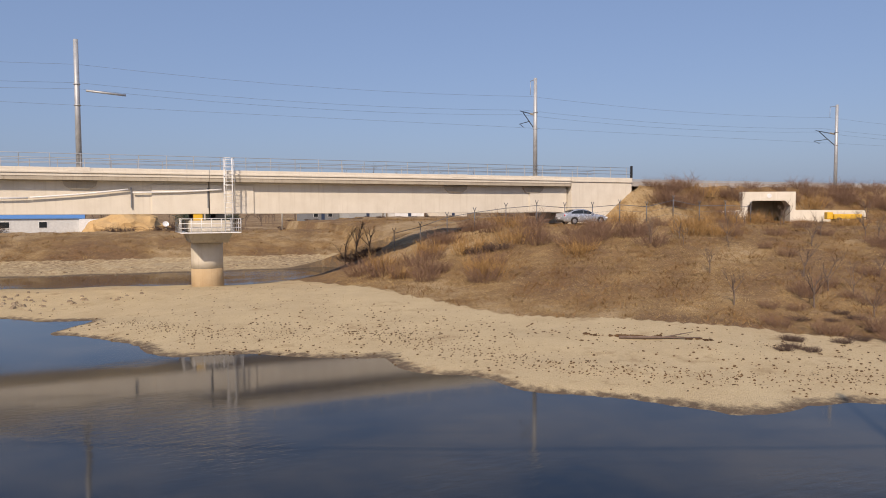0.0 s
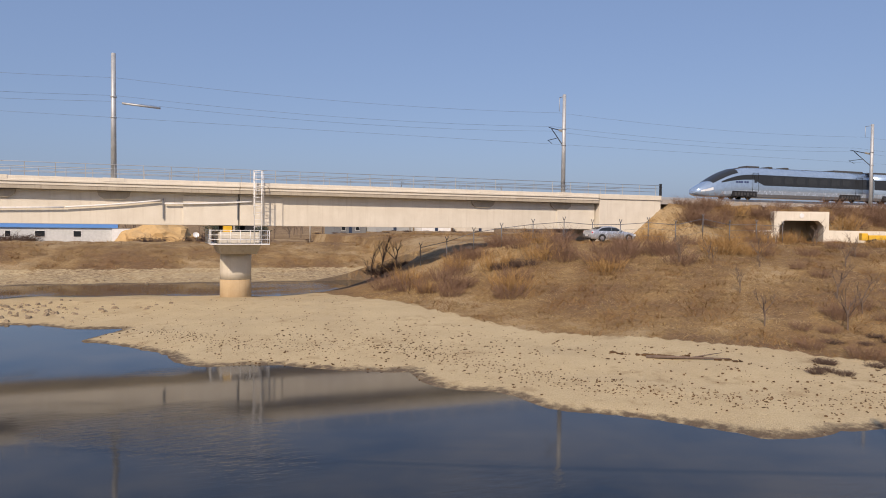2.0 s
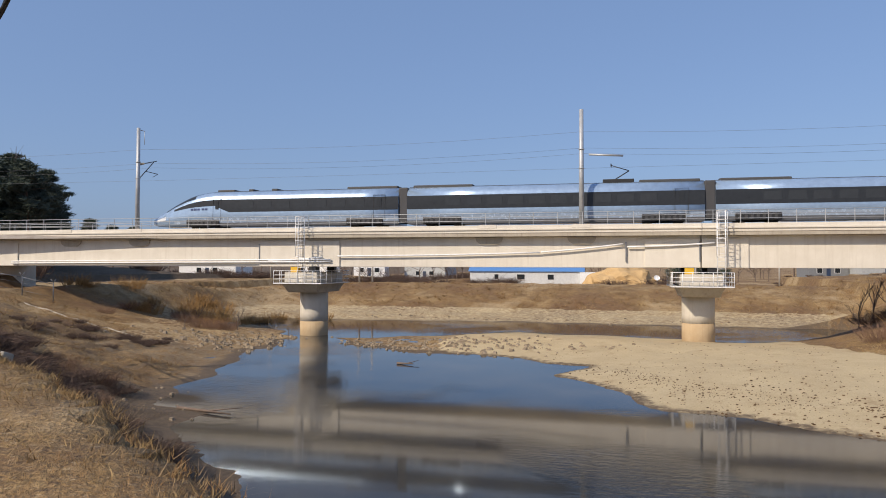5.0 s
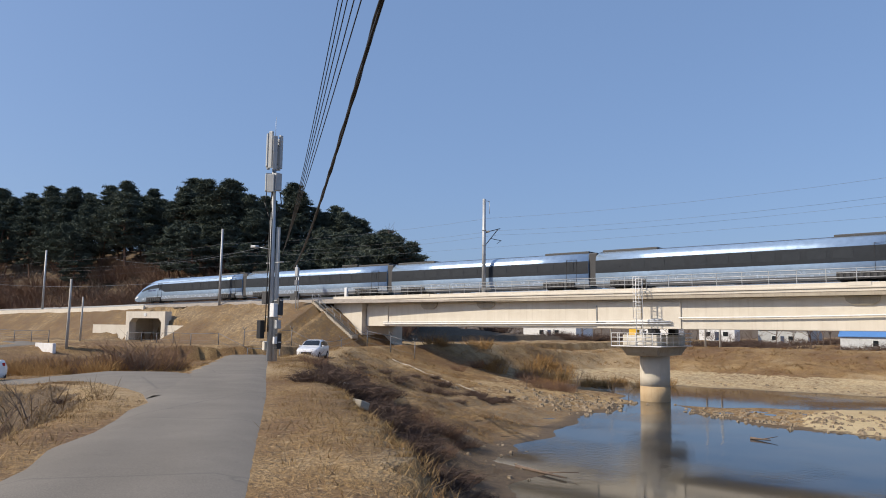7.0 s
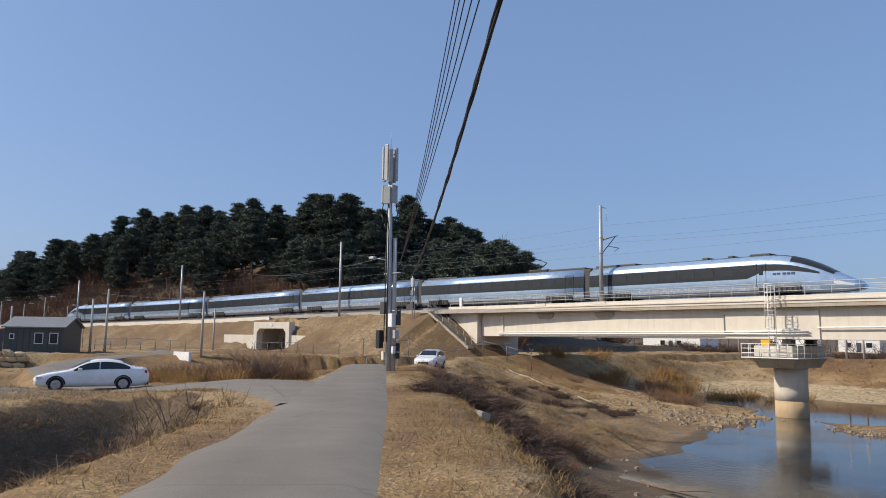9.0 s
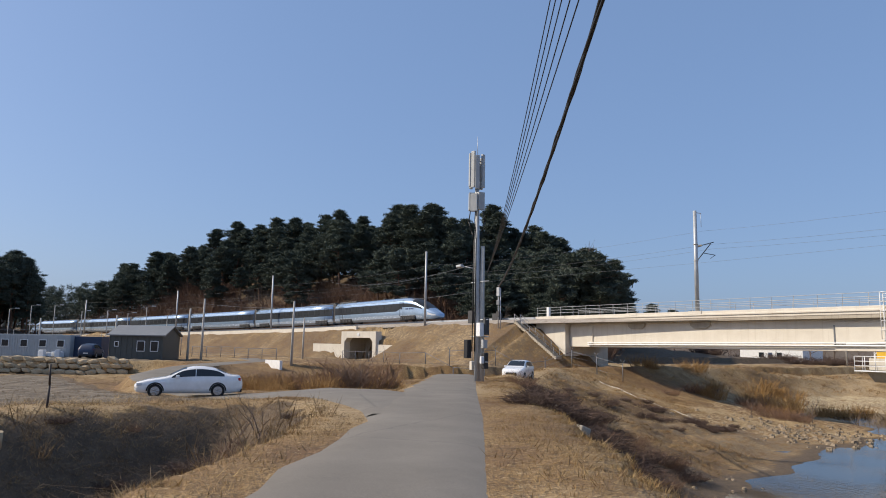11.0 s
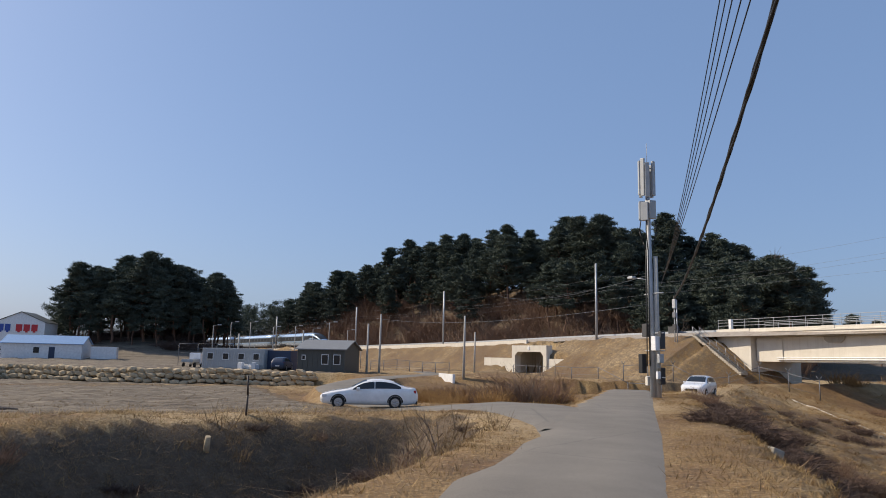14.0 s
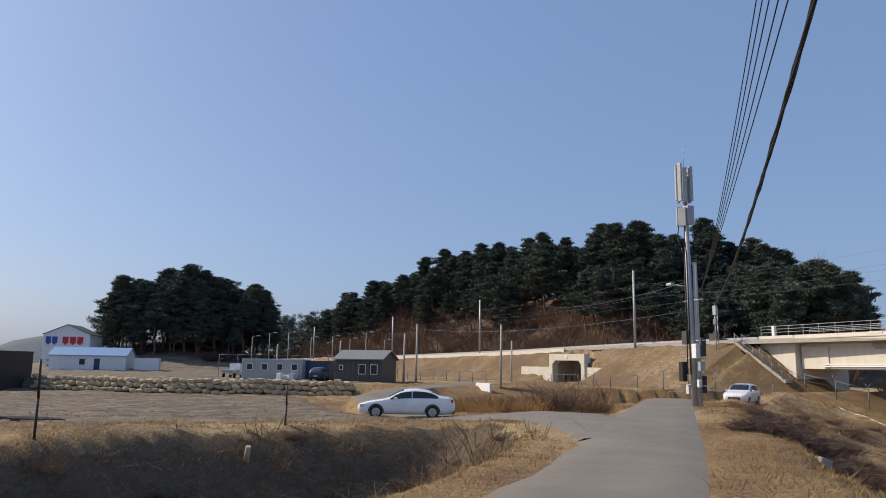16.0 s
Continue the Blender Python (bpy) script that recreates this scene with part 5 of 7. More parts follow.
for z_, h_, mt in ((1.0, 0.7, M_GREY), (2.5, 0.6, M_SKIRT), (3.6, 1.1, M_STEEL)):
    bm = bmesh.new()
    box(bm, -0.12, 0.42, -0.22, -0.04, z_, z_ + h_, 0.03)
    part("control_box", bm, mt, gear)
bm = bmesh.new()
box(bm, -76.2, -74.8, 60.6, 61.2, 8.6, 10.6, 0.04)
single("relay_cabinet", bm, M_GREY, "dark grey relay cabinet beside the track", "cabinet")
sg = thing("signal_post", "slim dark signal post with a round head by the track", "signal post", pose(95.7, 62.0, 8.7))
bm = bmesh.new()
tube(bm, (0, 0, -0.5), (0, 0, 4.6), 0.09, n=8)
part("post", bm, M_DARK, sg)
bm = bmesh.new()
box(bm, -0.35, 0.35, -0.2, 0.2, 3.6, 4.9, 0.1)
part("signal_head", bm, M_DARK, sg)
bm = bmesh.new()
box(bm, -0.5, 0.6, -0.5, 0.5, 0.9, 2.1, 0.02)
part("basket", bm, M_STEEL, sg)


# ---- yard and buildings ----
def gable_house(m, length, width, eave, ridge, wall, roof, label, windows=(), door=(), category="building", ribs=0, over=0.3, name="house"):
    """Length along x, width along y, ridge along x; the near long side at y = -width / 2."""
    h = thing(name, label, category, m, "")
    a, b = length / 2, width / 2
    bm = bmesh.new()
    loft(bm, [[(x, -b, -0.3), (x, b, -0.3), (x, b, eave), (x, 0, ridge), (x, -b, eave)] for x in (-a, a)], smooth=False)
    part("wall", bm, wall, h)
    bm = bmesh.new()
    k = (ridge - eave) / b
    for sgn in (-1, 1):
        loft(bm, [[(x, 0, ridge + 0.02), (x, sgn * (b + over), eave - k * over + 0.02), (x, sgn * (b + over), eave - k * over + 0.14), (x, 0, ridge + 0.16)] for x in (-a - over, a + over)], smooth=False)
    part("roof", bm, roof, h)
    for face, u, z, w, hh in windows:
        bm = bmesh.new()
        fr = part_window(bm, face, u, z, w, hh, a, b, 0.05)
        f = part("window", bm, M_WHITE, h)
        bm = bmesh.new()
        part_window(bm, face, u, z, w - 0.16, hh - 0.16, a, b, 0.07)
        part("pane", bm, M_GLASS, f)
    for face, u, z, w, hh in door:
        bm = bmesh.new()
        part_window(bm, face, u, z, w, hh, a, b, 0.05)
        part("door", bm, M_NAVYBOX, h)
    if ribs:
        for face in ("front", "left"):
            n = length if face == "front" else width
            k = 0
            while k * ribs < n:
                u = -n / 2 + k * ribs
                bm = bmesh.new()
                top = eave if face == "front" else eave + (ridge - eave) * (1 - abs(u) / b)
                part_window(bm, face, u, top / 2, 0.06, top, a, b, 0.035)
                part("rib", bm, wall, h)
                k += 1
    return h


def part_window(bm, face, u, z, w, hh, a, b, deep):
    if face == "front":
        box(bm, u - w / 2, u + w / 2, -b - deep, -b + 0.02, z - hh / 2, z + hh / 2)
    elif face == "left":
        box(bm, -a - deep, -a + 0.02, u - w / 2, u + w / 2, z - hh / 2, z + hh / 2)
    else:
        box(bm, a - 0.02, a + deep, u - w / 2, u + w / 2, z - hh / 2, z + hh / 2)


gable_house(pose(-90.6, 21.0, 4.1, 0, 0, 58), 5.9, 5.7, 2.75, 3.75, M_SHED, M_ROOFGREY, "grey-green ribbed metal shed with white windows", (("front", -2.2, 1.75, 0.5, 0.6), ("front", 0.5, 1.55, 0.9, 1.2), ("front", 2.0, 1.55, 0.9, 1.2)), category="shed", ribs=0.62, name="shed")
gable_house(pose(-167.2, -20.2, ground_z(-167, -20), 0, 0, 82), 14.5, 7.5, 3.0, 4.5, M_WHITE, M_PALEROOF, "white single-storey house with faded blue metal roof", (("front", -1.0, 1.7, 1.2, 1.3), ("left", -1.5, 1.7, 1.2, 1.2), ("left", 1.6, 1.7, 1.0, 1.2)), (("front", 1.8, 1.2, 1.1, 2.3),), name="house")
sign = gable_house(pose(-187, -27.3, ground_z(-187, -27.3), 0, 0, -8) @ Matrix.Diagonal((0.7, 0.7, 0.98, 1)), 13.6, 14, 6.6, 8.8, M_WHITE, M_GREENGREY, "white workshop hall with a shop sign on its gable", (), name="workshop")
for u0, u1, mt in ((-6.2, -2.4, M_BLUESIGN), (-1.2, 5.4, M_REDSIGN)):
    bm = bmesh.new()
    n = 2 if mt is M_BLUESIGN else 3
    for k in range(n):
        a_ = u0 + (u1 - u0) * k / n
        w_ = (u1 - u0) / n * 0.8
        box(bm, 6.7, 6.95, a_, a_ + w_, 4.6, 6.1, 0.02)
        box(bm, 6.7, 6.98, a_ + w_ * 0.3, a_ + w_ * 0.7, 4.3, 4.6)
    part("sign_panel", bm, mt, sign, "block-shaped sign marks")
bm = bmesh.new()
box(bm, -2.4, 2.4, -1.2, 1.2, -0.1, 2.4, 0.03)
wt = single("white_shed", bm, M_WHITE, "small white shed beside the blue-roofed house", "shed", m=pose(-164.5, -9.5, ground_z(-164.5, -9.5), 0, 0, 84))
ct = thing("site_container", "pale grey ribbed site office container with four windows", "container", pose(-101.9, 11.0, 4.12, 0, 0, 58.5))
bm = bmesh.new()
box(bm, -4.4, 4.4, -1.2, 1.2, 0, 2.65, 0.04)
part("body", bm, M_CONTAINER, ct)
k = 0
while k < 30:
    bm = bmesh.new()
    box(bm, -4.25 + 0.29 * k, -4.12 + 0.29 * k, -1.235, -1.18, 0.15, 2.5)
    part("rib", bm, M_CONTAINER, ct)
    k += 1
for u in (-3.2, -1.0, 1.2, 3.3):
    bm = bmesh.new()
    box(bm, u - 0.45, u + 0.45, -1.28, -1.2, 1.15, 2.05)
    w = part("window", bm, M_WHITE, ct)
    bm = bmesh.new()
    box(bm, u - 0.37, u + 0.37, -1.30, -1.2, 1.23, 1.97)
    part("pane", bm, M_GLASS, w)
bm = bmesh.new()
box(bm, -1.9, 1.9, -1.2, 1.2, 0, 2.5, 0.05)
single("blue_container", bm, M_NAVYBOX, "dark blue storage container in the yard", "container", m=pose(-99.8, 16.4, 4.12, 0, 0, 58.5))
bm = bmesh.new()
box(bm, -3, 3, -4, 4, -0.5, 4.5, 0.05)
single("brown_hut", bm, M_BROWNBOX, "dark brown windowless hut at the field's edge", "hut", m=pose(-101.0, -22.5, 2.7, 0, 0, 75))
lorry = thing("small_lorry", "small white lorry parked by the container", "lorry", pose(-107.0, 5.6, 4.12, 0, 0, -20))
bm = bmesh.new()
box(bm, -2.2, -0.9, -0.8, 0.8, 0.35, 1.95, 0.15)
part("cab", bm, M_CARWHITE, lorry)
bm = bmesh.new()
box(bm, -2.23, -1.9, -0.68, 0.68, 1.15, 1.75, 0.03)
part("windscreen", bm, M_GLASS, lorry)
bm = bmesh.new()
box(bm, -0.8, 2.2, -0.8, 0.8, 0.7, 1.1, 0.03)
part("load_bed", bm, M_CONTAINER, lorry)
for x_ in (-1.5, 1.4):
    for y_ in (-0.75, 0.75):
        bm = bmesh.new()
        tube(bm, (x_, y_ - 0.1, 0.33), (x_, y_ + 0.1, 0.33), 0.33, n=16)
        part("wheel", bm, M_RUBBER, lorry)
for k in range(7):
    bm = bmesh.new()
    box(bm, -0.35, 0.35, -0.25, 0.25, 0, random.uniform(0.5, 0.95), 0.08)
    single("rubbish_sack", bm, M_WHITE, "pale sack heaped before the container", "sack", group="sacks", m=pose(-99.4 + random.uniform(-1.2, 1.2), 11.6 + random.uniform(-2, 2), 4.1, 0, 0, random.uniform(0, 180)))

# lamp posts and net fence behind the yard
for x_, y_, h_ in ((-117, 8.6, 6.2), (-121, 11.5, 6.8), (-121, 14.5, 6.9), (-120, 18.0, 6.4), (-120, 21.5, 6.6), (-118, 24.0, 6.2), (-108, 24.5, 6.8), (-113, 28.5, 6.0)):
    lp = thing("lamp_post", "thin grey lamp post behind the yard", "lamp post", pose(x_, y_, ground_z(x_, y_)), "lamp posts")
    bm = bmesh.new()
    tube(bm, (0, 0, -0.3), (0, 0, h_), 0.07, 0.05, n=7)
    part("pole", bm, M_WOODPOLE, lp)
    bm = bmesh.new()
    tube(bm, (0, 0, h_ - 0.05), (0.2, 0.75, h_ + 0.12), 0.035, n=6)
    part("arm", bm, M_WIRE, lp)
    bm = bmesh.new()
    box(bm, 0.05, 0.35, 0.6, 1.15, h_ + 0.06, h_ + 0.2, 0.03)
    part("lamp_head", bm, M_CONTAINER, lp)
fence([(-123, 4), (-119, 18), (-114, 31)], "tall grey net fence behind the yard", 3.4, False, (0.6, 1.3, 2.0, 2.7, 3.4), 2.6)

# houses on the far side
gable_house(pose(-18.5, 152, 2.7, 0, 0, 3), 23, 9, 3.0, 4.9, plain("pale grey wall paint", (0.58, 0.60, 0.61), 0.6), M_BLUEROOF, "long pale low house with bright blue roof behind the levee", (("front", -1, 1.8, 1.7, 1.2), ("front", 5, 1.8, 1.4, 1.2), ("front", -6, 1.8, 1.0, 1.2)))
bm = bmesh.new()
box(bm, -3.2, 3.2, -2, 2, -0.2, 2.7, 0.03)
single("white_hut", bm, M_WHITE, "plain white hut beside the blue-roofed house", "hut", m=pose(-4.2, 149, 2.8))
for x_, y_, l_, w_, e_, wall, roof in ((46, 184, 9, 6, 3.0, M_ROOFGREY, M_ROOFGREY), (57, 182, 11, 7, 3.2, M_CONTAINER, M_ROOFGREY), (68, 178, 8, 6, 2.8, M_WHITE, M_BLUEROOF), (79, 176, 9, 6, 3.0, M_CONC, M_ROOFGREY), (-76, 175, 10, 7, 4.2, M_WHITE, M_ROOFGREY), (-62, 178, 8, 7, 4.0, M_WHITE, M_ROOFGREY), (-90, 150, 14, 8, 4.0, M_WHITE, M_ROOFGREY), (-48, 185, 12, 7, 3.6, M_CONTAINER, M_BLUEROOF)):
    gable_house(pose(x_, y_, ground_z(x_, y_), 0, 0, random.uniform(-14, 14)), l_, w_, e_, e_ + 1.5, wall, roof, "low pale farmhouse far behind the levee", (("front", -2, 1.6, 1.3, 1.2), ("front", 2, 1.6, 1.3, 1.2)), (("front", 0, 1.1, 0.9, 2.0),))
bm = bmesh.new()
bmesh.ops.create_icosphere(bm, subdivisions=4, radius=1)
for v in bm.verts:
    k = 1 + 0.22 * noise.noise(v.co * 2.2) + 0.08 * noise.noise(v.co * 7)
    v.co = Vector((v.co.x * 7.0 * k, v.co.y * 5 * k, max(-0.3, v.co.z * 4.0 * k)))
single("earth_mound", bm, M_EARTH, "heap of ochre earth behind the levee", "mound", m=pose(0.8, 142, 2.7))
for x_, y_, h_ in ((-44, 120, 7.0), (-41.6, 120, 7.0), (30, 150, 8), (12, 122, 6.5), (52, 150, 7.5), (-66, 130, 8)):
    bm = bmesh.new()
    tube(bm, (x_, y_, ground_z(x_, y_) - 0.3), (x_, y_, ground_z(x_, y_) + h_), 0.17, 0.14, n=10)
    single("utility_pole", bm, M_WOODPOLE, "pale concrete pole on the far levee", "utility pole", group="utility poles")

# stakes, stump and litter on the pit's edge
for x_, y_, h_, lean in ((-25.1, 4.5, 1.2, 2), (-20.3, -1.6, 1.75, 4)):
    bm = bmesh.new()
    tube(bm, (0, 0, -0.3), (0.03, 0.02, h_ * 0.5), 0.035, 0.032, n=7)
    tube(bm, (0.03, 0.02, h_ * 0.5), (0.0, 0.0, h_), 0.032, 0.028, n=7)
    single("stake", bm, M_BROWNBOX, "rusty iron stake driven into the bank", "stake", group="stakes", m=pose(x_, y_, ground_z(x_, y_), 0, lean, 0))
bm = bmesh.new()
tube(bm, (0, 0, -0.2), (0.12, 0.03, 0.40), 0.10, 0.075, n=10)
single("tree_stump", bm, M_STONE, "pale freshly cut stump on the bank", "stump", m=pose(-22.9, 3.25, ground_z(-22.9, 3.25), 0, 8, 0))
for k in range(5):
    bm = bmesh.new()
    box(bm, -1.1, 1.1, -0.05, 0.05, 0.1, 0.16)
    if k in (0, 4):
        box(bm, -1.1, -0.95, -0.02, 0.4, 0.0, 0.1)
    single("plank", bm, M_BROWNBOX, "dark weathered plank lying on the field", "plank", group="planks", m=pose(-35.5 + 0.32 * k, -5.0 + 0.2 * k, ground_z(-35.5, -5) + 0.1, 0, 0, 70))
bk = thing("dented_bucket", "dented white bucket lying on the bank", "bucket", pose(-12.3, 14.35, ground_z(-12.3, 14.35) + 0.2, 70, 10, 40))
bm = bmesh.new()
tube(bm, (0, 0, -0.22), (0, 0, 0.22), 0.18, 0.22, n=16)
part("shell", bm, M_WHITE, bk)
for x_, y_, s_, a_ in ((-15.9, 16.0, 0.55, 20), (-20.0, 20.6, 0.5, 50), (-30.5, 28.5, 0.7, 35), (-24, 27, 0.5, 10)):
    bm = bmesh.new()
    box(bm, -s_, s_, -0.55 * s_, 0.55 * s_, -0.12, 0.1, 0.04)
    single("concrete_slab", bm, M_CONC_DARK, "broken concrete slab half sunk in the bank", "slab", group="slabs", m=pose(x_, y_, ground_z(x_, y_) + 0.02, -14, 8, a_))
bm = bmesh.new()
for k in range(14):
    f0, f1 = k / 14, (k + 1) / 14
    p0, p1 = Vector((-52 + 14 * f0, 55 - 3.5 * f0, 0)), Vector((-52 + 14 * f1, 55 - 3.5 * f1, 0))
    p0.z, p1.z = ground_z(p0.x, p0.y) + 0.06, ground_z(p1.x, p1.y) + 0.06
    tube(bm, p0 - Vector((0, 0, 0.04)), p1 - Vector((0, 0, 0.04)), 0.06, n=6)
single("drain_kerb", bm, M_CONC_DARK, "pale concrete drain kerb running down the bank", "kerb")

# stone retaining wall: stones in courses
sw = thing("stone_wall", "retaining wall of rough tan boulders below the yard", "stone wall")
rng = random.Random(4)
shapes = []
for k in range(10):
    bm = bmesh.new()
    bmesh.ops.create_icosphere(bm, subdivisions=1, radius=0.5)
    for v in bm.verts:
        d_ = max(abs(v.co.x), abs(v.co.y), abs(v.co.z))
        v.co = v.co.lerp(v.co * (0.5 / d_), 0.85) * (1 + rng.uniform(-0.12, 0.10))
    shapes.append(finish("stone", bm, M_STONE))
path = dense(WALL[1:], 0.98)
for course in range(3):
    for i in range(len(path) - 1):
        (ax, ay), (bx, by) = path[i], path[i + 1]
        f_ = 0.5 + (0.25 if course % 2 else -0.1)
        x_, y_ = ax + (bx - ax) * f_, ay + (by - ay) * f_
        d_ = math.degrees(math.atan2(by - ay, bx - ax))
        ob = new("stone", shapes[rng.randrange(10)])
        ob.parent = sw
        g_ = ground_z(x_ + 1.0, y_ - 0.4)
        ob.matrix_basis = pose(x_ + 0.35 - 0.16 * course + rng.uniform(-0.06, 0.06), y_ - 0.15 + 0.06 * course, min(g_, 2.75) + 0.28 + 0.56 * course + rng.uniform(-0.09, 0.09), rng.uniform(-12, 12), rng.uniform(-18, 18), d_ + rng.uniform(-14, 14)) @ Matrix.Diagonal((rng.uniform(0.92, 1.22), rng.uniform(0.7, 0.95), rng.uniform(0.56, 0.76), 1))


# wooded ridge far off, with distance haze put into its blue-grey colours
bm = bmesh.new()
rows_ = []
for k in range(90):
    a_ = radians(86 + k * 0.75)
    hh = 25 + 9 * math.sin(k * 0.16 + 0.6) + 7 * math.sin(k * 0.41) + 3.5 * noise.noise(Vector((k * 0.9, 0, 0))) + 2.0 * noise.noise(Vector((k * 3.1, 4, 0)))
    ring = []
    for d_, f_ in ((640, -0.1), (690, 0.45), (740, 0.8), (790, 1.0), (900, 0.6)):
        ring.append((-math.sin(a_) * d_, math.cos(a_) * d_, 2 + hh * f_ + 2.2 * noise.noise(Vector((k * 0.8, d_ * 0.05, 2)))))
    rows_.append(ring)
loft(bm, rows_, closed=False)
single("far_ridge", bm, surface("haze-tinted wooded ridge", (0.07, 0.095, 0.115), (0.115, 0.14, 0.16), 0.03, 1.0, grain=0.3, relief=0.2), "wooded ridge on the horizon, coloured blue-grey for haze", "hills", "structure")


# ---- plants ----
def tuft_clump(verts, faces, c, size, flat, n, rng_):
    """Short needle sprays scattered in a flattened ball."""
    for _ in range(n):
        d = Vector((rng_.gauss(0, 1), rng_.gauss(0, 1), rng_.gauss(0, 1)))
        d.normalize()
        p = c + Vector((d.x * size, d.y * size, d.z * size * flat)) * rng_.uniform(0.3, 1.0)
        a = Vector((d.x + rng_.gauss(0, 0.5), d.y + rng_.gauss(0, 0.5), rng_.gauss(0.25, 0.4))).normalized() * size * rng_.uniform(0.24, 0.42)
        b = Vector((rng_.gauss(0, 1), rng_.gauss(0, 1), rng_.gauss(0, 0.6))).normalized() * size * rng_.uniform(0.045, 0.085)
        k = len(verts)
        verts += [p - a + b * 1.3, p + a * 1.25, p - a - b * 1.3]
        faces += [(k, k + 1, k + 2)]


def pine(seed, height):
    """Bare reddish trunk, crooked limbs and a ragged dense crown in its upper part."""
    r = random.Random(seed)
    t = thing("pine_tree", "tall dark green pine with bare reddish trunk", "tree", group="pine trees")
    bm = bmesh.new()
    pts, p = [], Vector((0, 0, -0.5))
    for k in range(8):
        pts.append(p.copy())
        p = p + Vector((r.uniform(-0.32, 0.32), r.uniform(-0.32, 0.32), (height + 0.2) / 7.2))
    for k, (a, b) in enumerate(zip(pts, pts[1:])):
        tube(bm, a, b, 0.24 * (1 - k / 8.5), 0.24 * (1 - (k + 1) / 8.5), n=7, caps=False)
    verts, faces = [], []
    low = r.uniform(0.26, 0.56)
    broad = r.uniform(0.23, 0.30)
    limbs = 46
    for k in range(limbs):
        g = k / (limbs - 1)                    # from the crown's foot to its tip
        f = low + (1 - low) * g
        i = min(6, int(f * 7))
        at = pts[i].lerp(pts[i + 1], f * 7 - i)
        ang = k * 2.4 + r.uniform(-0.7, 0.7)
        shape = (0.55 + 1.3 * g) if g < 0.35 else max(0.06, 1.0 - 1.45 * (g - 0.35))
        reach = height * broad * shape * r.uniform(0.45, 1.2) + 0.25
        tip = at + Vector((math.cos(ang) * reach, math.sin(ang) * reach, reach * r.uniform(-0.18, 0.30)))
        tube(bm, at - Vector((0, 0, 0.2)), tip, 0.05, 0.015, n=4, caps=False)
        for q in (0.35, 0.6, 0.82, 1.0):
            c = at.lerp(tip, q) + Vector((r.uniform(-0.5, 0.5), r.uniform(-0.5, 0.5), r.uniform(-0.15, 0.45)))
            tuft_clump(verts, faces, c, r.uniform(0.6, 1.1) * height / 13, r.uniform(0.22, 0.42), 70, r)
    for k in range(4):
        tuft_clump(verts, faces, pts[-1] + Vector((r.uniform(-0.25, 0.25), r.uniform(-0.25, 0.25), 0.5 * k - 0.9)), 0.62 - 0.13 * k, 0.9, 30, r)
    part("trunk", bm, M_BARK, t)
    me = bpy.data.meshes.new("crown")
    me.from_pydata([tuple(v) for v in verts], [], faces)
    me.materials.append(M_NEEDLE)
    cr = new("crown", me)
    cr.parent = t
    return t


def bare_tree(seed, height, mat, name="bare_tree", label="leafless grey-brown broadleaf tree", spread=0.5, depth=4):
    r = random.Random(seed)
    t = thing(name, label, "tree", group=name + "s")
    bm = bmesh.new()
    twigs = bmesh.new()

    def grow(p, d, length, rad, level):
        q = p + d * length
        tube(bm if level < 2 else twigs, p, q, rad, rad * 0.62, n=5 if level < 2 else 3, caps=False)
        if level < depth:
            for _ in range(3 if level else 4):
                e = (d + Vector((r.gauss(0, spread), r.gauss(0, spread), r.gauss(0.12, 0.25)))).normalized()
                grow(p.lerp(q, r.uniform(0.55, 1.0)), e, length * r.uniform(0.55, 0.82), rad * 0.55, level + 1)
    grow(Vector((0, 0, -0.3)), Vector((r.uniform(-0.1, 0.1), r.uniform(-0.1, 0.1), 1)).normalized(), height * 0.36, height * 0.016, 0)
    part("trunk", bm, mat, t)
    part("branch_work", twigs, mat, t)
    return t


def blade(bm, a, b, w, rng_):
    """A thin flat twig that tapers to its tip."""
    side = (b - a).cross(Vector((rng_.gauss(0, 1), rng_.gauss(0, 1), rng_.gauss(0, 1)))).normalized() * w
    bm.faces.new([bm.verts.new(p) for p in (a - side, a + side, b)])


def shrub(seed, height, width, n, mat, name, label, spread=0.8):
    """A thicket of thin arching stems."""
    r = random.Random(seed)
    bm = bmesh.new()
    for _ in range(n):
        a = r.uniform(0, 2 * math.pi)
        p = Vector((math.cos(a) * r.uniform(0, width * 0.45), math.sin(a) * r.uniform(0, width * 0.45), -0.1))
        d = Vector((math.cos(a) * r.uniform(0.05, spread), math.sin(a) * r.uniform(0.05, spread), 1)).normalized()
        h = height * r.uniform(0.45, 1.0)
        q = p + d * h * 0.55
        e = q + (d + Vector((r.gauss(0, 0.4 * spread), r.gauss(0, 0.4 * spread), 0.6 - 0.75 * spread))).normalized() * h * 0.5
        tube(bm, p, q, 0.016, 0.011, n=3, caps=False)
        blade(bm, q, e, 0.013, r)
        for _ in range(5):
            s = p.lerp(q, r.uniform(0.4, 1.0))
            g = s + Vector((r.gauss(0, 0.3), r.gauss(0, 0.3), r.uniform(0.1, 0.5))) * h * 0.35
            blade(bm, s, g, 0.011, r)
    return single(name, bm, mat, label, "shrub", group=name + "s")


def settle(kind, x, y, turn=0.0, size=1.0, sink=0.0):
    """A copy on the ground, kept off the lanes."""
    if min(abs(float(line_distance(np.array([x]), np.array([y]), p)[0])) for p in (ROAD_MID, SIDE_MID)) < 2.4:
        return None
    c = copy_thing(kind, Matrix.Identity(4))
    c.matrix_basis = pose(x, y, ground_z(x, y) - sink, 0, 0, turn) @ Matrix.Diagonal((size, size, size * 1.0, 1))
    return c


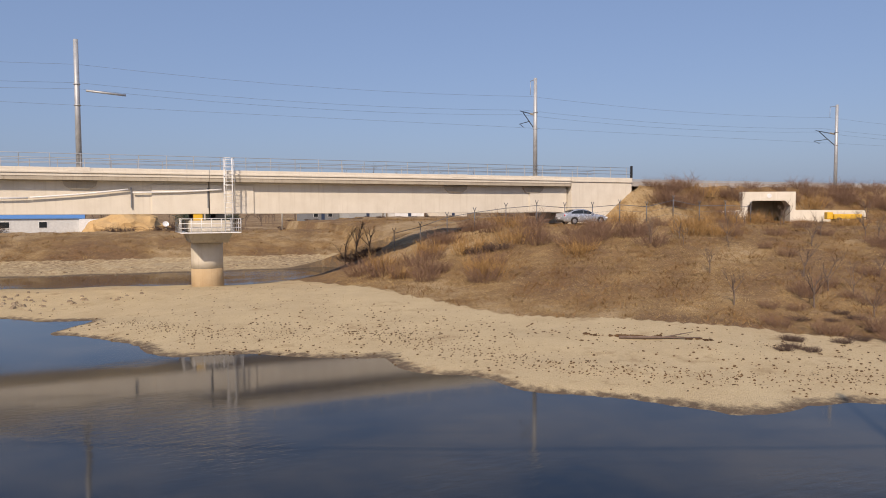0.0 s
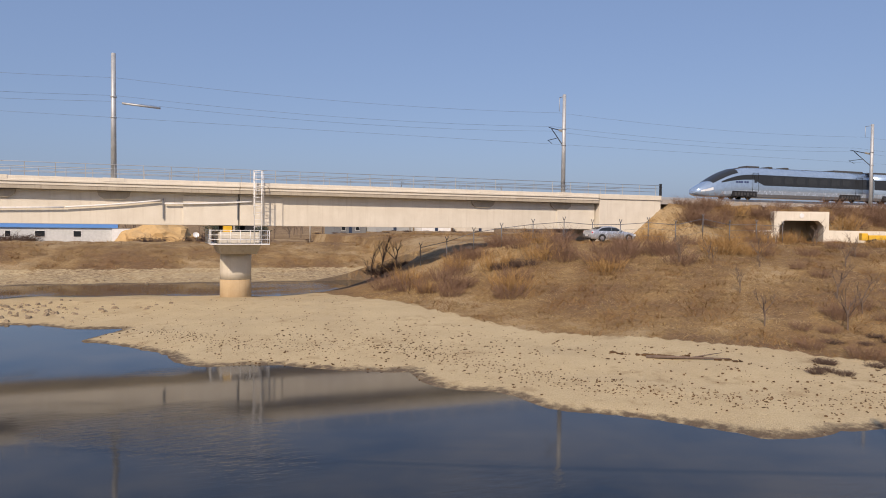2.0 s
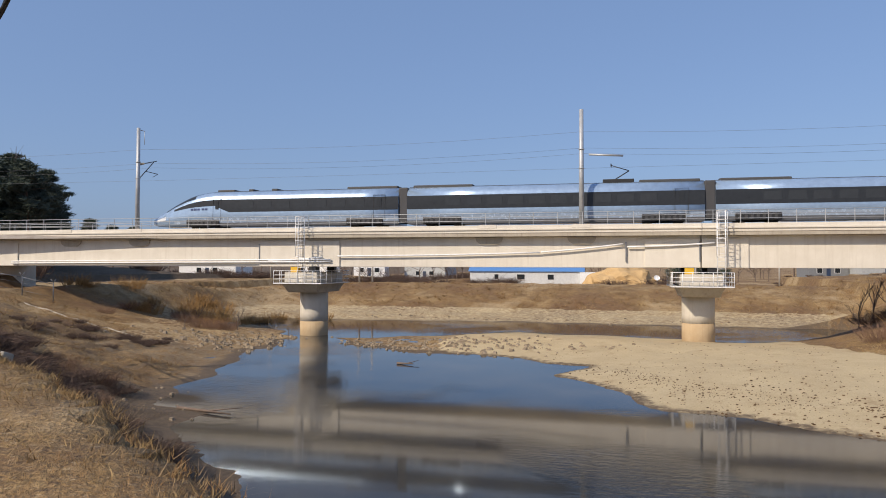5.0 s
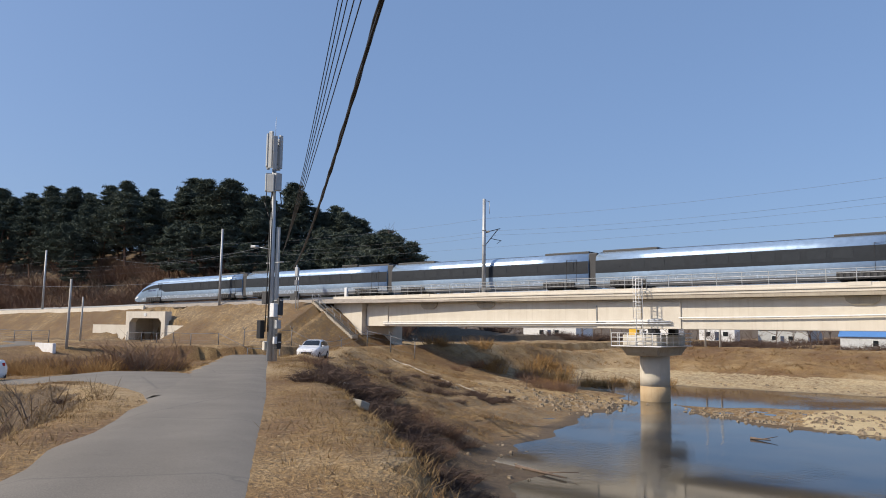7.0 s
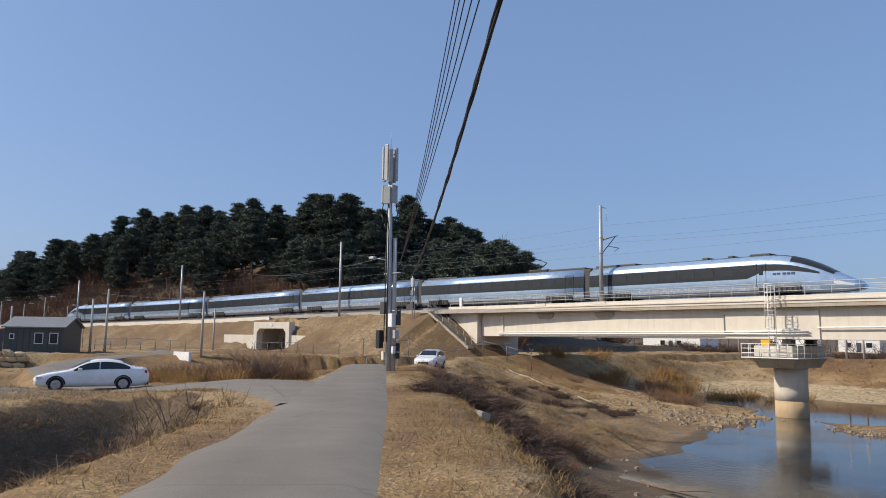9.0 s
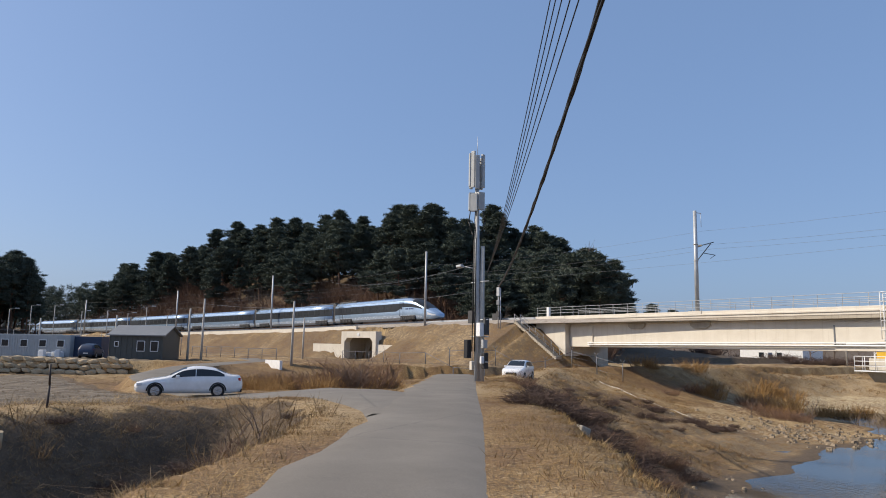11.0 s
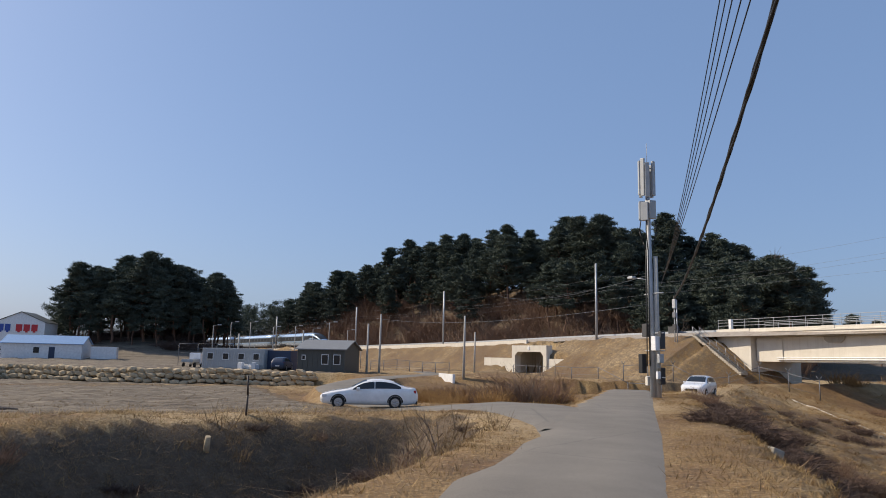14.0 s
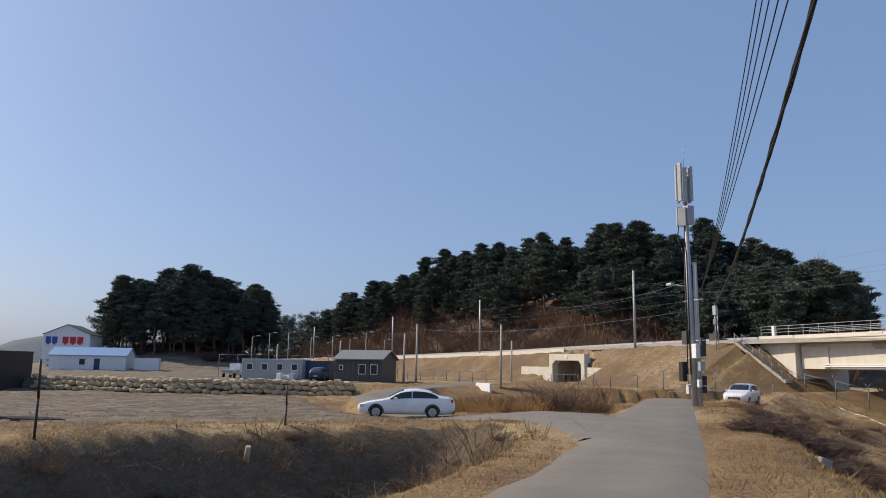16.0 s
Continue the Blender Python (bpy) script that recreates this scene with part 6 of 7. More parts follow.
pines = [pine(20 + k, h) for k, h in enumerate((13.0, 14.5, 12.0, 15.5, 11.5, 13.5, 14.0, 10.0))]
r = random.Random(9)
spots = []


def thicket(n, x0, x1, y0, y1, accept, gap, size=(0.8, 1.15)):
    made, tries = 0, 0
    while made < n and tries < n * 40:
        tries += 1
        x, y = r.uniform(x0, x1), r.uniform(y0, y1)
        if not accept(x, y) or any((x - a) ** 2 + (y - b) ** 2 < gap * gap for a, b in spots):
            continue
        spots.append((x, y))
        settle(r.choice(pines), x, y, r.uniform(0, 360), r.uniform(*size), 0.2)
        made += 1


def on_hill(x, y):
    """The pine wood: behind the line, up to its edge by the bridge."""
    off = y - float(track_y(np.array(x)))
    return 20 + 3 * math.sin(x * 0.21) < off < 54 and (x + 82) * 23 + (y - 91) * 20 < 0


thicket(200, -258, -84, 40, 142, on_hill, 4.2, (0.85, 1.27))
thicket(16, -216, -178, -28, 23, lambda x, y: 0.45 < ((x + 199) / 17) ** 2 + ((y + 2) / 24) ** 2 < 1, 2.4, (0.6, 0.9))
thicket(50, -214, -184, -22, 21, lambda x, y: ((x + 199) / 15) ** 2 + ((y + 0.5) / 20.5) ** 2 < 1, 3.0, (1.1, 1.45))
wv, wf, wr = [], [], random.Random(31)
for _ in range(250):
    x, y = wr.uniform(-315, -246), wr.uniform(2, 104)
    z = ground_z(x, y)
    for _k in range(13):
        f_ = wr.uniform(0.12, 1.0)
        tuft_clump(wv, wf, Vector((x + wr.gauss(0, 2.4 * (1.1 - f_)), y + wr.gauss(0, 2.4 * (1.1 - f_)), z + 13 * f_)), 1.5, 0.55, 34, wr)
for _ in range(170):
    x = wr.uniform(-245, -118)
    y = float(track_y(np.array(x))) + wr.uniform(36, 58)
    z = ground_z(x, y)
    for _k in range(9):
        f_ = wr.uniform(0.05, 0.8)
        tuft_clump(wv, wf, Vector((x + wr.gauss(0, 1.8), y + wr.gauss(0, 1.8), z + 11 * f_)), 1.4, 0.5, 34, wr)
for _ in range(70):
    a_, q_ = wr.uniform(0, 6.28), wr.uniform(0, 1) ** 0.5
    x, y = -199 + 14 * q_ * math.cos(a_), -2 + 22 * q_ * math.sin(a_)
    z = ground_z(x, y)
    top_ = 18.5 * (1 - 0.45 * q_ * q_)
    for _k in range(10):
        tuft_clump(wv, wf, Vector((x + wr.gauss(0, 1.4), y + wr.gauss(0, 1.4), z + top_ * wr.uniform(0.2, 1.0))), 1.4, 0.45, 34, wr)
me = bpy.data.meshes.new("far_woods")
me.from_pydata([tuple(v) for v in wv], [], wf)
me.materials.append(M_NEEDLE)
tagged(new("far_woods", me), "dark distant pine woods beyond the yard", "woods", kind="stuff")
thicket(8, -140, -118, 138, 160, lambda x, y: True, 5, (0.8, 1.0))
for k, (x, y) in enumerate(((-104, 84), (-99, 88), (-94, 92), (-91, 97), (-97, 97), (-88, 90))):
    settle(pines[(k * 3) % 6], x, y, k * 70, (0.95, 0.95, 0.9, 0.86, 1.0, 0.8)[k], 0.2)
for k, p in enumerate(pines):
    p.matrix_basis = pose(-150 + 6 * k, 96 + 3 * k, ground_z(-150 + 6 * k, 96 + 3 * k) - 0.2)

bare = [bare_tree(60 + k, h, M_TWIG) for k, h in enumerate((9.0, 7.5, 8.5))]
for k, b in enumerate(bare):
    b.matrix_basis = pose(-112 + 3.5 * k, 101 + 2 * k, ground_z(-112 + 3.5 * k, 101 + 2 * k)) @ Matrix.Scale(2.25, 4)
for k in range(76):
    x = r.uniform(-190, -78)
    settle(bare[k % 3], x, float(track_y(np.array(x))) + r.uniform(8, 19), r.uniform(0, 360), r.uniform(0.55, 0.95))
for k in range(60):
    settle(bare[k % 3], r.uniform(50, 114), r.uniform(222, 246), r.uniform(0, 360), r.uniform(1.6, 1.95))
for k in range(9):
    settle(pines[k % 6], r.uniform(58, 108), r.uniform(226, 244), k * 50, r.uniform(0.8, 0.95), 0.2)
for k in range(22):
    settle(bare[k % 3], r.uniform(112, 205), r.uniform(205, 260), r.uniform(0, 360), r.uniform(1.5, 1.9))
for k in range(60):
    x = r.uniform(-60, 190)
    settle(bare[k % 3], x, r.uniform(190, 300), r.uniform(0, 360), r.uniform(0.8, 1.2))
for k in range(14):
    settle(bare[k % 3], r.uniform(-90, -30), r.uniform(135, 170), r.uniform(0, 360), r.uniform(0.6, 1.0))

for k in range(90):
    x = r.uniform(-130, 130)
    settle(bare[k % 3], x, r.uniform(187, 205) if 24 < x < 90 else r.uniform(156, 186), r.uniform(0, 360), r.uniform(0.5, 0.95))
sap = [bare_tree(80 + k, 3.2, M_TWIG, "sapling", "thin leafless sapling on the dry bank", 0.35, 3) for k in range(3)]
for k, (x, y, sz) in enumerate(((35.1, 28.2, 1.25), (31.5, 30.5, 0.95), (38.5, 30, 1.0))):
    sap[k].matrix_basis = pose(x, y, ground_z(x, y)) @ Matrix.Scale(sz, 4)
for k, (x, y, sz) in enumerate(((40, 33, 1.1), (43, 27.5, 1.2), (36.3, 25.5, 0.8), (-21.4, 8.6, 0.75), (-19.6, 7.6, 0.65), (-18.6, 8.4, 0.6), (-41, 63, 0.9), (-37, 66, 1.0), (-34, 68, 0.8), (-44, 70, 1.0), (22, 72, 1.8), (20.5, 71, 1.6), (23, 70.5, 1.7), (-30.5, 64, 0.5))):
    settle(sap[k % 3], x, y, r.uniform(0, 360), sz)
for k in range(14):
    settle(sap[k % 3], r.uniform(34, 62), r.uniform(24, 48), r.uniform(0, 360), r.uniform(0.5, 1.0))
red = shrub(1, 2.4, 3.0, 110, M_REDTWIG, "red_brush", "tangled reddish-brown brush on the bank", 1.1)
red.matrix_basis = pose(-47.6, 24.2, ground_z(-47.6, 24.2))
tan = shrub(2, 1.7, 2.6, 120, M_REED, "tan_brush", "clump of tall dry tan reeds")
tan.matrix_basis = pose(-45, 22.5, ground_z(-45, 22.5))
dark = shrub(3, 1.5, 2.8, 210, M_DARKTWIG, "dark_brush", "dense dark leafless brush on the slope", 1.7)
dark.matrix_basis = pose(-24.0, 25.6, ground_z(-24.0, 25.6))
dead = shrub(5, 1.5, 1.4, 12, M_MURK, "stalk_clump", "dead pale stalks standing in the pit")
dead.matrix_basis = pose(-17.5, 8.2, ground_z(-17.5, 8.2))
for _ in range(90):
    x = r.uniform(-130, 120)
    settle(dark, x, r.uniform(124, 176), r.uniform(0, 360), r.uniform(0.35, 0.7) if 22 < x < 90 else r.uniform(1.5, 2.6))
for _ in range(64):
    settle(tan, r.uniform(-62, -43), r.uniform(18, 30), r.uniform(0, 360), r.uniform(0.5, 0.95))
for _ in range(16):
    settle(red, r.uniform(-60, -44), r.uniform(21, 28), r.uniform(0, 360), r.uniform(0.55, 1.0))
for _ in range(30):
    t_ = r.uniform(0, 1) ** 0.8
    settle(dark, -19 - 14 * t_ + r.gauss(0, 1.7), 22.2 + 9.5 * t_ + r.gauss(0, 1.3), r.uniform(0, 360), r.uniform(0.4, 0.9))
for _ in range(18):
    settle(dark, -13 - 7 * r.uniform(0, 1), 16.0 + r.uniform(0, 6.5), r.uniform(0, 360), r.uniform(0.4, 0.8))
for _ in range(64):
    t_ = r.uniform(0.3, 1)
    settle(dark, -42 + 19 * t_ + r.gauss(0, 1.1), 37.5 - 11.5 * t_ + r.gauss(0, 1.5), r.uniform(0, 360), r.uniform(0.35, 0.8))
for _ in range(20):
    t_ = r.uniform(0.3, 1)
    settle(red, -41 + 17 * t_ + r.gauss(0, 1.4), 37.5 - 10 * t_ + r.gauss(0, 1.6), r.uniform(0, 360), r.uniform(0.3, 0.6))
for _ in range(26):
    settle(dark, r.uniform(-44, -34), r.uniform(41, 52), r.uniform(0, 360), r.uniform(0.3, 0.7))
for _ in range(130):
    x, y = r.uniform(-27, -6), r.uniform(-9, 11.5)
    if float(poly_distance(np.array([x]), np.array([y]), PIT)[0]) < -0.6:
        settle(dark if _ % 3 else red, x, y, r.uniform(0, 360), r.uniform(0.16, 0.34))
settle(red, -44.6, 25.2, 20, 1.5)
settle(red, -45.2, 24.0, 160, 1.3)
fan = shrub(21, 3.3, 1.0, 70, M_TWIG, "bare_bush", "large bare bush of fanned brown stems by the fork", 1.1)
fan.matrix_basis = pose(-43.6, 24.0, ground_z(-43.6, 24.0))
for _ in range(22):
    settle(dead, r.uniform(-24, -13), r.uniform(3.0, 10.0), r.uniform(0, 360), r.uniform(0.35, 0.7))
for _ in range(34):
    settle(red, r.uniform(18, 40), r.uniform(44, 62), r.uniform(0, 360), r.uniform(0.6, 1.1))
for _ in range(26):
    settle(tan, r.uniform(18, 75), r.uniform(46, 60), r.uniform(0, 360), r.uniform(0.8, 1.4))
for _ in range(26):
    settle(red, r.uniform(30, 50), r.uniform(21, 32), r.uniform(0, 360), r.uniform(0.35, 0.65))
for _ in range(26):
    settle(sap[_ % 3], r.uniform(52, 92), r.uniform(34, 56), r.uniform(0, 360), r.uniform(0.7, 1.3))
for _ in range(46):
    settle(red, r.uniform(44, 90), r.uniform(30, 55), r.uniform(0, 360), r.uniform(0.35, 0.7))
for _ in range(14):
    settle(dark, r.uniform(26, 36), r.uniform(22, 27), r.uniform(0, 360), r.uniform(0.25, 0.4))
for _ in range(100):
    settle(red, r.uniform(50, 130), r.uniform(57, 61.5), r.uniform(0, 360), r.uniform(0.6, 1.05))
for _ in range(30):
    settle(tan, r.uniform(-62, -34), r.uniform(68, 86), r.uniform(0, 360), r.uniform(0.8, 1.5))
for _ in range(12):
    settle(red, r.uniform(-52, -34), r.uniform(62, 74), r.uniform(0, 360), r.uniform(0.5, 0.9))
for x, y, s in ((21.6, 71.8, 1.1), (20.4, 72.6, 0.9), (22.8, 71.2, 1.0), (24, 72.4, 0.9), (26.6, 53.4, 0.8), (28, 52.4, 0.9)):
    settle(dark, x, y, x * 40, s)
for _ in range(46):
    settle(dark, -197 + r.gauss(0, 11), -4 + r.gauss(0, 16), r.uniform(0, 360), r.uniform(1.6, 2.8))
# undergrowth at the foot of the wooded hill
stem_co = np.array([tuple(v.co) for v in red.data.vertices])
stem_faces = [tuple(p.vertices) for p in red.data.polygons]
uv_, uf_ = [], []
for k in range(290):
    x = r.uniform(-262, -82)
    y = float(track_y(np.array(x))) + r.uniform(8, 26)
    m_ = np.array((pose(x, y, ground_z(x, y), 0, 0, r.uniform(0, 360)) @ Matrix.Scale(r.uniform(1.6, 2.9), 4)))
    uv_.append(stem_co @ m_[:3, :3].T + m_[:3, 3])
    uf_ += [tuple(i + k * len(stem_co) for i in f) for f in stem_faces]
me = bpy.data.meshes.new("undergrowth")
me.from_pydata(np.concatenate(uv_).tolist(), [], uf_)
me.materials.append(M_REDTWIG)
tagged(new("undergrowth", me), "reddish-brown leafless undergrowth below the pines", "undergrowth", kind="stuff")


LEFTWARD = 1.0 if float(line_distance(np.array([-12.0]), np.array([4.0]), ROAD_MID)[0]) > 0 else -1.0


def grass(name, label, mat, areas, seed, blades=6, keep=None, lay=1.0):
    """Blades in tufts over stretches of the plan: x0, x1, y0, y1, tufts a square metre, height."""
    g = np.random.default_rng(seed)
    V, n0 = [], 0
    for x0, x1, y0, y1, dens, tall, thin in areas:
        n = int((x1 - x0) * (y1 - y0) * dens)
        x, y = g.uniform(x0, x1, n), g.uniform(y0, y1, n)
        h, sand, soil, _ = heights(x, y)
        patch = np.sin(x * 0.55 + 3 * np.sin(y * 0.23)) * np.sin(y * 0.6 + 2 * np.sin(x * 0.31))
        lanes = np.minimum(np.abs(line_distance(x, y, ROAD_MID)) - 1.62, np.abs(line_distance(x, y, SIDE_MID)) - 1.75)
        lanes = np.minimum(lanes, np.abs(line_distance(x, y, MOUTH)) - 2.0)
        lanes = np.where((x > -17) & (line_distance(x, y, ROAD_MID) * LEFTWARD > 1.25), 1.0, lanes)
        ok = (h > 0.12) & (sand < 0.3) & (lanes > g.uniform(-0.08, 0.4, n)) & (np.hypot(x + 0.8, y - 1.2) > 3.0) & (np.abs(y - track_y(x)) > 3.4)
        ok &= ~((y > FACE - 0.3) & (y < FACE + 7.6) & (x > GIRDER_L - 5.4) & (x < GIRDER_R + 8))
        if keep:
            ok &= keep(x, y, h, soil, patch, g)
        x, y, h = x[ok], y[ok], h[ok]
        n = len(x)
        lean_t = g.normal(0, 0.3, (n, 2))
        size = tall * g.uniform(0.55, 1.25, n)
        for _ in range(blades):
            bx, by = x + g.normal(0, 0.16 * (tall / 0.35), n), y + g.normal(0, 0.16 * (tall / 0.35), n)
            a = g.uniform(0, 2 * np.pi, n)
            w = thin * (0.35 + 0.65 * size / tall)
            tip = lean_t * 1.6 + g.normal(0, 0.6, (n, 2))
            base1 = np.stack([bx - w * np.cos(a), by - w * np.sin(a), h - 0.05], -1)
            base2 = np.stack([bx + w * np.cos(a), by + w * np.sin(a), h - 0.05], -1)
            top = np.stack([bx + tip[:, 0] * size, by + tip[:, 1] * size, h + size * lay * g.uniform(0.12, 0.8, n)], -1)
            V.append(np.stack([base1, base2, top], 1).reshape(-1, 3))
    co = np.concatenate(V)
    me = bpy.data.meshes.new(name)
    k = len(co) // 3
    me.vertices.add(len(co))
    me.vertices.foreach_set("co", co.astype(np.float32).ravel())
    me.loops.add(len(co))
    me.loops.foreach_set("vertex_index", np.arange(len(co), dtype=np.int32))
    me.polygons.add(k)
    me.polygons.foreach_set("loop_start", np.arange(0, len(co), 3, dtype=np.int32))
    me.update(calc_edges=True)
    me.materials.append(mat)
    return tagged(new(name, me), label, "grass", kind="stuff")


grass("tan_grass", "withered tan grass over the banks", M_TAN, ((-20, 0, 4, 24, 70, 0.07, 0.004), (-40, -18, 12, 40, 30, 0.10, 0.007), (-62, -18, 30, 62, 4, 0.30, 0.018), (14, 100, 14, 60, 5.5, 0.34, 0.018), (-84, -28, -32, 30, 3, 0.22, 0.016), (-180, -68, 34, 60, 1.6, 0.4, 0.03), (-60, 70, 92, 114, 1.1, 0.5, 0.03), (-64, -34, 66, 92, 1.3, 0.6, 0.03), (-30, -4, -8, 14, 10, 0.16, 0.009)), 1,
      keep=lambda x, y, h, soil, patch, g: (soil < 0.5) & (g.uniform(0, 1, len(x)) < 0.75 + 0.25 * patch))
grass("rusty_weeds", "rust-brown weeds in patches over the banks", M_RUST, ((-20, 0, 4, 24, 34, 0.08, 0.0045), (-40, -18, 12, 40, 18, 0.13, 0.009), (-62, -18, 34, 62, 2.5, 0.4, 0.02), (14, 100, 14, 60, 3.4, 0.5, 0.022), (45, 130, 52, 62, 3.5, 0.6, 0.025), (-150, -66, 36, 62, 5.0, 0.32, 0.02), (-60, 70, 92, 114, 1.6, 0.55, 0.03), (-64, -34, 66, 92, 1.2, 0.7, 0.03)), 2,
      keep=lambda x, y, h, soil, patch, g: (soil < 0.55) & ((patch > 0.1) | ((x < -66) & (y > 36))))
grass("dark_weeds", "dead grey-brown weeds matting the pit and the water's edge", M_MURK, ((-29, -2, -14, 13, 44, 0.15, 0.007), (-42, -3, 10, 44, 24, 0.12, 0.006), (-84, -34, -32, 14, 2.0, 0.14, 0.016), (-215, -76, 50, 90, 0.9, 0.9, 0.04)), 3,
      keep=lambda x, y, h, soil, patch, g: (soil > 0.3) | (g.uniform(0, 1, len(x)) < 0.25))

grass("pit_straw", "pale broken straw standing among the pit's dark weeds", M_TAN, ((-28, -2, -13, 12.5, 26, 0.2, 0.006),), 7, keep=lambda x, y, h, soil, patch, g: (soil > 0.5) & (g.uniform(0, 1, len(x)) < 0.6 + 0.4 * patch))
grass("fallen_stems", "tangled fallen brown stems over the pit and the bank", M_STEM, ((-29, -2, -14, 13, 22, 0.75, 0.006), (-44, -6, 12, 46, 8, 0.6, 0.006), (-60, -27, -14, 12, 2.5, 0.5, 0.009)), 8, 4,
      keep=lambda x, y, h, soil, patch, g: (soil > 0.3) & (g.uniform(0, 1, len(x)) < 0.7 + 0.3 * patch), lay=0.32)
grass("field_straw", "tall pale dry grass along the field's edge", M_STRAW, ((-36, -19, -22, 12, 14, 0.30, 0.007),), 11, 6,
      keep=lambda x, y, h, soil, patch, g: (poly_distance(x, y, PIT) > 0.1) & (poly_distance(x, y, PIT) < 5.5) & (g.uniform(0, 1, len(x)) < 0.6 + 0.4 * patch))
grass("bank_straw", "pale flattened straw on the slope beyond the sand", M_STRAW, ((14, 70, 16, 58, 5.0, 0.5, 0.014), (-44, -18, 40, 60, 3.0, 0.5, 0.014)), 9, 5,
      keep=lambda x, y, h, soil, patch, g: (soil < 0.5) & (patch < 0.05), lay=0.45)


def scatter(name, label, mat, spots_, seed, flat, category):
    """Small ragged pieces lying on the land, one mesh."""
    g = random.Random(seed)
    verts, faces = [], []
    for x, y, s in spots_:
        z = ground_z(x, y)
        if z < -0.15:
            continue
        a0 = g.uniform(0, 6.28)
        n = 6
        k = len(verts)
        for i in range(n):
            a = a0 + 2 * math.pi * i / n
            q = s * g.uniform(0.6, 1.2)
            verts.append((x + q * math.cos(a), y + q * math.sin(a) * g.uniform(0.5, 1), z - 0.02))
        for i in range(n):
            a = a0 + 2 * math.pi * (i + 0.3) / n
            q = s * g.uniform(0.3, 0.7)
            verts.append((x + q * math.cos(a), y + q * math.sin(a), z + s * flat * g.uniform(0.6, 1.2)))
        faces += [(k + i, k + (i + 1) % n, k + n + (i + 1) % n, k + n + i) for i in range(n)] + [tuple(k + n + i for i in range(n))]
    me = bpy.data.meshes.new(name)
    me.from_pydata(verts, [], faces)
    me.materials.append(mat)
    return tagged(new(name, me), label, category, kind="stuff")


ev = thing("evergreen_bush", "dark green evergreen bush behind the levee", "bush", group="evergreen bushes")
bv, bf, br_ = [], [], random.Random(12)
for _ in range(40):
    a = br_.uniform(0, 6.28)
    tuft_clump(bv, bf, Vector((math.cos(a) * br_.uniform(0, 1.9), math.sin(a) * br_.uniform(0, 1.9), br_.uniform(0.5, 3.6))), 0.8, 0.7, 30, br_)
me = bpy.data.meshes.new("foliage")
me.from_pydata([tuple(v) for v in bv], [], bf)
me.materials.append(M_NEEDLE)
fo = new("foliage", me)
fo.parent = ev
bm = bmesh.new()
tube(bm, (0, 0, -0.2), (0, 0, 2.6), 0.16, 0.06, n=7)
part("stem", bm, M_BARK, ev)
for x, y, s in ((13, 150, 1.1), (15.4, 151, 1.25), (18, 150, 1.15), (20.4, 152, 0.9)):
    settle(ev, x, y, x * 31, s)
ev.matrix_basis = pose(11, 151, ground_z(11, 151))
dish = thing("satellite_dish", "white satellite dish on a short post", "dish", pose(7, 140, ground_z(7, 140)))
bm = bmesh.new()
tube(bm, (0, 0, -0.2), (0, 0, 1.3), 0.06, n=8)
part("post", bm, M_STEEL, dish)
bm = bmesh.new()
bmesh.ops.create_uvsphere(bm, u_segments=20, v_segments=12, radius=1.0)
bmesh.ops.delete(bm, geom=[v for v in bm.verts if v.co.z > -0.45], context="VERTS")
bmesh.ops.transform(bm, matrix=pose(0, -0.3, 1.7, 60, 0, 10) @ Matrix.Diagonal((0.65, 0.65, 0.35, 1)), verts=bm.verts)
bmesh.ops.solidify(bm, geom=bm.faces[:], thickness=0.04)
part("reflector", bm, M_WHITE, dish)

g = random.Random(3)
bits = []
for _ in range(1700):
    t = g.uniform(0, 1)
    x, y = 0.5 + 30 * t + g.gauss(0, 3.5), 44 - 24 * t + g.gauss(0, 4.0) - 3 * math.sin(t * 9)
    if line_distance(np.array([x]), np.array([y]), SAND_R)[0] > 0.5:
        bits.append((x, y, g.choice((0.03, 0.04, 0.05, 0.09))))
shore = [(-1.5, 45.5), (2.5, 39.0), (11.5, 34.5), (13.2, 28.2), (16, 22.8), (20, 19.4), (26, 17.6)]
for _ in range(1300):
    k = g.randrange(6)
    t = g.uniform(0, 1)
    bits.append((shore[k][0] + (shore[k + 1][0] - shore[k][0]) * t + g.gauss(1.0, 0.8), shore[k][1] + (shore[k + 1][1] - shore[k][1]) * t + g.gauss(0.6, 0.8), g.uniform(0.025, 0.07)))
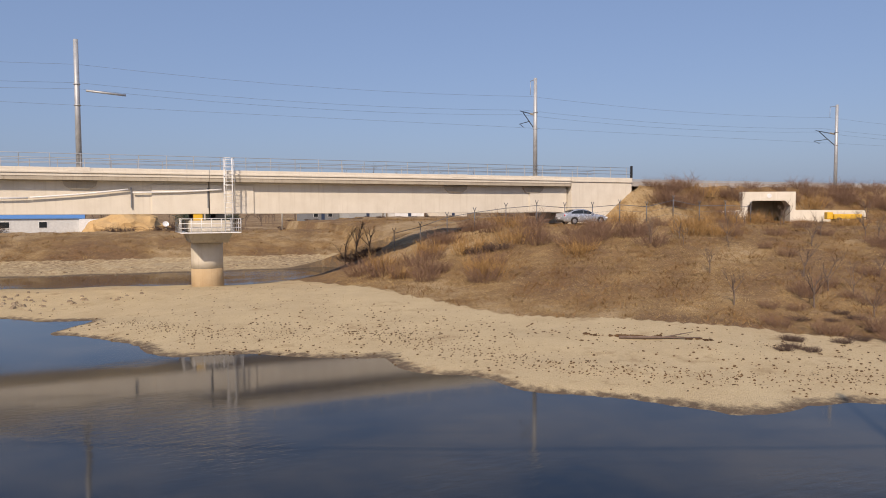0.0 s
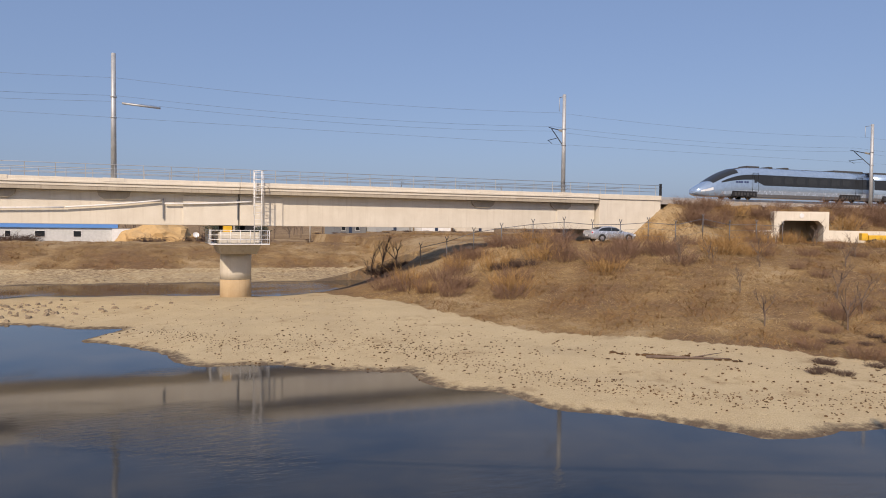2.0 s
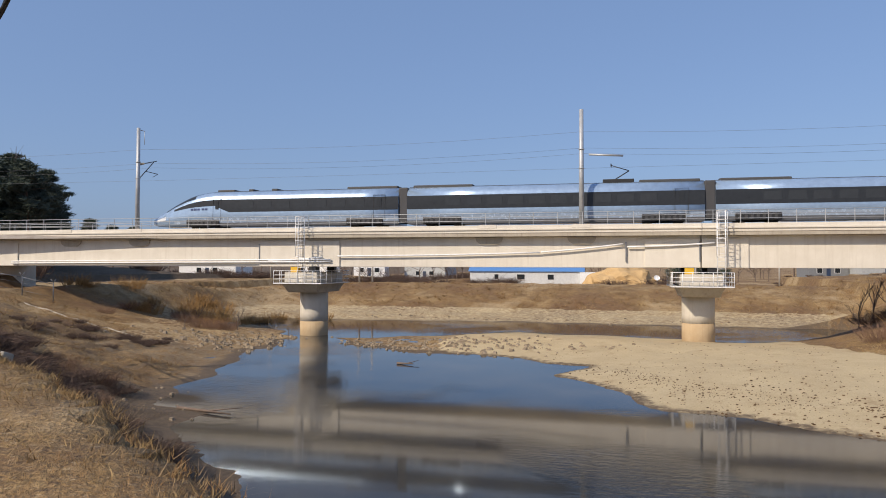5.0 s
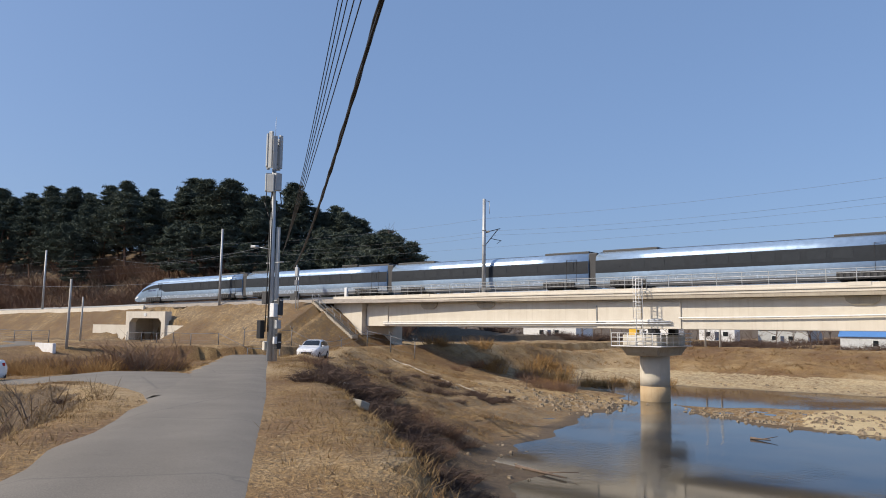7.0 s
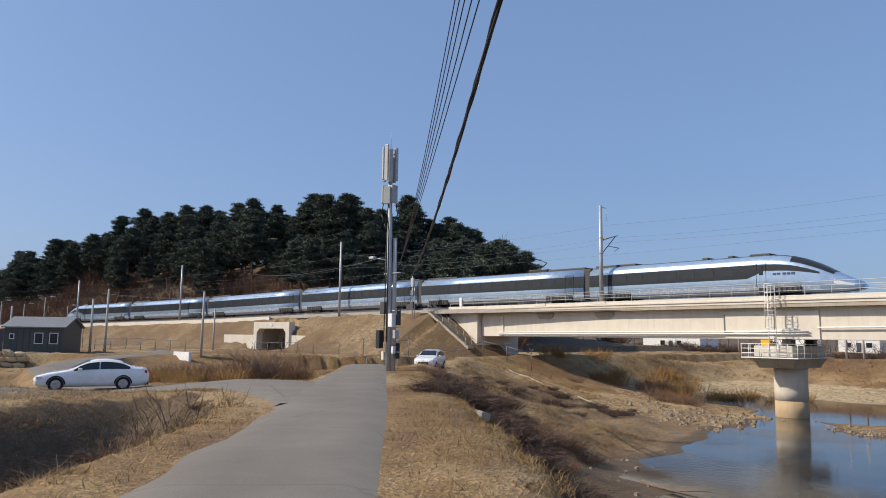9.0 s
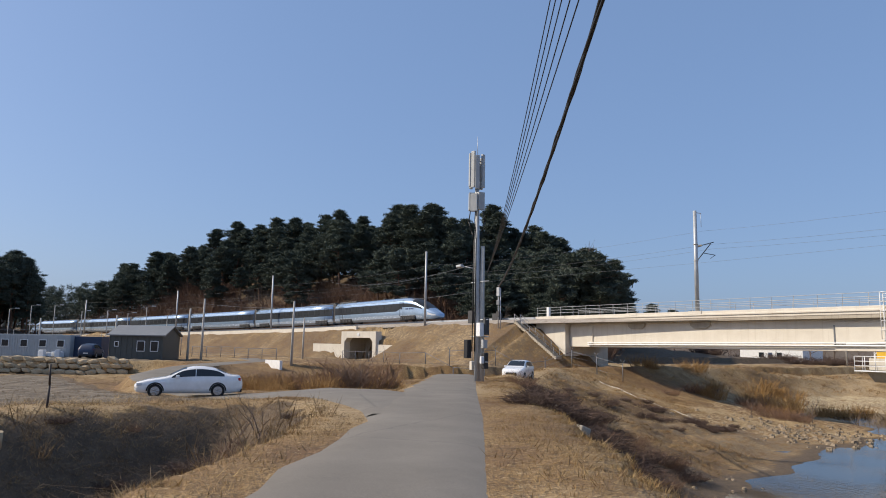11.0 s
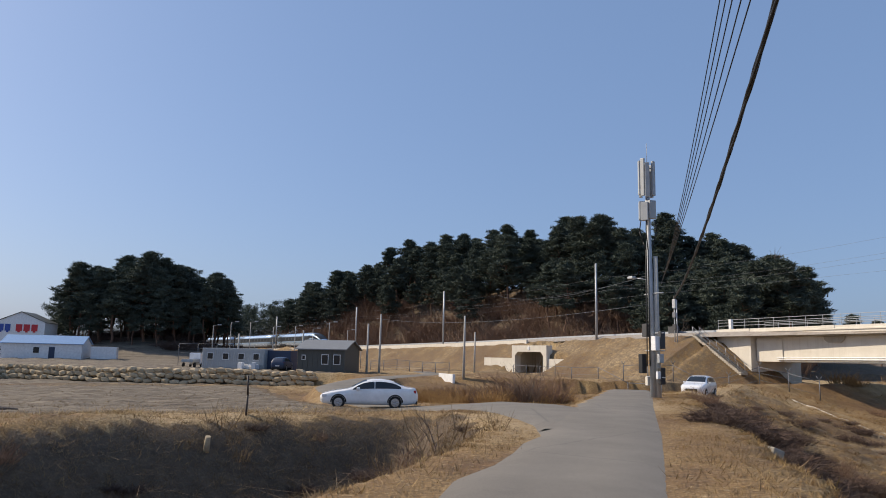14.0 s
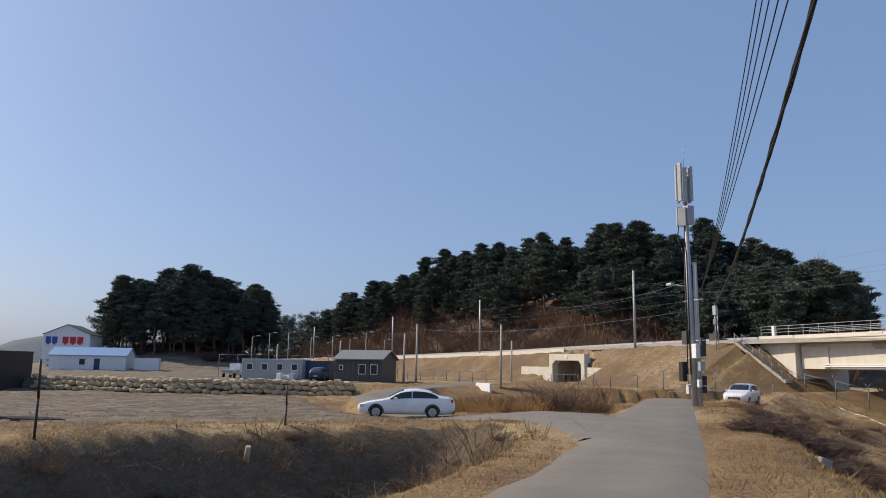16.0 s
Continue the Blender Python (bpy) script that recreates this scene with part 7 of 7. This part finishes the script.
for _ in range(300):
    bits.append((g.uniform(-6, 14), g.uniform(36, 60), g.uniform(0.03, 0.08)))
for _ in range(60):
    t = g.uniform(0, 1)
    bits.append((20.5 + 4.2 * t, 29 - 3.6 * t + g.gauss(0, 0.12), g.uniform(0.08, 0.2)))
scatter("sand_litter", "dark leaf litter and clods strewn over the sand", M_LITTER, bits, 5, 0.45, "litter")
stones = [(g.gauss(-31, 4), g.gauss(56, 3.2), g.uniform(0.1, 0.32)) for _ in range(240)] + [(g.gauss(-14, 6), g.gauss(57.5, 2.2), g.uniform(0.08, 0.3)) for _ in range(280)] + [(g.uniform(-40, 30), 88 + g.gauss(0, 1.0), g.uniform(0.1, 0.3)) for _ in range(50)] + [(g.gauss(-22, 3.5), g.gauss(33, 3.5), g.uniform(0.06, 0.2)) for _ in range(60)]
scatter("river_stones", "loose tan river stones along the water's edge", M_GRAVEL, stones, 6, 0.6, "stones")
for a_, b_ in (((21.3, 27.6), (24.4, 25.6)), ((-19.5, 29.8), (-16.4, 29.0)), ((-14.4, 46.9), (-13.2, 46.6))):
    bm = bmesh.new()
    za, zb = max(0, ground_z(*a_)), max(0, ground_z(*b_))
    tube(bm, (*a_, za + 0.06), (*b_, zb + 0.1), 0.09, 0.03, n=7)
    tube(bm, ((a_[0] + b_[0]) / 2, (a_[1] + b_[1]) / 2, (za + zb) / 2 + 0.06), (b_[0] + 0.2, b_[1] + 0.7, zb + 0.25), 0.04, 0.015, n=5)
    single("driftwood", bm, M_TWIG, "dark driftwood branch washed up by the water", "branch", group="driftwood")


# ---- what moves ----
def motions():
    for i, c in enumerate(cars):
        rows = []
        front = sum(LENGTHS[:i])
        for k in range(33):
            t = k * 0.5
            s = S0 + SPEED * t - front
            a, b = track_at(s - 4), track_at(s - LENGTHS[i] + 4)
            m = (a + b) / 2
            d = b - a
            rows.append((t, pose(m.x, m.y, m.z, 0, -math.degrees(math.atan2(d.z, math.hypot(d.x, d.y))), math.degrees(math.atan2(d.y, d.x)))))
        walk(c, rows)


motions()
